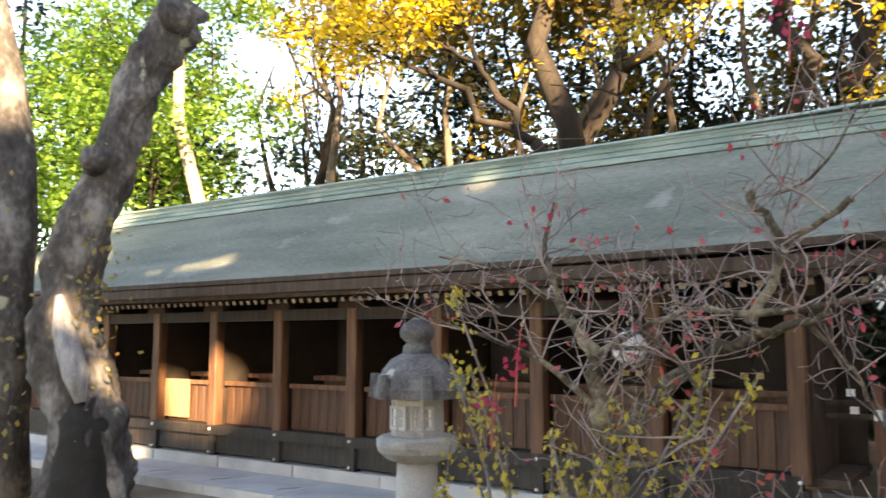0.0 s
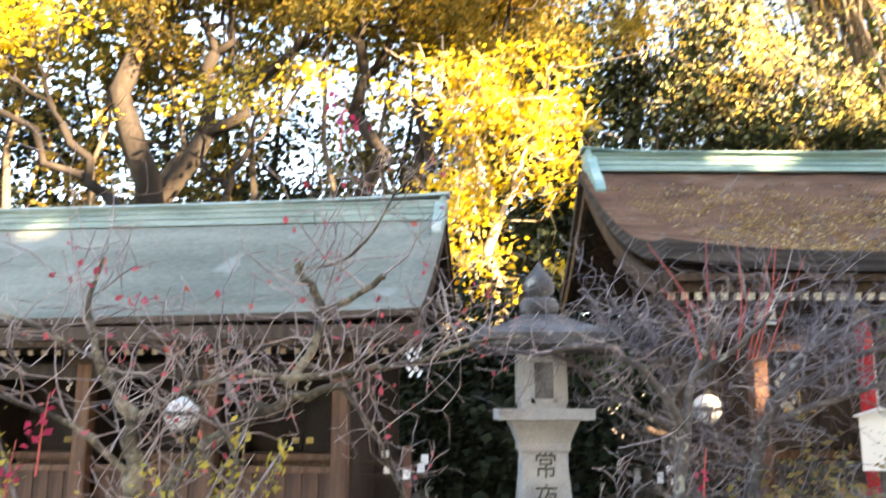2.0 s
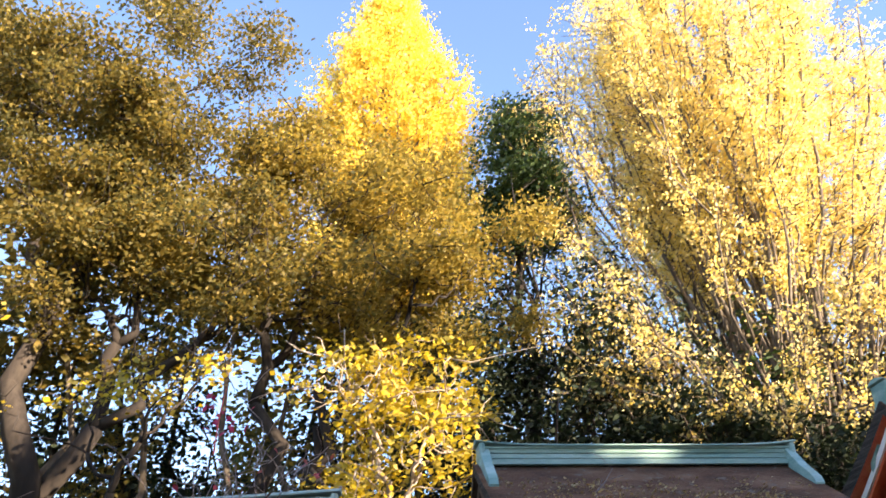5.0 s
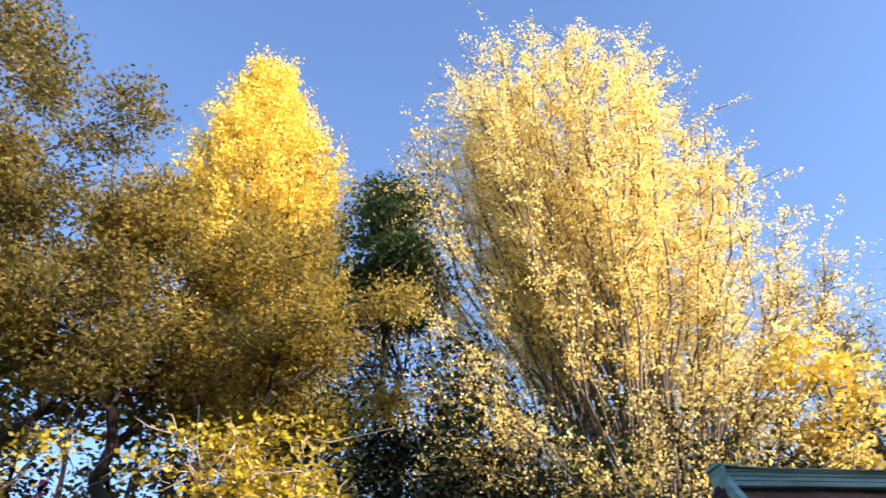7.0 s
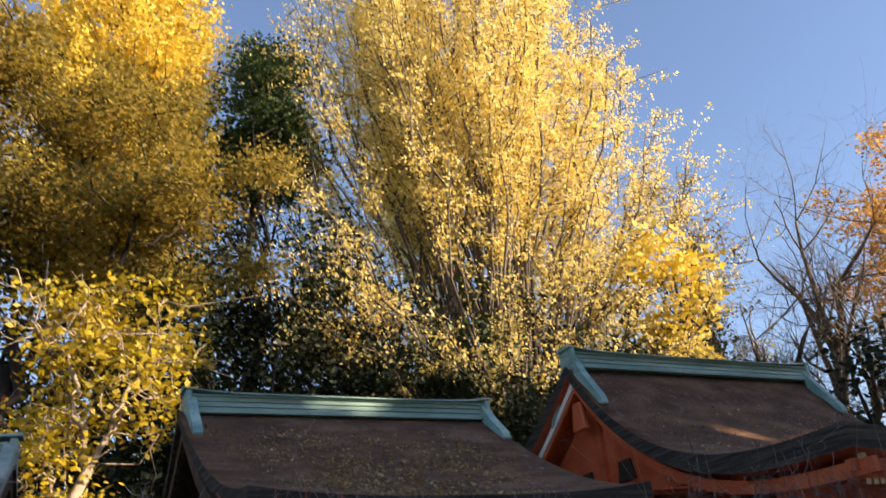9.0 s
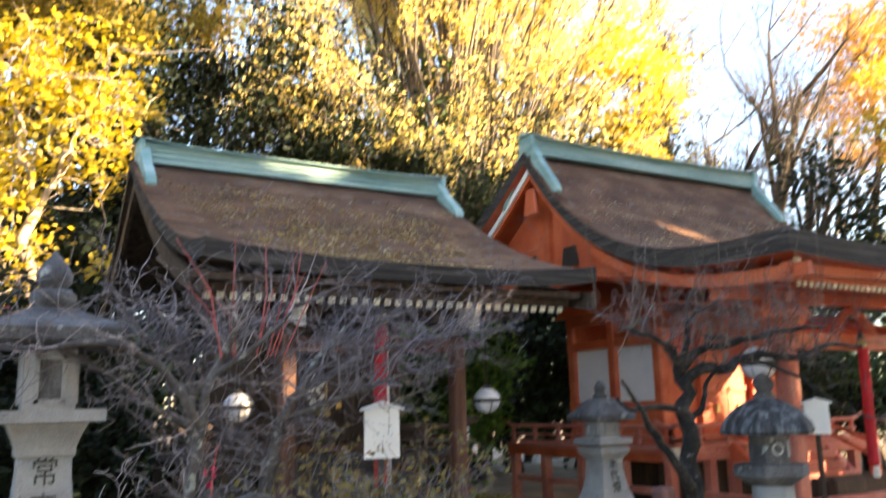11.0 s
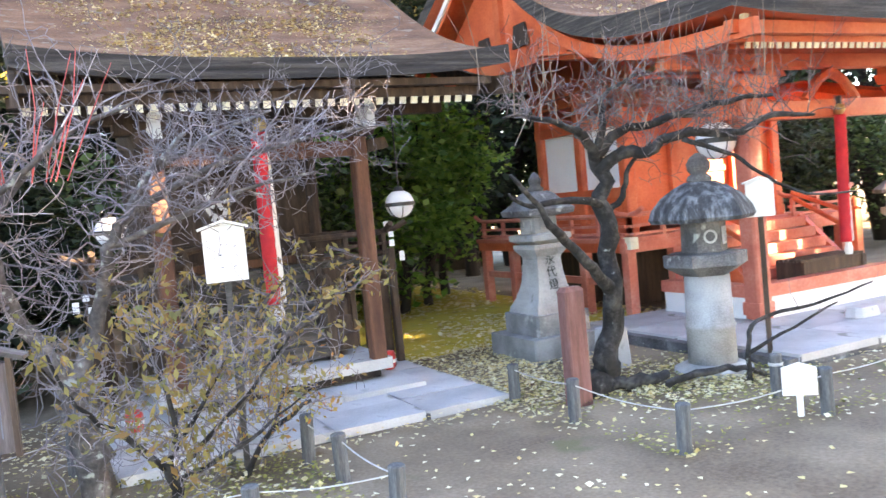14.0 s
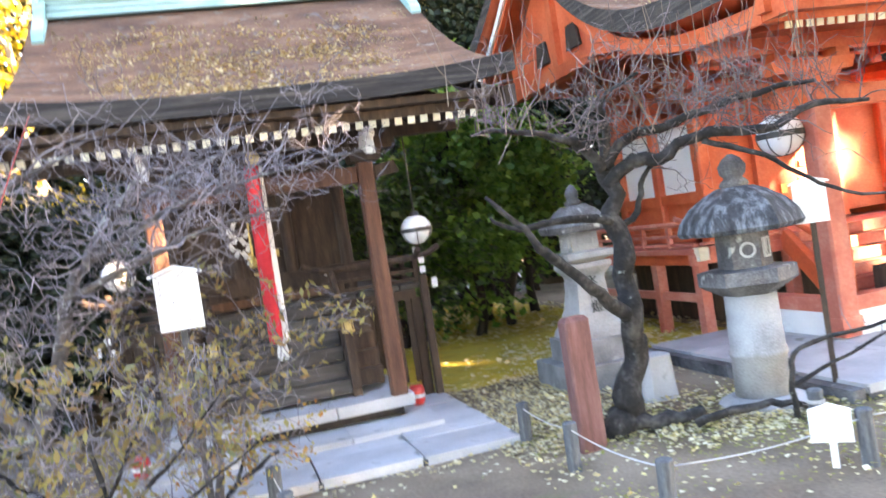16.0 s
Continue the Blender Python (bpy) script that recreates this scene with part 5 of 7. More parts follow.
def lantern_far(p, label):
    t = thing("stone_lantern", pose(*p), label, "stone lantern", "stone lanterns")
    part("column", Geo().lathe((0, 0, 0), [(0.25, 0), (0.2, 0.1), (0.11, 0.16), (0.10, 0.7), (0.2, 0.78), (0.2, 0.85)], 10), M["stone"], t)
    part("fire_box", Geo().lathe((0, 0, 0.85), [(0.12, 0), (0.12, 0.2)], 6), M["stone"], t)
    part("cap", Geo().lathe((0, 0, 1.05), [(0.27, 0), (0.28, 0.05), (0.1, 0.18)], 6), M["stone_dark"], t)
    part("finial", Geo().lathe((0, 0, 1.22), [(0.05, 0), (0.07, 0.06), (0.01, 0.15)], 8), M["stone_dark"], t)


lantern_far((12.4, 7.4, 0), "small stone lantern in the sun beyond the porch")
lantern_far((14.4, 7.9, 0), "small stone lantern beside the far path")


# ---- globe lamps ----
def globe_lamp(p, r, label, hung=0.0):
    t = thing("globe_lamp", pose(p[0], p[1], 0), label, "lamp", "globe lamps")
    z = p[2]
    part("globe", Geo().ball((0, 0, z), r, 20, 12, 0.95), M["globe"], t, "white opal glass globe", smooth=True)
    for dz in (0.0, 0.34):
        rr = r * math.sqrt(1 - dz * dz) * 1.012 if dz == 0 else r * math.sqrt(1 - dz * dz) * 1.015
        if dz:
            continue
        part("band", Geo().lathe((0, 0, z - r * 0.02), [(rr, -0.13 * r), (rr * 1.015, -0.13 * r), (rr * 1.015, 0.13 * r), (rr, 0.13 * r)], 20), M["iron"], t, "black iron band")
    for a in range(6):
        c, s = math.cos(a * math.pi / 3 + 0.3), math.sin(a * math.pi / 3 + 0.3)
        pts = [(r * 1.015 * math.cos(b) * c, r * 1.015 * math.cos(b) * s, z + 0.95 * r * 1.015 * math.sin(b)) for b in np.linspace(-1.45, 0.05, 8)]
        part("rib", Geo().tube(pts, [0.005] * 8, 4), M["iron"], t)
    if hung:
        part("hanger", Geo().tube([(0, 0, z + r * 0.9), (0, 0, z + r * 0.9 + hung)], [0.006, 0.006], 6).lathe((0, 0, z + r * 0.85), [(0.05, 0), (0.03, 0.04)], 10), M["iron"], t)
    else:
        part("pole", Geo().tube([(0, 0, -0.05), (0, 0, z - r * 0.9)], [0.025, 0.018], 8).lathe((0, 0, z - r * 1.12), [(0.02, 0), (0.055, 0.03), (0.05, 0.05)], 10), M["iron"], t)


globe_lamp((-1.76, 6.36, 1.466), 0.137, "white globe lamp hanging on a wire from the long shrine's eave", hung=0.46)
globe_lamp((2.34, 6.66, 1.50), 0.125, "white globe lamp with a black band hanging from the bark-roofed eave", hung=0.80)
globe_lamp((4.62, 6.47, 1.51), 0.125, "white globe lamp with a black band hanging beside the porch post", hung=0.80)
globe_lamp((7.69, 5.90, 1.83), 0.19, "large ribbed white globe lamp hanging at the vermilion porch", hung=0.35)
globe_lamp((10.45, 5.55, 1.72), 0.12, "white globe lamp at the far porch post", hung=0.35)


# ---- notices and signs ----
def ridge_notice(p, w, h, z, label, yaw, pole="wood_grey", lines=3, cover=True):
    """A white peaked board under a little roof on a pole."""
    t = thing("notice_sign", pose(p[0], p[1], 0, 0, 0, yaw), label, "sign")
    part("pole", Geo().box((0, 0.02, z / 2), (0.035, 0.03, z + 0.05)), M[pole], t)
    g = Geo()
    ring = [(-w / 2, -h / 2), (w / 2, -h / 2), (w / 2, h / 2), (0, h / 2 + w * 0.16), (-w / 2, h / 2)]
    k = len(ring)
    for y in (-0.012, 0.0):
        for a, b in ring:
            g.v.append((a, y, z + b))
    g.f += [tuple(range(k)), tuple(reversed(range(k, 2 * k)))]
    for i in range(k):
        j = (i + 1) % k
        g.f.append((i, i + k, j + k, j))
    part("board", g, M["white"], t)
    if cover:
        part("cover", Geo().box((-w * 0.28, -0.01, z + h / 2 + w * 0.12), (w * 0.66, 0.06, 0.014), ry=-0.3).box((w * 0.28, -0.01, z + h / 2 + w * 0.12), (w * 0.66, 0.06, 0.014), ry=0.3), M["white"], t)
    for i in range(lines):
        g = Geo()
        for k in range(4):
            g.box((w * (-0.24 + 0.16 * k) + rng.uniform(-.01, .01), -0.0135, z + h * (0.2 - 0.2 * i) + rng.uniform(-.012, .012)), (w * rng.uniform(0.04, 0.11), 0.001, rng.uniform(0.003, 0.006)), ry=rng.uniform(-.5, .5))
        part("written_line", g, M["ink"], t)


ridge_notice((2.815, 4.97), 0.245, 0.31, 1.295, "white peaked notice on a grey wooden pole", -6)
ridge_notice((6.86, 4.66), 0.21, 0.26, 1.275, "small white peaked notice on a thin dark pole", -34, "wood_dark", 0)
ridge_notice((5.87, 3.55), 0.20, 0.17, 0.20, "low white card on a short stake by the rope fence", -40, "white", 0, False)


def roofed_notice():
    t = thing("notice_board", pose(1.57, 3.72, 0, 0, 0, -10) @ Matrix.Diagonal((0.82, 0.86, 1.0, 1)), "brown wooden notice board under a small pitched roof", "sign")
    part("post", Geo().box((0, 0.03, 0.38), (0.07, 0.05, 0.80)), M["wood_grey"], t)
    part("board", Geo().box((0, 0, 0.84), (0.25, 0.03, 0.36)), M["board_brown"], t)
    part("side_post", Geo().box((-0.13, 0, 0.84), (0.025, 0.04, 0.40)), M["wood_dark"], t)
    part("side_post", Geo().box((0.13, 0, 0.84), (0.025, 0.04, 0.40)), M["wood_dark"], t)
    for s in (-1, 1):
        part("roof_board", Geo().box((s * 0.10, 0, 1.065), (0.225, 0.14, 0.018), ry=s * 0.28), M["wood_grey"], t)
    for i in range(5):
        part("written_line", Geo().box((-0.09 + 0.04 * i, -0.017, 0.84), (0.006, 0.002, 0.24)), M["ink"], t)


roofed_notice()


def stele():
    t = thing("marker_post", pose(5.10, 4.77, -0.02, 0, 0, 8), "flat red-brown wooden marker post", "marker post")
    part("shaft", Geo().box((0, 0, 0.38), (0.185, 0.10, 0.86), taper=0.97, bevel=0.012), M["board_red"], t)
    part("head", Geo().box((0, 0, 0.825), (0.18, 0.095, 0.03), taper=0.7), M["board_red"], t)


M["board_red"] = material("faded_red_brown_paint", [(0.09, 0.038, 0.034), (0.15, 0.065, 0.057), (0.21, 0.105, 0.095)], 4, 0.8, 0.2, 40, stretch=(5, 5, .6))
stele()


def block_stone(c, s, label, rz=0):
    t = thing("stone_block", pose(*c, 0, 0, rz), label, "stone")
    part("block", Geo().box((0, 0, 0), s, taper=0.85, bevel=0.05), M["slab"], t)


block_stone((6.05, 5.60, 0.14), (0.28, 0.24, 0.34), "low pale stone marker behind the plum tree")
block_stone((8.5, 5.08, 0.14), (0.34, 0.20, 0.09), "flat stone block lying on the flags")


def offering_box(p, s, label):
    t = thing("offering_box", pose(*p), label, "offering box")
    part("case", Geo().box((0, 0, s[2] / 2), s, bevel=0.01), M["wood_dark"], t)
    for i in range(6):
        part("slat", Geo().box((0, -s[1] / 2 + s[1] * (i + 0.5) / 6, s[2] + 0.012), (s[0], 0.025, 0.025)), M["wood_dark"], t)
    for x in (-s[0] / 2 + 0.03, s[0] / 2 - 0.03):
        part("corner_post", Geo().box((x, -s[1] / 2 - 0.005, s[2] / 2), (0.05, 0.02, s[2])), M["wood_dark"], t)


offering_box((9.15, 6.02, 0.08), (0.95, 0.34, 0.46), "dark wooden slatted offering box on the flags")


def red_pot(p, label):
    t = thing("flower_vase", pose(*p), label, "vase")
    part("vase", Geo().lathe((0, 0, 0), [(0.04, 0), (0.065, 0.03), (0.065, 0.13), (0.05, 0.16)], 12), M["red_lacquer"], t, smooth=True)
    part("rim", Geo().lathe((0, 0, 0.06), [(0.068, 0), (0.07, 0.03)], 12), M["plaster"], t)


red_pot((4.47, 6.7, 0.08), "small red vase with a white band on the stone step")
red_pot((2.32, 6.35, 0.04), "small red vase beside the stone step")


# ---- rope fence ----
def fence():
    left = [(1.89, 5.73), (0.6, 5.35)]
    mid = [(1.9, 4.12), (2.59, 3.85), (3.22, 3.62), (3.21, 4.38), (3.17, 4.90)]
    right = [(4.83, 5.19), (4.84, 4.46), (4.88, 3.49), (6.02, 3.48), (7.6, 3.75), (9.4, 4.1)]
    extra = [(6.12, 3.85)]
    me = Geo().lathe((0, 0, -0.1), [(0.043, 0), (0.042, 0.355), (0.044, 0.357), (0.043, 0.372), (0.036, 0.378)], 12).mesh("stake", M["post_grey"])
    for run in (left, mid, right):
        t = thing("rope_fence", Matrix(), "low fence of short grey stakes joined by white rope", "fence", "rope fences")
        for x, y in run:
            part("stake", me, None, t, at=pose(x, y, rng.uniform(-0.02, 0.01), rng.uniform(-2, 2), rng.uniform(-2, 2)))
        for a, b in zip(run, run[1:]):
            pts = []
            for i in range(9):
                s = i / 8
                pts.append((a[0] + (b[0] - a[0]) * s, a[1] + (b[1] - a[1]) * s, 0.225 - 0.05 * math.sin(math.pi * s) * math.dist(a, b) * 0.6))
            part("rope", Geo().tube(pts, [0.0042] * 9, 6), M["rope_fence"], t)
    t = thing("wooden_stake", pose(6.12, 3.95, 0), "single short dark stake beside the white card", "stake")
    part("stake", me, None, t)
    part("rope_loop", Geo().lathe((0, 0, 0.2), [(0.047, 0), (0.050, 0.01), (0.047, 0.02)], 10), M["rope_fence"], t)
    t = thing("low_barrier", pose(-9.0, 6.2, 0), "low metal hoop barrier before the stone base", "barrier", "low barriers")
    part("hoop", Geo().tube([(-0.5, 0, 0), (-0.5, 0, 0.22), (0.5, -0.15, 0.20), (0.5, -0.15, 0)], [0.02] * 4, 6), M["post_grey"], t)


fence()


# ---- plum trees and shrubs ----
def limb_tree(name, base, limbs, mat, label, twig_mat, seed, twig=dict(), leaf=None, n_leaf=0, leaf_size=0.04, twig_from=0.3, every=0.12, category="plum tree", thin=1.0):
    """A gnarled tree: limbs are lists of (x, y, z, radius) in the world; twigs sprout along the outer part of each limb."""
    r = np.random.default_rng(seed)
    t = thing(name, pose(*base), label, category)
    b = Vector(base)
    g = Geo()
    tg = Geo()
    tips = []
    for limb in limbs:
        pts = [Vector(q[:3]) - b for q in limb]
        rad = [q[3] * thin for q in limb]
        # round the line
        fine, fr = [], []
        for i in range(len(pts) - 1):
            p0, p1, p2, p3 = pts[max(i - 1, 0)], pts[i], pts[i + 1], pts[min(i + 2, len(pts) - 1)]
            for s in range(4):
                u = s / 4
                q = 0.5 * ((2 * p1) + (p2 - p0) * u + (2 * p0 - 5 * p1 + 4 * p2 - p3) * u * u + (3 * p1 - p0 - 3 * p2 + p3) * u ** 3)
                fine.append(q + Vector(r.normal(size=3)) * rad[i] * (0.34 if i else 0.16))
                fr.append((rad[i] * (1 - u) + rad[i + 1] * u) * r.uniform(0.92, 1.1))
        fine.append(pts[-1])
        fr.append(rad[-1])
        g.tube(fine, fr, 9, 0.05, r)
        ln = sum((q - p).length for p, q in zip(fine, fine[1:]))
        k = max(1, int(ln * (1 - twig_from) / every))
        for i in range(k):
            f = twig_from + (1 - twig_from) * (i + r.uniform(0, 1)) / k
            j = min(len(fine) - 2, int(f * (len(fine) - 1)))
            if fine[j].z < twig.get("above", -1.0):
                continue
            d = Vector(r.normal(size=3))
            d.z = abs(d.z) * twig.get("rise", 0.6)
            twigs(tg, fine[j], d, twig.get("length", 0.5) * r.uniform(0.6, 1.2), min(fr[j] * 0.5, twig.get("radius", 0.008)), twig.get("depth", 2), r,
                  twig.get("kink", 0.5), twig.get("up", 0.12), twig.get("kids", 3), 4, 4, tips)
    part("trunk", g, M[mat], t, smooth=True)
    tagged(part("twig_tangle", tg, M[twig_mat], t), kind="stuff")
    if leaf and n_leaf:
        idx = r.integers(0, len(tips), n_leaf)
        c = np.array([tips[i] for i in idx]) + r.normal(size=(n_leaf, 3)) * 0.02
        leaf_part("foliage", leaves(c, leaf_size, r, 0.0, 2.5 if leaf == "shrub" else 1.7, 0.7), L[leaf], t)
    return t


# the black-barked plum between the lanterns
black_plum = limb_tree("plum_tree", (5.42, 4.92, 0), [
    [(5.30, 4.92, -0.05, 0.12), (5.45, 4.94, 0.14, 0.10), (5.58, 4.95, 0.35, 0.085), (5.58, 4.94, 0.75, 0.075), (5.58, 4.93, 1.10, 0.070), (5.58, 4.93, 1.45, 0.064), (5.55, 4.93, 1.72, 0.05)],
    [(5.56, 4.93, 1.60, 0.05), (5.72, 4.85, 1.74, 0.046), (5.85, 4.75, 1.70, 0.042), (6.15, 4.62, 1.82, 0.036), (6.45, 4.5, 1.78, 0.03), (6.8, 4.42, 1.90, 0.022), (7.15, 4.35, 1.88, 0.012)],
    [(5.55, 4.93, 1.70, 0.045), (5.38, 4.85, 1.85, 0.036), (5.18, 4.75, 1.92, 0.025), (4.8, 4.65, 2.0, 0.014), (4.55, 4.55, 1.98, 0.008)],
    [(5.57, 4.93, 0.72, 0.05), (5.38, 4.82, 0.86, 0.042), (5.14, 4.75, 1.08, 0.036), (4.95, 4.7, 1.25, 0.03), (4.83, 4.66, 1.40, 0.02), (4.6, 4.6, 1.62, 0.011)],
    [(5.57, 4.93, 1.36, 0.035), (5.22, 4.85, 1.42, 0.026), (4.85, 4.78, 1.40, 0.018), (4.65, 4.72, 1.50, 0.009)],
    [(5.58, 4.95, 1.28, 0.03), (5.72, 4.9, 1.40, 0.022), (5.80, 4.88, 1.62, 0.016), (5.95, 4.8, 1.78, 0.009)],
    [(5.55, 4.93, 1.72, 0.04), (5.70, 4.85, 1.88, 0.034), (6.0, 4.75, 1.93, 0.03), (6.4, 4.62, 2.02, 0.024), (6.9, 4.5, 2.06, 0.014)],
    [(5.55, 4.93, 1.72, 0.036), (5.56, 4.85, 1.95, 0.025), (5.5, 4.75, 2.12, 0.016), (5.7, 4.6, 2.25, 0.009)],
    [(6.1, 4.63, 1.78, 0.02), (6.4, 4.45, 1.62, 0.016), (6.62, 4.35, 1.45, 0.013), (6.9, 4.25, 1.30, 0.01), (7.3, 4.15, 1.28, 0.006)],
    [(5.35, 4.9, 0.06, 0.06), (5.62, 4.82, 0.05, 0.05), (5.9, 4.78, 0.06, 0.035)],
], "plum_black", "old black-barked plum tree spotted with pale lichen", "twig_brown", 11,
    dict(length=0.50, radius=0.006, depth=2, kids=3, up=0.18, kink=0.75, rise=0.9, above=1.62), twig_from=0.3, every=0.05)


def straw_shoots(t, x0, x1, n, seed):
    """Long one-year shoots that stand up from the crown of a plum."""
    r = np.random.default_rng(seed)
    g = Geo()
    for k in range(n):
        x = r.uniform(x0, x1)
        y, z, h = 4.75 - 0.12 * abs(x - 5.5) + r.normal() * 0.16, r.uniform(1.75, 2.25), r.uniform(0.25, 0.75)
        p = Vector((x - 5.42, y - 4.92, z))
        lean, bow = r.normal() * 0.18, r.normal() * 0.08
        g.tube([p, p + Vector((lean * 0.4 + bow, bow, h * 0.45)), p + Vector((lean, 0, h))], [0.0036, 0.0028, 0.0016], 3)
    tagged(part("shoot_tuft", g, M["twig_pale"], t, "straw-coloured upright shoots"), kind="stuff")


straw_shoots(black_plum, 4.45, 7.3, 44, 15)

# the low bent shoots beside the lantern
limb_tree("bare_shoot", (6.45, 4.3, 0), [
    [(6.30, 4.35, -0.02, 0.022), (6.25, 4.3, 0.25, 0.018), (6.3, 4.25, 0.45, 0.015), (6.7, 4.1, 0.52, 0.011), (7.2, 4.0, 0.62, 0.006)],
    [(6.26, 4.3, 0.22, 0.016), (6.6, 4.2, 0.36, 0.011), (6.95, 4.1, 0.5, 0.006)],
    [(5.75, 4.6, 0.03, 0.03), (6.05, 4.5, 0.10, 0.028), (6.3, 4.4, 0.08, 0.02), (6.5, 4.35, 0.0, 0.015)],
], "plum_black", "thin bare dark shoots bent over a prop", "twig", 14, dict(length=0.2, radius=0.004, depth=0), twig_from=0.6, every=0.15, category="shrub")

# the grey plum with a dense tangle of twigs before the bark-roofed shrine
limb_tree("plum_tree", (1.98, 5.16, 0), [
    [(1.98, 5.16, -0.05, 0.10), (1.98, 5.15, 0.25, 0.085), (1.93, 5.14, 0.5, 0.075), (1.92, 5.14, 0.70, 0.07)],
    [(1.92, 5.14, 0.66, 0.06), (1.74, 5.1, 0.95, 0.05), (1.62, 5.1, 1.3, 0.042), (1.60, 5.1, 1.62, 0.036), (1.52, 5.1, 1.9, 0.025), (1.35, 5.05, 2.1, 0.012)],
    [(1.94, 5.14, 0.66, 0.055), (2.10, 5.16, 1.0, 0.048), (2.16, 5.18, 1.32, 0.04), (2.32, 5.2, 1.58, 0.034), (2.50, 5.2, 1.85, 0.026), (2.7, 5.2, 2.05, 0.012)],
    [(1.60, 5.1, 1.55, 0.03), (1.80, 5.0, 1.85, 0.024), (2.05, 4.95, 2.05, 0.018), (2.4, 4.9, 2.2, 0.01)],
    [(2.34, 5.2, 1.6, 0.028), (2.75, 5.15, 1.80, 0.022), (3.15, 5.15, 1.92, 0.016), (3.6, 5.15, 2.0, 0.01), (4.05, 5.2, 2.05, 0.006)],
    [(2.2, 5.18, 1.4, 0.026), (2.6, 5.1, 1.55, 0.02), (3.0, 5.05, 1.68, 0.014), (3.45, 5.0, 1.75, 0.008)],
    [(1.62, 5.1, 1.35, 0.026), (1.3, 5.0, 1.55, 0.02), (1.0, 4.9, 1.75, 0.014), (0.75, 4.8, 1.85, 0.008)],
    [(1.56, 5.1, 1.75, 0.024), (1.3, 5.15, 1.95, 0.016), (1.15, 5.2, 2.2, 0.009)],
    [(2.5, 5.2, 1.83, 0.02), (2.9, 5.3, 2.05, 0.014), (3.3, 5.4, 2.2, 0.008)],
], "plum_bark", "bare grey plum tree with a dense tangle of twigs", "twig", 21,
    dict(length=0.56, radius=0.0085, depth=2, kids=3, up=0.06, kink=1.0, rise=0.45), twig_from=0.25, every=0.045, thin=0.95)

# pale branch that reaches across between the tall lantern and the shrine
limb_tree("plum_tree", (1.35, 4.6, 0), [
    [(1.45, 4.7, -0.05, 0.05), (1.5, 4.7, 0.6, 0.045), (1.52, 4.68, 1.1, 0.04), (1.56, 4.65, 1.5, 0.034), (1.66, 4.6, 1.8, 0.026), (1.72, 4.55, 2.0, 0.016)],
    [(1.54, 4.66, 1.4, 0.03), (1.3, 4.55, 1.72, 0.026), (1.0, 4.5, 1.83, 0.022), (0.72, 4.45, 1.80, 0.016), (0.45, 4.4, 1.82, 0.01)],
    [(1.60, 4.62, 1.66, 0.024), (1.85, 4.5, 1.86, 0.018), (2.0, 4.45, 2.02, 0.012)],
    [(1.5, 4.68, 0.75, 0.028), (1.2, 4.45, 0.82, 0.026), (0.95, 4.35, 0.86, 0.022), (0.6, 4.3, 0.80, 0.018), (0.3, 4.3, 0.70, 0.014), (0.0, 4.3, 0.66, 0.008)],
], "plum_bark", "slender plum tree with pale crossing branches", "twig_tan", 23,
    dict(length=0.45, radius=0.006, depth=2, kids=2, up=0.12, kink=0.7, rise=0.6), twig_from=0.25, every=0.09, thin=0.8)


def red_shoots():
    r = np.random.default_rng(5)
    t = thing("red_shoots", pose(1.75, 4.58, 1.85), "upright red one-year shoots on a plum branch", "shoots")
    for i in range(10):
        a = r.uniform(-0.5, 0.5)
        h = r.uniform(0.30, 0.62)
        part("shoot", Geo().tube([(a * 0.5, 0, -0.08), (a * 0.8, 0, h * 0.5), (a * 1.2 + r.uniform(-.12, .05), 0, h)], [0.004, 0.0034, 0.002], 5), M["twig_red"], t)


red_shoots()

# the yellowing shrub by the fence
limb_tree("shrub", (2.33, 4.40, 0), [[(x - 0.14, y - 0.36, z, w) for x, y, z, w in limb] for limb in [
    [(2.47, 4.76, -0.05, 0.06), (2.47, 4.76, 0.16, 0.055), (2.42, 4.74, 0.32, 0.045)],
    [(2.42, 4.74, 0.28, 0.035), (2.25, 4.7, 0.48, 0.026), (2.05, 4.68, 0.68, 0.018), (1.95, 4.65, 0.95, 0.01)],
    [(2.44, 4.75, 0.28, 0.032), (2.5, 4.74, 0.52, 0.024), (2.42, 4.7, 0.8, 0.016), (2.35, 4.68, 1.08, 0.008)],
    [(2.46, 4.75, 0.24, 0.03), (2.68, 4.72, 0.42, 0.022), (2.9, 4.7, 0.62, 0.016), (3.12, 4.7, 0.85, 0.008)],
    [(2.48, 4.75, 0.2, 0.028), (2.8, 4.75, 0.30, 0.02), (3.05, 4.8, 0.42, 0.012), (3.3, 4.85, 0.55, 0.006)],
    [(2.44, 4.75, 0.3, 0.025), (2.62, 4.6, 0.6, 0.016), (2.75, 4.5, 0.85, 0.008)],
]], "plum_black", "low shrub with yellowing drooping leaves", "twig", 31,
    dict(length=0.36, radius=0.005, depth=2, kids=3, up=0.06, kink=0.6, rise=0.6), "shrub", 1050, 0.024, 0.2, 0.06, "shrub", thin=0.58)

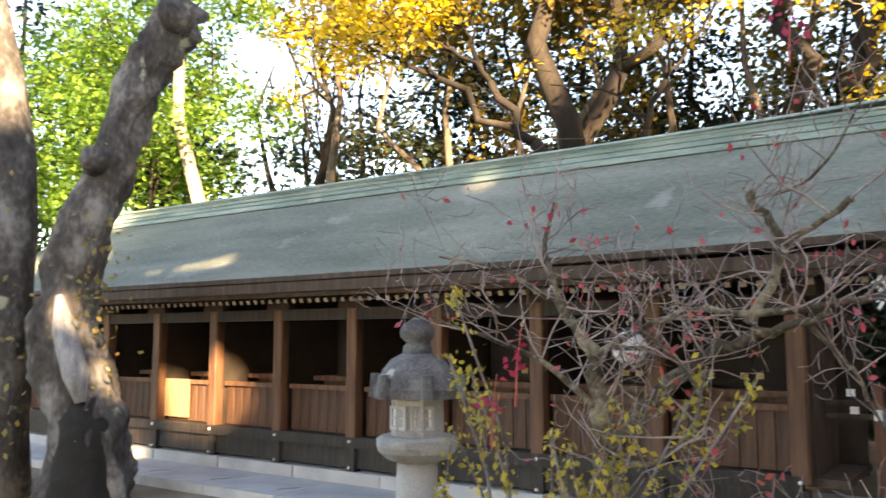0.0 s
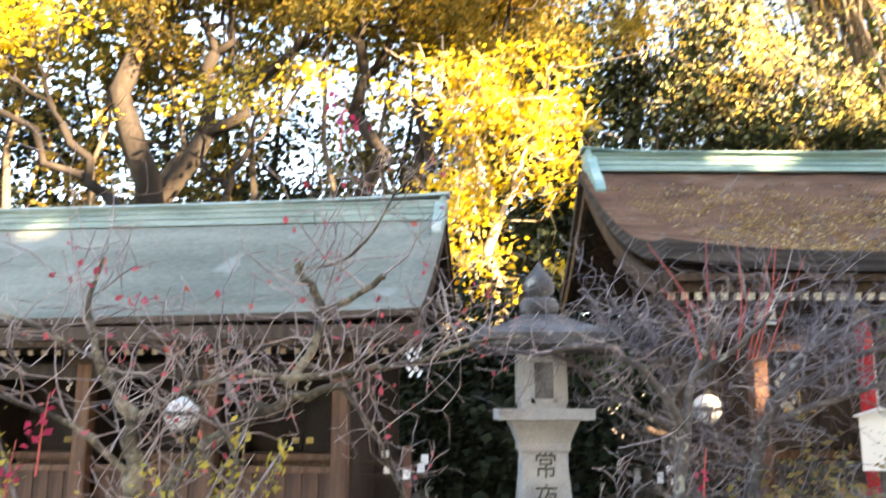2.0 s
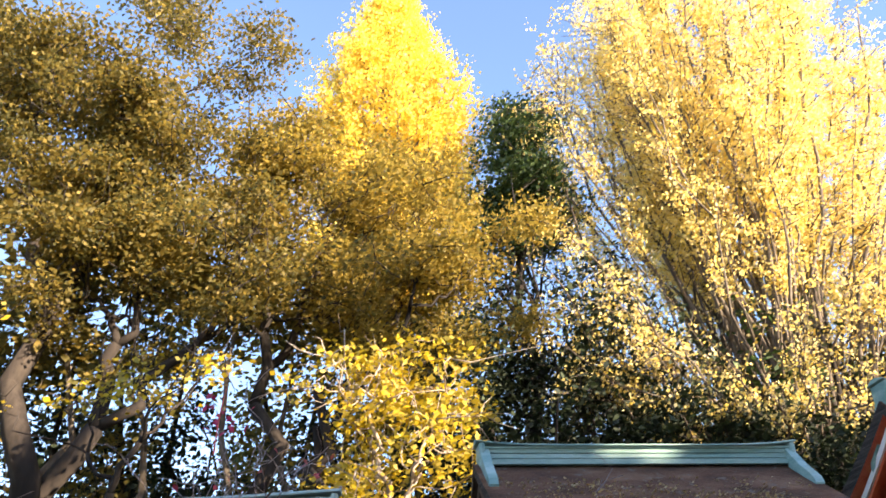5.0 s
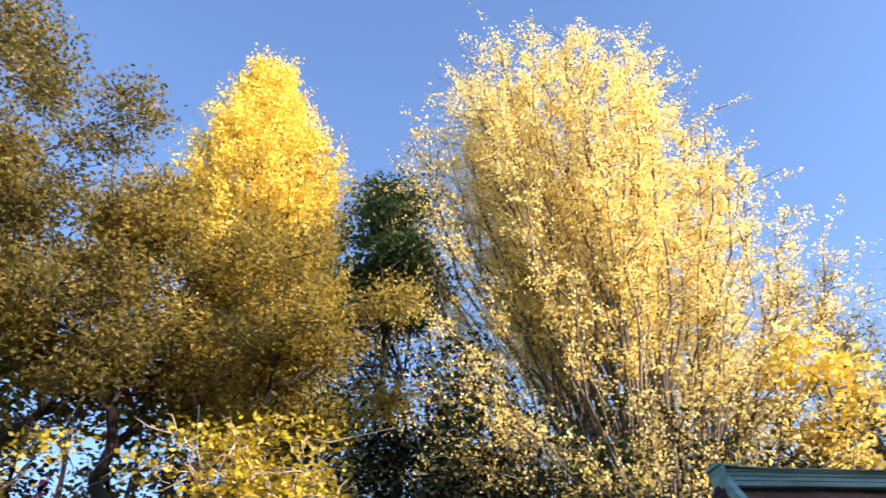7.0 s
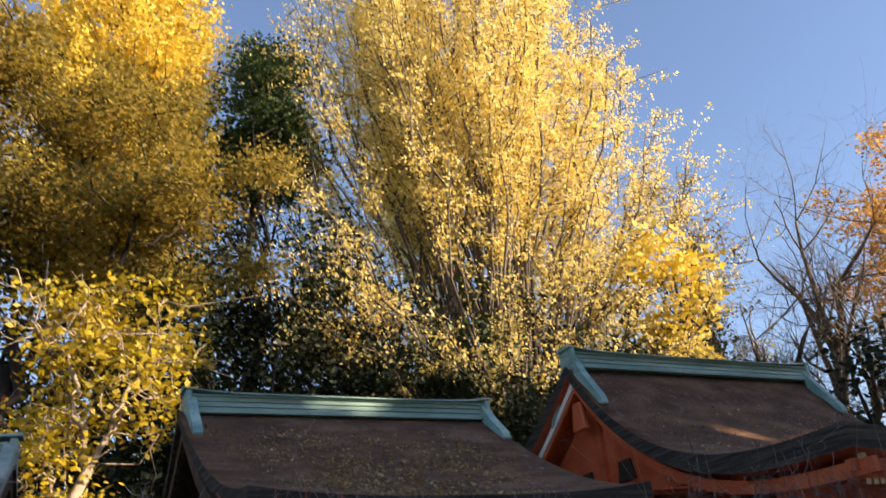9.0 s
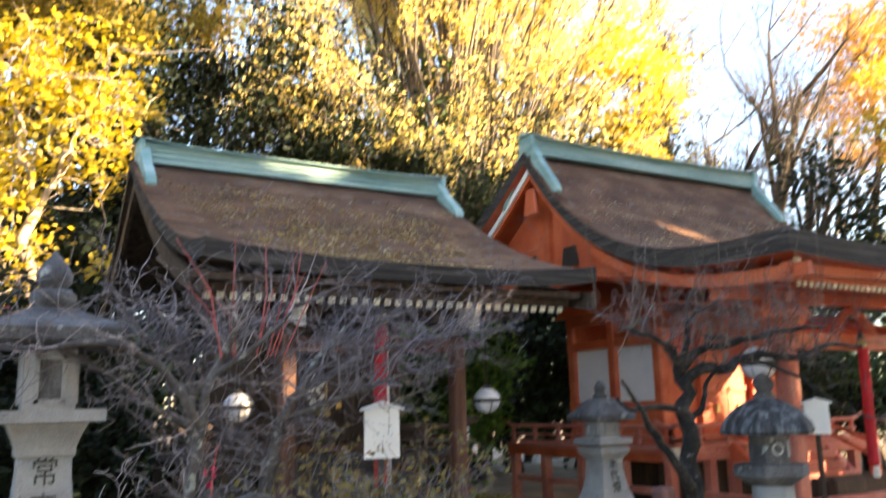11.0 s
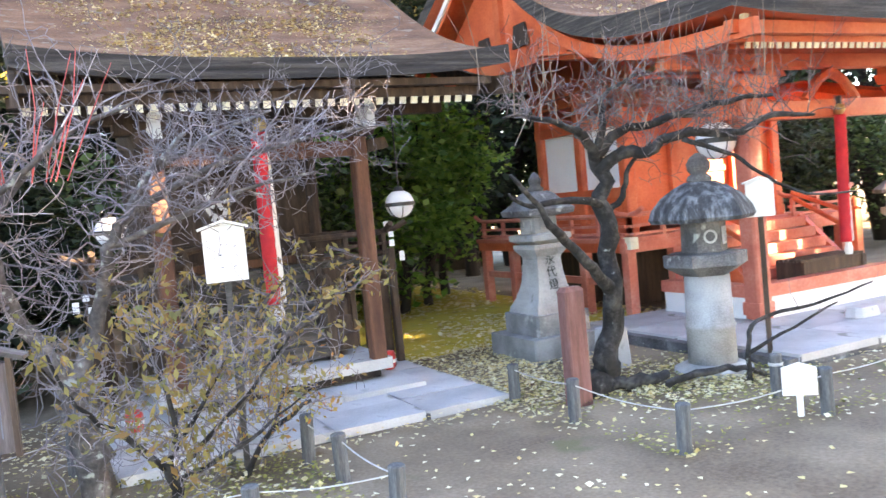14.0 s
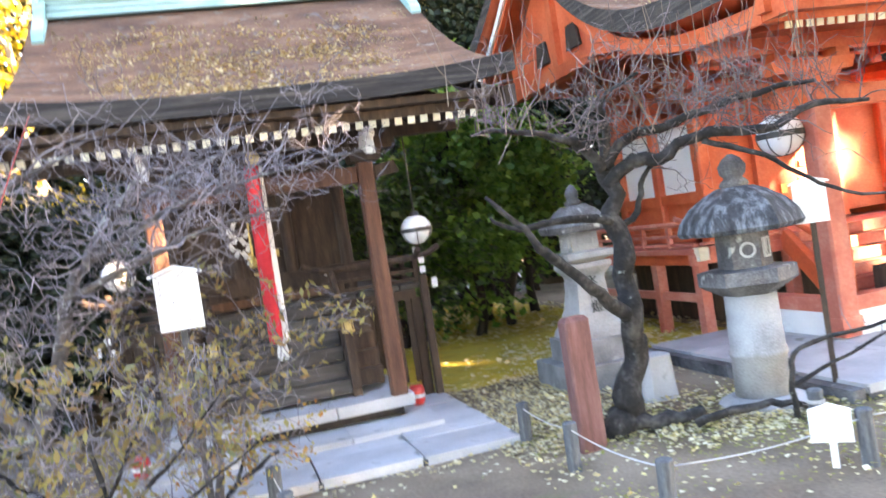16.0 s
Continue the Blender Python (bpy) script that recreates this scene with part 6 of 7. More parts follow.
# leafy sprays that spread across the porch
limb_tree("shrub", (2.95, 5.35, 0), [
    [(2.85, 5.3, -0.03, 0.03), (2.9, 5.3, 0.5, 0.024), (3.0, 5.3, 0.85, 0.016), (3.25, 5.25, 1.10, 0.008)],
    [(2.86, 5.3, 0.3, 0.02), (2.55, 5.25, 0.75, 0.014), (2.3, 5.2, 1.05, 0.008)],
    [(2.9, 5.3, 0.55, 0.018), (3.3, 5.3, 0.75, 0.012), (3.75, 5.3, 1.0, 0.006)],
], "plum_bark", "thin shrub with pointed olive and yellow leaves", "twig", 33,
    dict(length=0.45, radius=0.005, depth=2, kids=3, up=0.08, kink=0.45, rise=0.6), "shrub", 900, 0.024, 0.2, 0.07, "shrub")

# the small rust-tipped shrub beside the fence
limb_tree("shrub", (2.75, 4.88, 0), [
    [(2.75, 4.88, -0.04, 0.020), (2.97, 4.93, 0.21, 0.017), (3.23, 4.93, 0.35, 0.011)],
    [(2.97, 4.93, 0.21, 0.013), (3.07, 4.93, 0.44, 0.008)],
], "plum_black", "small leaning shrub with rust-tipped yellow leaves", "twig", 35,
    dict(length=0.26, radius=0.004, depth=2, kids=3, up=0.10, kink=0.5, rise=0.6), "rust", 420, 0.022, 0.3, 0.05, "shrub")

# the mossy plum before the long shrine
limb_tree("plum_tree", (-1.05, 3.85, 0), [
    [(-1.12, 3.86, -0.05, 0.10), (-1.16, 3.84, 0.4, 0.09), (-1.18, 3.82, 0.9, 0.08), (-1.2, 3.81, 1.25, 0.07), (-1.24, 3.8, 1.46, 0.055), (-1.38, 3.8, 1.7, 0.04), (-1.46, 3.8, 1.95, 0.022), (-1.4, 3.78, 2.2, 0.01)],
    [(-1.18, 3.82, 1.0, 0.06), (-1.0, 3.86, 1.2, 0.055), (-0.84, 3.9, 1.38, 0.06), (-0.62, 3.92, 1.50, 0.05), (-0.4, 3.94, 1.58, 0.036), (-0.2, 3.95, 1.64, 0.022)],
    [(-1.22, 3.8, 1.45, 0.03), (-1.0, 3.85, 1.58, 0.026), (-0.78, 3.9, 1.66, 0.026), (-0.5, 3.93, 1.64, 0.028), (-0.2, 3.97, 1.68, 0.028), (0.05, 4.0, 1.72, 0.022), (0.35, 4.05, 1.82, 0.016), (0.6, 4.1, 1.86, 0.008)],
    [(-0.55, 3.93, 1.60, 0.036), (-0.42, 3.96, 1.82, 0.034), (-0.40, 3.97, 2.0, 0.032), (-0.52, 3.96, 2.16, 0.034), (-0.50, 3.96, 2.2, 0.028)],
    [(-0.50, 3.96, 2.17, 0.015), (-0.3, 3.97, 2.22, 0.013), (-0.16, 3.98, 2.36, 0.011), (-0.06, 3.99, 2.55, 0.008), (0.1, 4.0, 2.75, 0.004)],
    [(-0.40, 3.97, 1.95, 0.028), (-0.22, 3.98, 2.05, 0.026), (-0.10, 3.98, 2.14, 0.03)],
    [(-1.2, 3.8, 1.2, 0.03), (-1.45, 3.72, 1.42, 0.022), (-1.75, 3.66, 1.55, 0.015), (-2.05, 3.6, 1.66, 0.008)],
    [(-1.18, 3.82, 0.95, 0.03), (-0.9, 3.75, 1.0, 0.026), (-0.72, 3.72, 1.22, 0.02), (-0.8, 3.7, 1.42, 0.014), (-1.0, 3.7, 1.6, 0.008)],
    [(-0.3, 3.95, 1.6, 0.018), (-0.12, 3.95, 1.38, 0.013), (-0.02, 3.95, 1.15, 0.01), (0.2, 3.95, 0.85, 0.006)],
    [(-1.35, 3.8, 1.68, 0.02), (-1.7, 3.75, 1.88, 0.014), (-2.0, 3.7, 1.95, 0.008)],
    [(-0.9, 3.7, 0.5, 0.035), (-0.6, 3.75, 0.62, 0.03), (-0.2, 3.8, 0.6, 0.022), (0.1, 3.85, 0.5, 0.012)],
], "mossy", "gnarled mossy plum tree with a few red leaves", "twig_tan", 41,
    dict(length=0.52, radius=0.0065, depth=2, kids=2, up=0.14, kink=0.6, rise=0.8), "red", 240, 0.026, 0.15, 0.075, thin=0.6)


def hanging_vine():
    """The yellow-leaved sprays that hang in front of the long shrine."""
    r = np.random.default_rng(44)
    t = thing("yellow_leaved_shrub", pose(-1.65, 3.6, 0), "arching shrub with small yellow leaves before the long shrine", "shrub")
    g, cs = Geo(), []
    for k in range(15):
        a = r.uniform(-0.35, 1.25)
        top = r.uniform(0.75, 1.55)
        if k == 0:
            a, top = -0.16, 1.74
        pts = [Vector((0.2 + 0.3 * a, r.uniform(-.1, .1), 0.0)), Vector((a * 0.6 + 0.1, r.uniform(-.12, .12), top * 0.6)), Vector((a, r.uniform(-.15, .15), top)), Vector((a + r.uniform(-.1, .25), r.uniform(-.2, .2), top - r.uniform(0.2, 0.6)))]
        if k == 0:
            pts[3] = Vector((-0.2, 0, 1.72))
        g.tube(pts, [0.010, 0.008, 0.006, 0.003], 5)
        for i in range(3):
            for s in np.linspace(0.25 if i == 0 else 0, 1, 34):
                cs.append(pts[i].lerp(pts[i + 1], s) + Vector(r.normal(size=3)) * 0.022)
    tagged(part("stem_tangle", g, M["twig"], t), kind="stuff")
    leaf_part("foliage", leaves(cs, 0.022, r, 0, 1.8, 0.9), L["vine"], t)


hanging_vine()


def pink_sprig(p, n, s, label):
    r = np.random.default_rng(int(abs(p[0]) * 100))
    t = thing("leaf_sprig", pose(*p), label, "leaves")
    part("stem", Geo().tube([(0, 0, -0.2), (0.01, 0, 0), (0.03, 0, 0.15)], [0.005, 0.004, 0.002], 5), M["twig_red"], t)
    leaf_part("foliage", leaves(r.normal(size=(n, 3)) * s, 0.032, r, 0, 1.5), L["pink"], t)


pink_sprig((-1.52, 3.55, 1.42), 14, 0.04, "bright crimson sprig of leaves")
pink_sprig((-1.62, 3.5, 1.22), 8, 0.04, "small crimson sprig of leaves")
pink_sprig((-0.32, 3.9, 2.95), 22, 0.06, "hanging cluster of crimson leaves")
pink_sprig((1.55, 4.4, 1.15), 5, 0.022, "red leaf cluster on a plum twig")


# ---- the scarred old trunks ----
def old_trunk():
    r = np.random.default_rng(51)
    t = thing("old_tree", pose(-6.85, 5.5, 0), "scarred leaning old tree trunk with a sawn top", "tree")
    g = Geo()
    knots = [(0.05, 0, -0.1, 0.46), (0.06, 0, 0.25, 0.38), (0.0, 0, 0.75, 0.34), (-0.15, 0, 1.15, 0.33), (-0.25, -0.1, 1.6, 0.31), (-0.20, -0.1, 2.1, 0.27), (0.0, -0.05, 2.7, 0.25), (0.12, 0.1, 3.3, 0.22), (0.24, 0.2, 3.9, 0.19), (0.38, 0.35, 4.5, 0.20), (0.50, 0.5, 4.95, 0.21), (0.56, 0.55, 5.05, 0.16)]
    pts, rad = [], []
    for k0, k1 in zip(knots, knots[1:]):
        for s in (0, 0.125, 0.25, 0.375, 0.5, 0.625, 0.75, 0.875):
            pts.append(tuple(p + (q - p) * s for p, q in zip(k0[:3], k1[:3])))
            rad.append(k0[3] + (k1[3] - k0[3]) * s)
    g.tube(pts, rad, 48, 0.02, r)
    g.v = [tuple(Vector(q) + Vector((q[0], q[1] + 0.1, 0)) * (0.35 * noise.noise((q[0] * 4, q[1] * 4, q[2] * 2.2)) + 0.16 * noise.noise((q[0] * 13, q[1] * 13, q[2] * 4))))  for q in g.v]
    part("trunk", g, M["old_bark"], t, smooth=True)
    part("burl", Geo().tube([(0.12, -0.10, 3.22), (0.24, -0.24, 3.25), (0.30, -0.30, 3.27)], [0.13, 0.13, 0.11], 12), M["old_bark"], t, smooth=True)
    part("charred_hollow", Geo().tube([(0.16, -0.15, -0.1), (0.15, -0.14, 0.2), (0.13, -0.13, 0.5), (0.11, -0.12, 0.75), (0.09, -0.06, 1.0)], [0.37, 0.285, 0.255, 0.235, 0.12], 20, 0.09, r), M["charred"], t, smooth=True)
    part("deadwood", Geo().tube([(-0.02, -0.34, 1.95), (0.04, -0.31, 1.6), (0.16, -0.26, 1.2), (0.22, -0.24, 0.95)], [0.04, 0.11, 0.12, 0.05], 10), M["deadwood"], t, smooth=True)
    part("sawn_stub", Geo().tube([(0.5, 0.45, 4.75), (0.72, 0.3, 4.85)], [0.2, 0.19], 12), M["old_bark"], t, smooth=True)
    t2 = thing("old_tree", pose(-7.85, 5.2, 0), "thick pale old tree trunk beside the leaning one", "tree")
    g = Geo()
    g.tube([(0, 0, -0.1), (0.02, 0, 0.6), (0.0, 0, 1.5), (0.02, 0, 2.6), (-0.05, 0, 3.4), (-0.2, 0, 4.2), (-0.5, 0, 5.2)], [0.42, 0.34, 0.31, 0.31, 0.30, 0.26, 0.2], 18, 0.05, r)
    part("trunk", g, M["old_bark"], t2, smooth=True)
    cs = r.normal(size=(200, 3)) * np.array([0.35, 0.25, 0.7]) + np.array([0.25, -0.4, 1.6])
    leaf_part("ivy", leaves(cs, 0.045, r), L["shrub"], t2)
    cs = r.normal(size=(90, 3)) * np.array([0.14, 0.12, 0.5]) + np.array([0.38, -0.2, 1.9])
    leaf_part("ivy", leaves(cs, 0.045, r), L["shrub"], t)


old_trunk()


# ---- woods ----
R = np.random.default_rng(77)
# the great pale ginkgo with many upright stems
def many_stemmed_ginkgo():
    r = np.random.default_rng(61)
    base = (10.4, 17.0, 0)
    t = thing("ginkgo_tree", pose(*base), "tall pale yellow ginkgo with many upright stems, half bare", "tree", "woods behind the shrines")
    g = Geo()
    cs = []
    g.tube([(0, 0, -0.2), (0, 0, 2.5), (0.1, 0, 5.0)], [0.8, 0.65, 0.5], 10, 0.05, r)
    for k in range(190):
        a = r.uniform(0, 2 * math.pi)
        sp = math.sqrt(r.uniform(0, 1))
        # outline: broad at the middle, peaked left of its axis
        ex, ey = sp * 6.25 * math.cos(a) + 0.5, sp * 4.2 * math.sin(a)
        ex *= 1.25 if ex > 0 else 1.0
        hz = 22.45 - 0.17 * (ex - 0.1) ** 2 - 0.20 * ey ** 2 + r.uniform(-2.6, 0.6) - (0.9 if abs(ex - 1.0) < 0.4 else 0)
        if sp > 0.75 and r.uniform() < 0.5:
            hz = r.uniform(6, 13)
            ex *= 1.1
        z0 = r.uniform(2.5, 7)
        k0 = 0.12 + 0.3 * max(0, (z0 - 3)) / 10
        mid = Vector((ex * 0.5, ey * 0.5, z0 + (hz - z0) * 0.42))
        pts = [Vector((ex * k0 * 0.4, ey * k0 * 0.4, z0 * 0.55)), mid, Vector((ex * 0.85, ey * 0.85, z0 + (hz - z0) * 0.75)), Vector((ex, ey, hz))]
        r0 = r.uniform(0.03, 0.075)
        cr = []
        for i in range(3):
            cr += crooked(pts[i], pts[i + 1], r, 3, 0.05)[:-1]
        cr.append(pts[3])
        g.tube(cr, [r0 * (1 - 0.085 * i) for i in range(len(cr))], 5)
        dens = 0.5 + 0.75 * min(1, max(0, (hz - 12) / 8)) * (1.1 if ex > -1.5 else 0.6)
        for i in range(1, 3):
            ln = (pts[i + 1] - pts[i]).length
            for s in range(int(ln * 5)):
                p = pts[i].lerp(pts[i + 1], r.uniform())
                out = Vector((p.x, p.y, 0)).normalized() * 0.35
                e = p + Vector((out.x + r.normal() * 0.5, out.y + r.normal() * 0.5, r.uniform(-0.05, 0.8)))
                if s % 2 == 0:
                    g.tube([p, e], [0.016, 0.006], 3)
                m = int(38 * dens * r.uniform(0.1, 1.0) ** 1.8 * 2.1)
                if m:
                    q = r.uniform(0, 1, (m, 1)) * np.array(e - p)[None] + np.array(p)[None] + r.normal(size=(m, 3)) * 0.095
                    cs.append(q)
    # low side boughs
    for k in range(46):
        a = r.uniform(0, 2 * math.pi)
        z0 = r.uniform(3.0, 7.5)
        reach = r.uniform(3.0, 6.6)
        e = Vector((reach * math.cos(a), 0.75 * reach * math.sin(a), z0 + reach * r.uniform(0.25, 0.9)))
        ln = crooked((0.1, 0, z0), e, r, 6, 0.05)
        g.tube(ln, [0.05, 0.042, 0.036, 0.03, 0.022, 0.016, 0.008], 5)
        for i in range(2, 6):
            for s in range(7):
                p = ln[i].lerp(ln[i + 1], r.uniform())
                e2 = p + Vector((r.normal() * 0.5, r.normal() * 0.5, r.normal() * 0.45))
                g.tube([p, e2], [0.012, 0.004], 3)
                m = int(r.uniform(4, 30))
                cs.append(r.uniform(0, 1, (m, 1)) * np.array(e2 - p)[None] + np.array(p)[None] + r.normal(size=(m, 3)) * 0.12)
    part("trunk", g, M["trunk_mid"], t, smooth=True)
    leaf_part("crown", leaves(np.concatenate(cs), 0.066, r, 0.1, 1.25), L["ginkgo_pale"], t)


many_stemmed_ginkgo()


def upswept_ginkgo():
    """A pointed crown of boughs that sweep up and out, thick with leaves at their ends."""
    r = np.random.default_rng(67)
    t = thing("ginkgo_tree", pose(1.5, 19.5, 0), "bright golden ginkgo with a pointed crown", "tree", "woods behind the shrines")
    g, cs = Geo(), []
    line = crooked((0, 0, -0.15), (-0.1, 0, 22.3), r, 12, 0.008)
    g.tube(line, [0.36 * (1 - 0.075 * i) for i in range(13)], 9, 0.05, r)
    for k in range(330):
        down = 12.5 * r.uniform() ** 1.15
        reach = min(0.25 + 0.60 * down, 3.0) * r.uniform(0.55, 1.0)
        a = r.uniform(0, 2 * math.pi)
        zt = 22.7 - down
        tip = Vector((reach * math.cos(a), 0.9 * reach * math.sin(a), zt))
        root = Vector((-0.1, 0, max(3.0, zt - 0.75 * reach - 0.2)))
        ln = crooked(root, tip, r, 5, 0.05)
        g.tube(ln, [0.045, 0.038, 0.03, 0.022, 0.014, 0.006], 4)
        for i in range(2, 5):
            for q in range(5):
                p = ln[i].lerp(ln[i + 1], r.uniform())
                d = (tip - root).normalized() * r.uniform(0.2, 0.75) + Vector((r.normal() * 0.24, r.normal() * 0.24, r.uniform(0.0, 0.45)))
                m = int(r.uniform(11, 37))
                cs.append(r.uniform(0, 1, (m, 1)) * np.array(d)[None] + np.array(p)[None] + r.normal(size=(m, 3)) * 0.10)
    part("trunk", g, M["trunk_mid"], t, smooth=True)
    leaf_part("crown", leaves(np.concatenate(cs), 0.08, r, 0.2, 1.25), L["ginkgo"], t)


upswept_ginkgo()
cl = crown_clumps((5.0, 18.0, 14.0), (1.25, 1.4, 3.2), 40, R, 0.5, 0.85, 0.4)
tree("evergreen_tree", (5.0, 18.1, 0), (5.0, 18.0, 16.3), 0.28, cl, "green", R, "rounded dark green evergreen between the ginkgos", 420, 0.12, fork=0.4, fine=2.0)
# broad olive-gold tree behind the long shrine
cl = crown_clumps((-5.0, 13.4, 12.4), (4.5, 3.0, 4.0), 125, R, 0.4, 0.85, 0.25) + crown_clumps((-2.2, 13.2, 8.8), (4.6, 2.4, 2.4), 62, R, 0.35, 0.75, 0.25)
tree("broadleaf_tree", (-4.3, 13.0, 0), (-4.5, 13.1, 11), 0.42, cl, "olive", R, "spreading tree with olive and gold leaves and dark limbs", 310, 0.13, limb_wild=0.09, fork=0.36, fine=4.6, pad=0.5, flat=0.5, forks=True)
cl = crown_clumps((1.2, 14.2, 9.6), (3.4, 2.2, 3.2), 92, R, 0.35, 0.75, 0.25) + crown_clumps((-1.4, 13.7, 11.6), (1.5, 1.2, 1.5), 30, R, 0.35, 0.7, 0.2)
tree("broadleaf_tree", (-2.4, 13.4, 0), (-0.2, 14.0, 9.5), 0.34, cl, "olive_gold", R, "olive-gold tree with forking dark limbs", 265, 0.13, limb_wild=0.09, fork=0.30, fine=4.6, pad=0.5, flat=0.5, forks=True)
# yellow maple low between the shrines
cl = crown_clumps((0.9, 11.6, 5.0), (1.5, 1.1, 3.1), 48, R, 0.3, 0.6, 0.3)
tree("maple_tree", (0.95, 11.9, 0), (1.1, 11.6, 7.6), 0.16, cl, "yellow", R, "slender bright yellow maple between two shrines", 230, 0.10, "trunk_pale", fork=0.3, fine=2.0, pad=0.5, forks=True)
cl = crown_clumps((-2.6, 11.5, 6.0), (3.2, 0.9, 0.9), 9, R, 0.3, 0.55, 0.3) + crown_clumps((-6.6, 11.0, 6.9), (2.6, 1.0, 1.2), 26, R, 0.4, 0.8, 0.3)
tree("maple_tree", (-3.0, 12.4, 0), (-3.4, 12.0, 6.0), 0.2, cl, "yellow", R, "yellow maple spreading low over the long shrine", 130, 0.11, limb_wild=0.08, fork=0.5, fine=2.6, pad=0.45, forks=True)
# sunlit greenery beyond the old trunks
cl = crown_clumps((-12.8, 11.2, 6.2), (3.0, 2.0, 3.2), 56, R, 0.6, 1.1, 0.3)
tree("broadleaf_tree", (-12.6, 11.5, 0), (-12.4, 11.3, 5.5), 0.2, cl, "bright", R, "sunny bright green broadleaf tree", 240, 0.12, fine=2.8, flat=0.6, pad=0.5)
cl = crown_clumps((-13.5, 9.0, 3.6), (2.2, 2.0, 2.6), 30, R, 0.6, 1.0, 0.3)
tree("broadleaf_tree", (-13.6, 9.2, 0), (-13.5, 9.0, 4.0), 0.16, cl, "bright", R, "young bright green tree behind the old trunks", 240, 0.12, fine=2.8, flat=0.6, pad=0.5)
for x, y, h, r0, lean in ((-10.95, 10.5, 10, 0.22, 0.1), (-8.9, 14.5, 9, 0.14, 0.2), (-7.6, 15.2, 9, 0.16, -0.3), (-6.4, 14.5, 8, 0.14, 0.4), (-5.2, 13.8, 9, 0.16, 0.5), (-3.6, 14.6, 9, 0.15, -0.3), (-2.0, 14.2, 9, 0.14, 0.3), (-0.6, 15.0, 9, 0.14, -0.2), (-9.8, 13.2, 9, 0.17, 0.2)):
    cl = crown_clumps((x + lean, y, h), (2.0, 1.6, 1.3), 14, R, 0.5, 0.9, 0.3)
    tree("cypress_tree", (x, y, 0), (x + lean, y, h), r0, cl, "olive", R, "slim forest tree with a bare trunk", 150, 0.13, "trunk_pale" if r0 > 0.2 else "trunk_mid", fork=0.8)
cl = crown_clumps((-10.2, 13.6, 8.2), (2.2, 1.4, 1.8), 26, R, 0.4, 0.8, 0.3)
tree("maple_tree", (-9.8, 13.9, 0), (-10.1, 13.6, 8.4), 0.18, cl, "yellow", R, "thin yellow maple beyond the old trunks", 150, 0.12, fork=0.4, fine=2.0, pad=0.45)
# right-hand woods
cl = crown_clumps((14.9, 14.8, 9.0), (1.35, 1.3, 2.6), 30, R, 0.35, 0.7, 0.3)
tree("ginkgo_tree", (15.0, 15.0, 0), (15.0, 14.8, 10), 0.2, cl, "ginkgo", R, "smaller golden ginkgo at the edge of the woods", 240, 0.13)
cl = crown_clumps((17.3, 16.2, 11.0), (1.5, 1.2, 3.6), 50, R, 0.25, 0.5, 0.2)
tree("ginkgo_tree", (17.0, 16.3, 0), (17.2, 16.2, 13), 0.2, cl, "olive_gold", R, "slim half-bare ginkgo beside the great one", 240, 0.08, "trunk_mid", fork=0.45, forks=True, fine=1.4)
cl = crown_clumps((22.5, 12.5, 10.5), (3.2, 2.6, 3.6), 44, R, 0.6, 1.1, 0.3)
tree("broadleaf_tree", (22.0, 13.0, 0), (22.3, 12.6, 11), 0.24, cl, "orange", R, "pale orange autumn tree at the far side", 150, 0.14, fine=3.0, pad=0.5)
cl = crown_clumps((17.5, 9.0, 6.5), (2.2, 1.8, 2.4), 26, R, 0.5, 1.0, 0.3)
tree("broadleaf_tree", (17.6, 9.2, 0), (17.5, 9.0, 7.0), 0.16, cl, "yellow", R, "thin yellow autumn tree beyond the vermilion shrine", 150, 0.12, fine=3.0, pad=0.5)


def bare_tree(base, h, label, seed):
    r = np.random.default_rng(seed)
    t = thing("bare_tree", pose(*base), label, "tree", "woods behind the shrines")
    g = Geo()
    line = crooked((0, 0, -0.1), (0.3, 0, h * 0.55), r, 5, 0.03)
    g.tube(line, [0.2, 0.17, 0.15, 0.13, 0.11, 0.09], 7)
    part("trunk", g, M["trunk_mid"], t, smooth=True)
    g = Geo()
    for k in range(14):
        twigs(g, line[2 + k % 4], (r.normal() * 0.5, r.normal() * 0.5, 1.0), h * 0.27, 0.10, 3, r, 0.35, 0.22, 5, 4, 4)
    tagged(part("branch_tangle", g, M["trunk_mid"], t, smooth=True), kind="stuff")


bare_tree((18.9, 14.0, 0), 14.0, "leafless tree with a fine grey crown", 71)
bare_tree((13.6, 11.8, 0), 8.5, "leafless dark tree behind the vermilion shrine", 72)

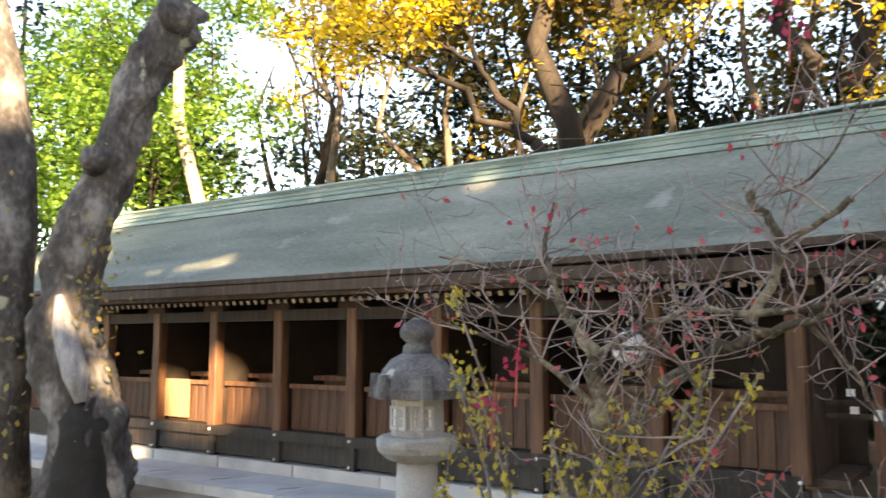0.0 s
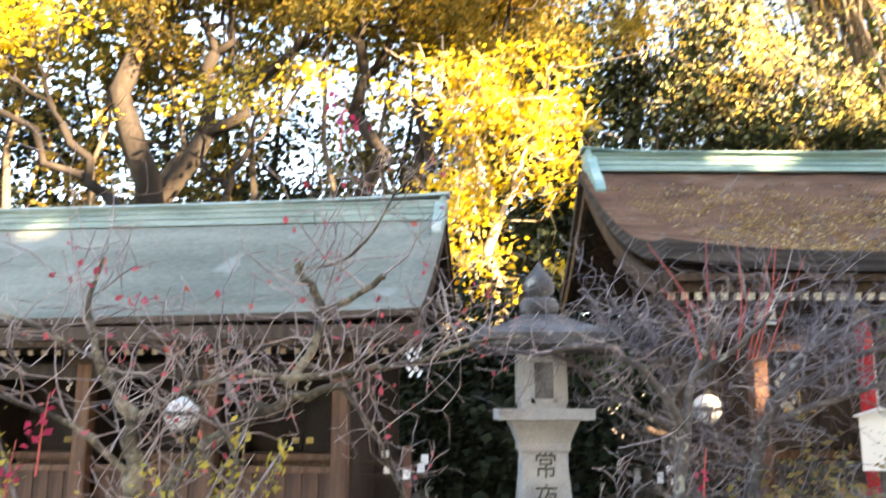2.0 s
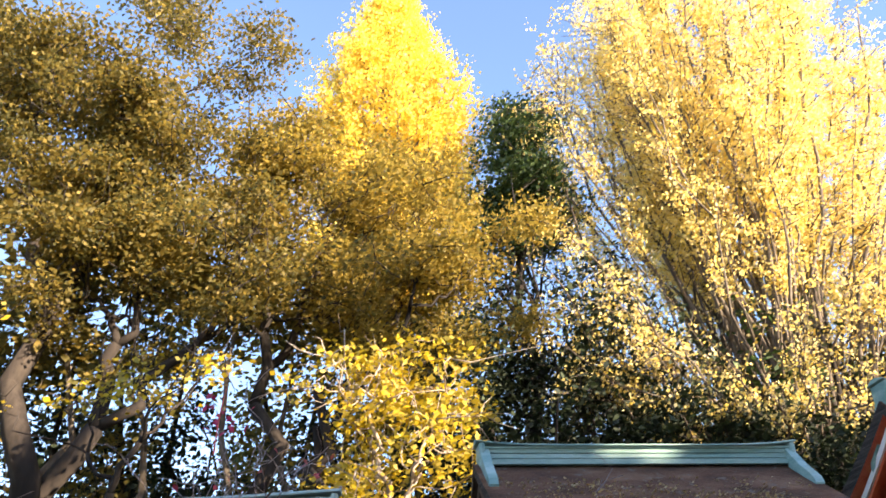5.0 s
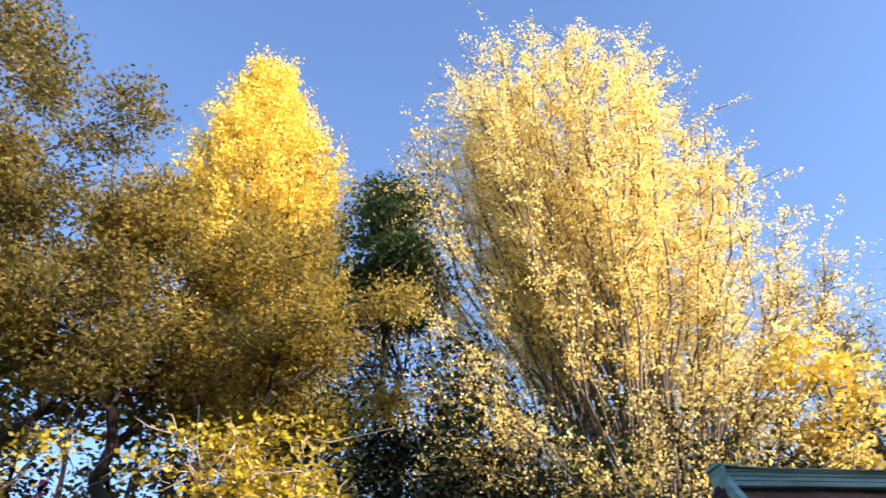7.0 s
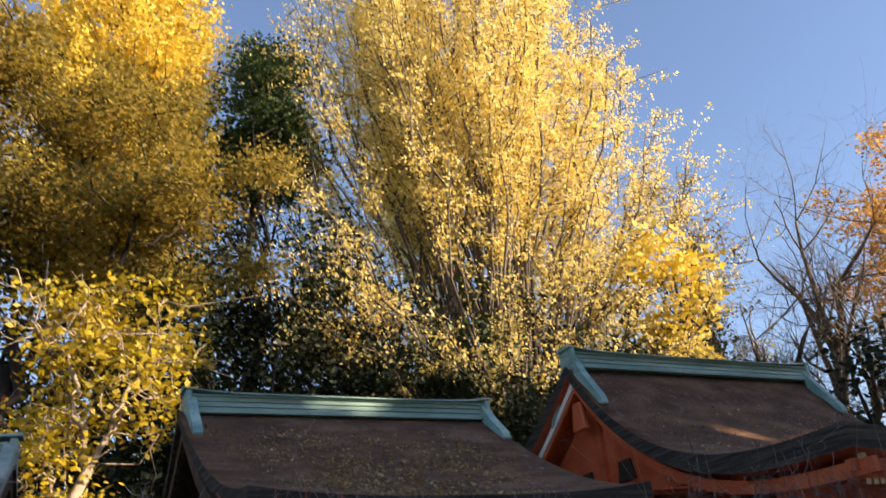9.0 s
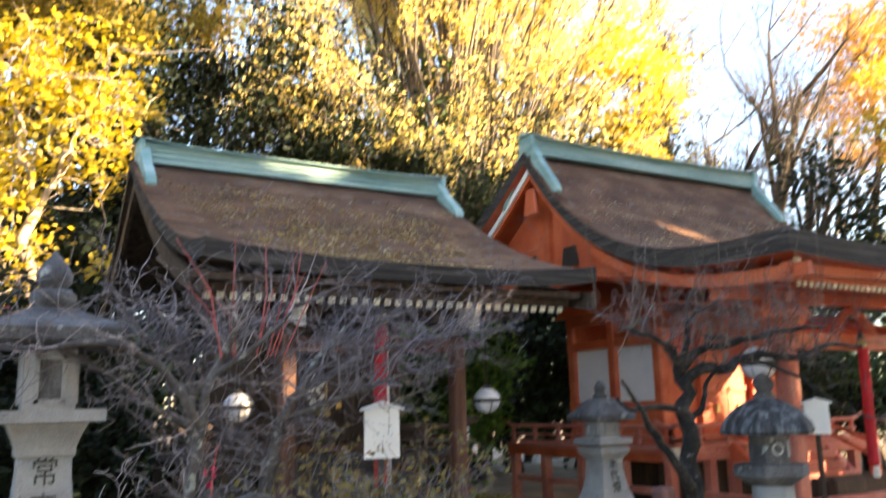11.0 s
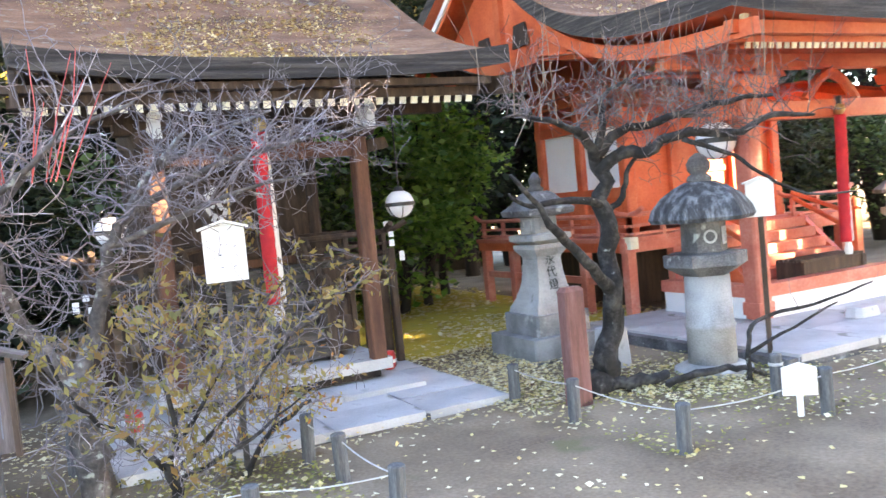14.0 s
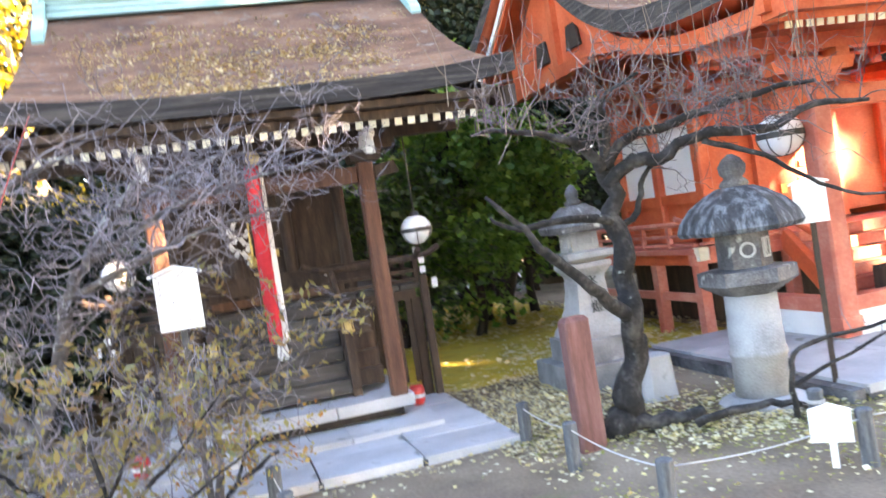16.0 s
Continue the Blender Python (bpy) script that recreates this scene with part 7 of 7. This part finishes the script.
# dark evergreens that close the view behind the buildings
for i in range(11):
    x, y, h = -10.5 + 1.25 * i + R.uniform(-.3, .3), 16.4 + R.uniform(-.8, .8), R.uniform(8.6, 11.2)
    cl = crown_clumps((x, y, h * 0.6), (1.3, 1.0, h * 0.4), 24, R, 0.5, 0.9, 0.2)
    tree("evergreen_tree", (x, y, 0), (x, y, h * 0.92), 0.16, cl, "olive" if i % 2 else "dark", R, "dim woodland tree with gaps of sky in its crown", 170, 0.10, fork=0.25)
for i in range(46):
    deg = -62 + 142 * (i + 0.5) / 46 + R.uniform(-1.5, 1.5)
    a = radians(deg)
    d = R.uniform(18.5, 25)
    x, y = 0.4 + d * math.sin(a), d * math.cos(a)
    h = R.uniform(9.0, 13.0)
    if deg < 4:
        h *= 0.82
    if deg > 40:
        h *= 0.6
    cl = crown_clumps((x, y, h * 0.55), (1.9, 1.6, h * 0.42), 15, R, 0.5, 1.0, 0.3)
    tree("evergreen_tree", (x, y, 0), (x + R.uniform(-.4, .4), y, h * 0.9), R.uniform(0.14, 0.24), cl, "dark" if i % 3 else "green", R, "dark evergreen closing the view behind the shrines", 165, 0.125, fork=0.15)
for i in range(30):
    x, y, h = -15 + 1.35 * i + R.uniform(-.4, .4), 17.6 + R.uniform(-.8, 1.2), R.uniform(4.2, 6.2)
    cl = crown_clumps((x, y, h * 0.52), (1.3, 0.9, h * 0.5), 26, R, 0.5, 0.85, 0.15)
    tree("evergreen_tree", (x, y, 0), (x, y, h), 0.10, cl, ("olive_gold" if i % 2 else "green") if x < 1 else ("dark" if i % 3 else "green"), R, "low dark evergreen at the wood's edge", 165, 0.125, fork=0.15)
for i in range(26):
    x, y, h = -15 + 1.5 * i + R.uniform(-.4, .4), 14.8 + R.uniform(-.8, 1.6), R.uniform(1.4, 2.4)
    cl = crown_clumps((x, y, h * 0.8), (1.4, 0.9, h * 0.8), 18, R, 0.45, 0.8, 0.2)
    tree("evergreen_shrub", (x, y, 0), (x, y, h), 0.07, cl, "dark" if i % 3 else "green", R, "dark evergreen undergrowth at the wood's edge", 190, 0.12, fork=0.15, category="shrub", group="evergreen shrubs")
for x, y, h, w in ((4.1, 17.6, 12.2, 1.3), (6.4, 17.4, 11.8, 1.3), (3.2, 17.2, 10.5, 1.5), (5.6, 16.6, 11.5, 1.6), (7.0, 16.0, 10.0, 1.5), (8.3, 15.4, 9.0, 1.4), (4.4, 15.4, 8.0, 1.3), (9.6, 14.6, 7.0, 1.4), (12.2, 14.2, 7.5, 1.5), (13.0, 15.6, 9.5, 1.5), (14.6, 16.4, 10.2, 1.5), (16.6, 15.8, 9.4, 1.5), (18.6, 15.4, 8.0, 1.5), (15.8, 13.6, 7.0, 1.3), (2.2, 15.8, 6.5, 1.3), (-0.4, 16.0, 6.0, 1.5), (14.0, 15.6, 8.0, 1.6), (10.9, 16.4, 8.5, 1.5), (16.8, 13.2, 6.5, 1.6), (-3.0, 16.4, 6.5, 1.5), (-6.0, 16.0, 6.0, 1.5)):
    cl = crown_clumps((x, y, h * 0.6), (w, w * 0.9, h * 0.42), 44, R, 0.5, 0.9, 0.2)
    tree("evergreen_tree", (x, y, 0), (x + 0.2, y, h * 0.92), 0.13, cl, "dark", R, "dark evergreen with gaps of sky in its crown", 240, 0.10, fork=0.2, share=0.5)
for x, y, h, w in ((1.15, 9.7, 2.1, 0.8), (0.75, 10.6, 2.2, 0.9), (1.6, 11.2, 2.6, 0.9), (0.3, 11.4, 2.0, 0.9), (1.0, 8.6, 1.6, 0.5)):
    cl = crown_clumps((x, y, h * 0.5), (w, w * 0.8, h * 0.48), 26, R, 0.35, 0.6, 0.25)
    tree("evergreen_shrub", (x, y, 0), (x, y, h * 0.9), 0.06, cl, "dark", R, "tall dark evergreen shrub in the gap between shrines", 420, 0.08, fork=0.15, category="shrub", group="evergreen shrubs")
# undergrowth between the shrines
for x, y, h, s, lf in ((5.3, 10.6, 1.5, 1.3, "green"), (6.9, 11.8, 1.9, 1.3, "green"), (5.6, 12.6, 3.0, 1.4, "green"), (4.9, 12.2, 2.4, 1.2, "dark"), (1.2, 9.4, 1.0, 0.8, "dark"), (0.9, 10.2, 1.8, 0.9, "dark"), (7.1, 13.6, 3.2, 1.5, "bright"), (12.8, 9.6, 1.6, 1.2, "dark"), (14.5, 9.9, 1.8, 1.4, "green"), (16.5, 9.6, 1.6, 1.4, "dark"), (19, 10, 1.8, 1.6, "green")):
    cl = crown_clumps((x, y, h), (s, s * 0.8, h * 0.75), 22, R, 0.35, 0.65, 0.3)
    tree("evergreen_shrub", (x, y, 0), (x, y, h), 0.07, cl, lf, R, "dense glossy evergreen shrub by the shrines", 420, 0.085, fine=1.4, fork=0.15, category="shrub", group="evergreen shrubs")

# bright leaf colour replaces sunlight that the red shrine's roof blocks here
for x, y, h, w in ((6.2, 10.4, 3.2, 0.75), (6.9, 11.0, 3.6, 0.9), (7.6, 11.8, 3.8, 1.0), (5.6, 10.9, 2.6, 0.8)):
    cl = crown_clumps((x, y, h * 0.55), (w, w * 0.8, h * 0.5), 46, R, 0.25, 0.5, 0.3)
    tree("evergreen_shrub", (x, y, 0), (x, y, h * 0.85), 0.07, cl, "bright", R, "leafy green camphor sapling between the shrines", 420, 0.10, fork=0.15, fine=1.6, category="shrub", group="evergreen shrubs")

# unseen grove added to shade the court from low sun; gaps pass light patches
GAPS = ((-6.55, 6.9, 2.75, 0.27), (-6.15, 6.98, 2.82, 0.15), (-6.95, 6.85, 2.68, 0.18), (-7.6, 6.9, 2.6, 0.24), (-1.2, 7.42, 3.03, 0.1), (-1.75, 7.5, 3.1, 0.13), (-2.25, 7.55, 3.12, 0.09), (-3.2, 7.62, 3.1, 0.12), (9.1, 7.1, 3.85, 0.32), (9.6, 6.9, 3.7, 0.2), (8.6, 7.3, 3.95, 0.18), (-8.65, 7.0, 0.85, 0.32), (0.9, 11.6, 5.8, 1.2), (-5.0, 11.2, 6.6, 1.6), (-1.5, 11.5, 6.0, 0.9), (-12.4, 11.2, 5.0, 2.6), (9.2, 7.8, 1.9, 0.5), (9.8, 7.8, 1.5, 0.45), (8.1, 5.7, 1.6, 0.3), (-7.75, 6.8, 0.6, 0.4), (-6.4, 6.8, 1.2, 0.6), (-10.8, 8.2, 2.8, 0.9), (-4.0, 8.4, 3.2, 0.25), (10.4, 6.4, 3.4, 0.8), (9.3, 7.8, 1.7, 0.6), (10.3, 5.7, 1.2, 0.45), (12.4, 7.4, 0.6, 0.8), (14.0, 6.2, 0.1, 1.2), (3.3, 7.4, 3.3, 0.1), (3.8, 7.2, 3.2, 0.14), (4.2, 6.9, 3.1, 0.1), (4.6, 6.6, 3.0, 0.14), (4.9, 6.3, 2.9, 0.09), (3.0, 7.0, 3.1, 0.09), (0.9, 11.5, 4.2, 1.0), (0.9, 11.5, 3.1, 0.7), (2.72, 6.42, 1.68, 0.34), (2.85, 7.45, 1.1, 0.22), (-7.95, 7.6, 0.8, 0.5))
for i in range(16):
    x = 0.5 + 2.5 * i
    y = -9.5 - 2.2 * (2 * i % 3)
    h = R.uniform(19.0, 22.5)
    cl = crown_clumps((x, y, h * 0.52), (2.6, 2.2, h * 0.48), 70, R, 1.1, 1.7, 0.15)
    tree("shade_grove_tree", (x, y, 0), (x, y, h * 0.9), 0.3, cl, "green", R, "tall evergreen added out of view to shade the shrines", 80, 0.36, fork=0.1, share=0.06, group="grove facing the shrines", gaps=GAPS)
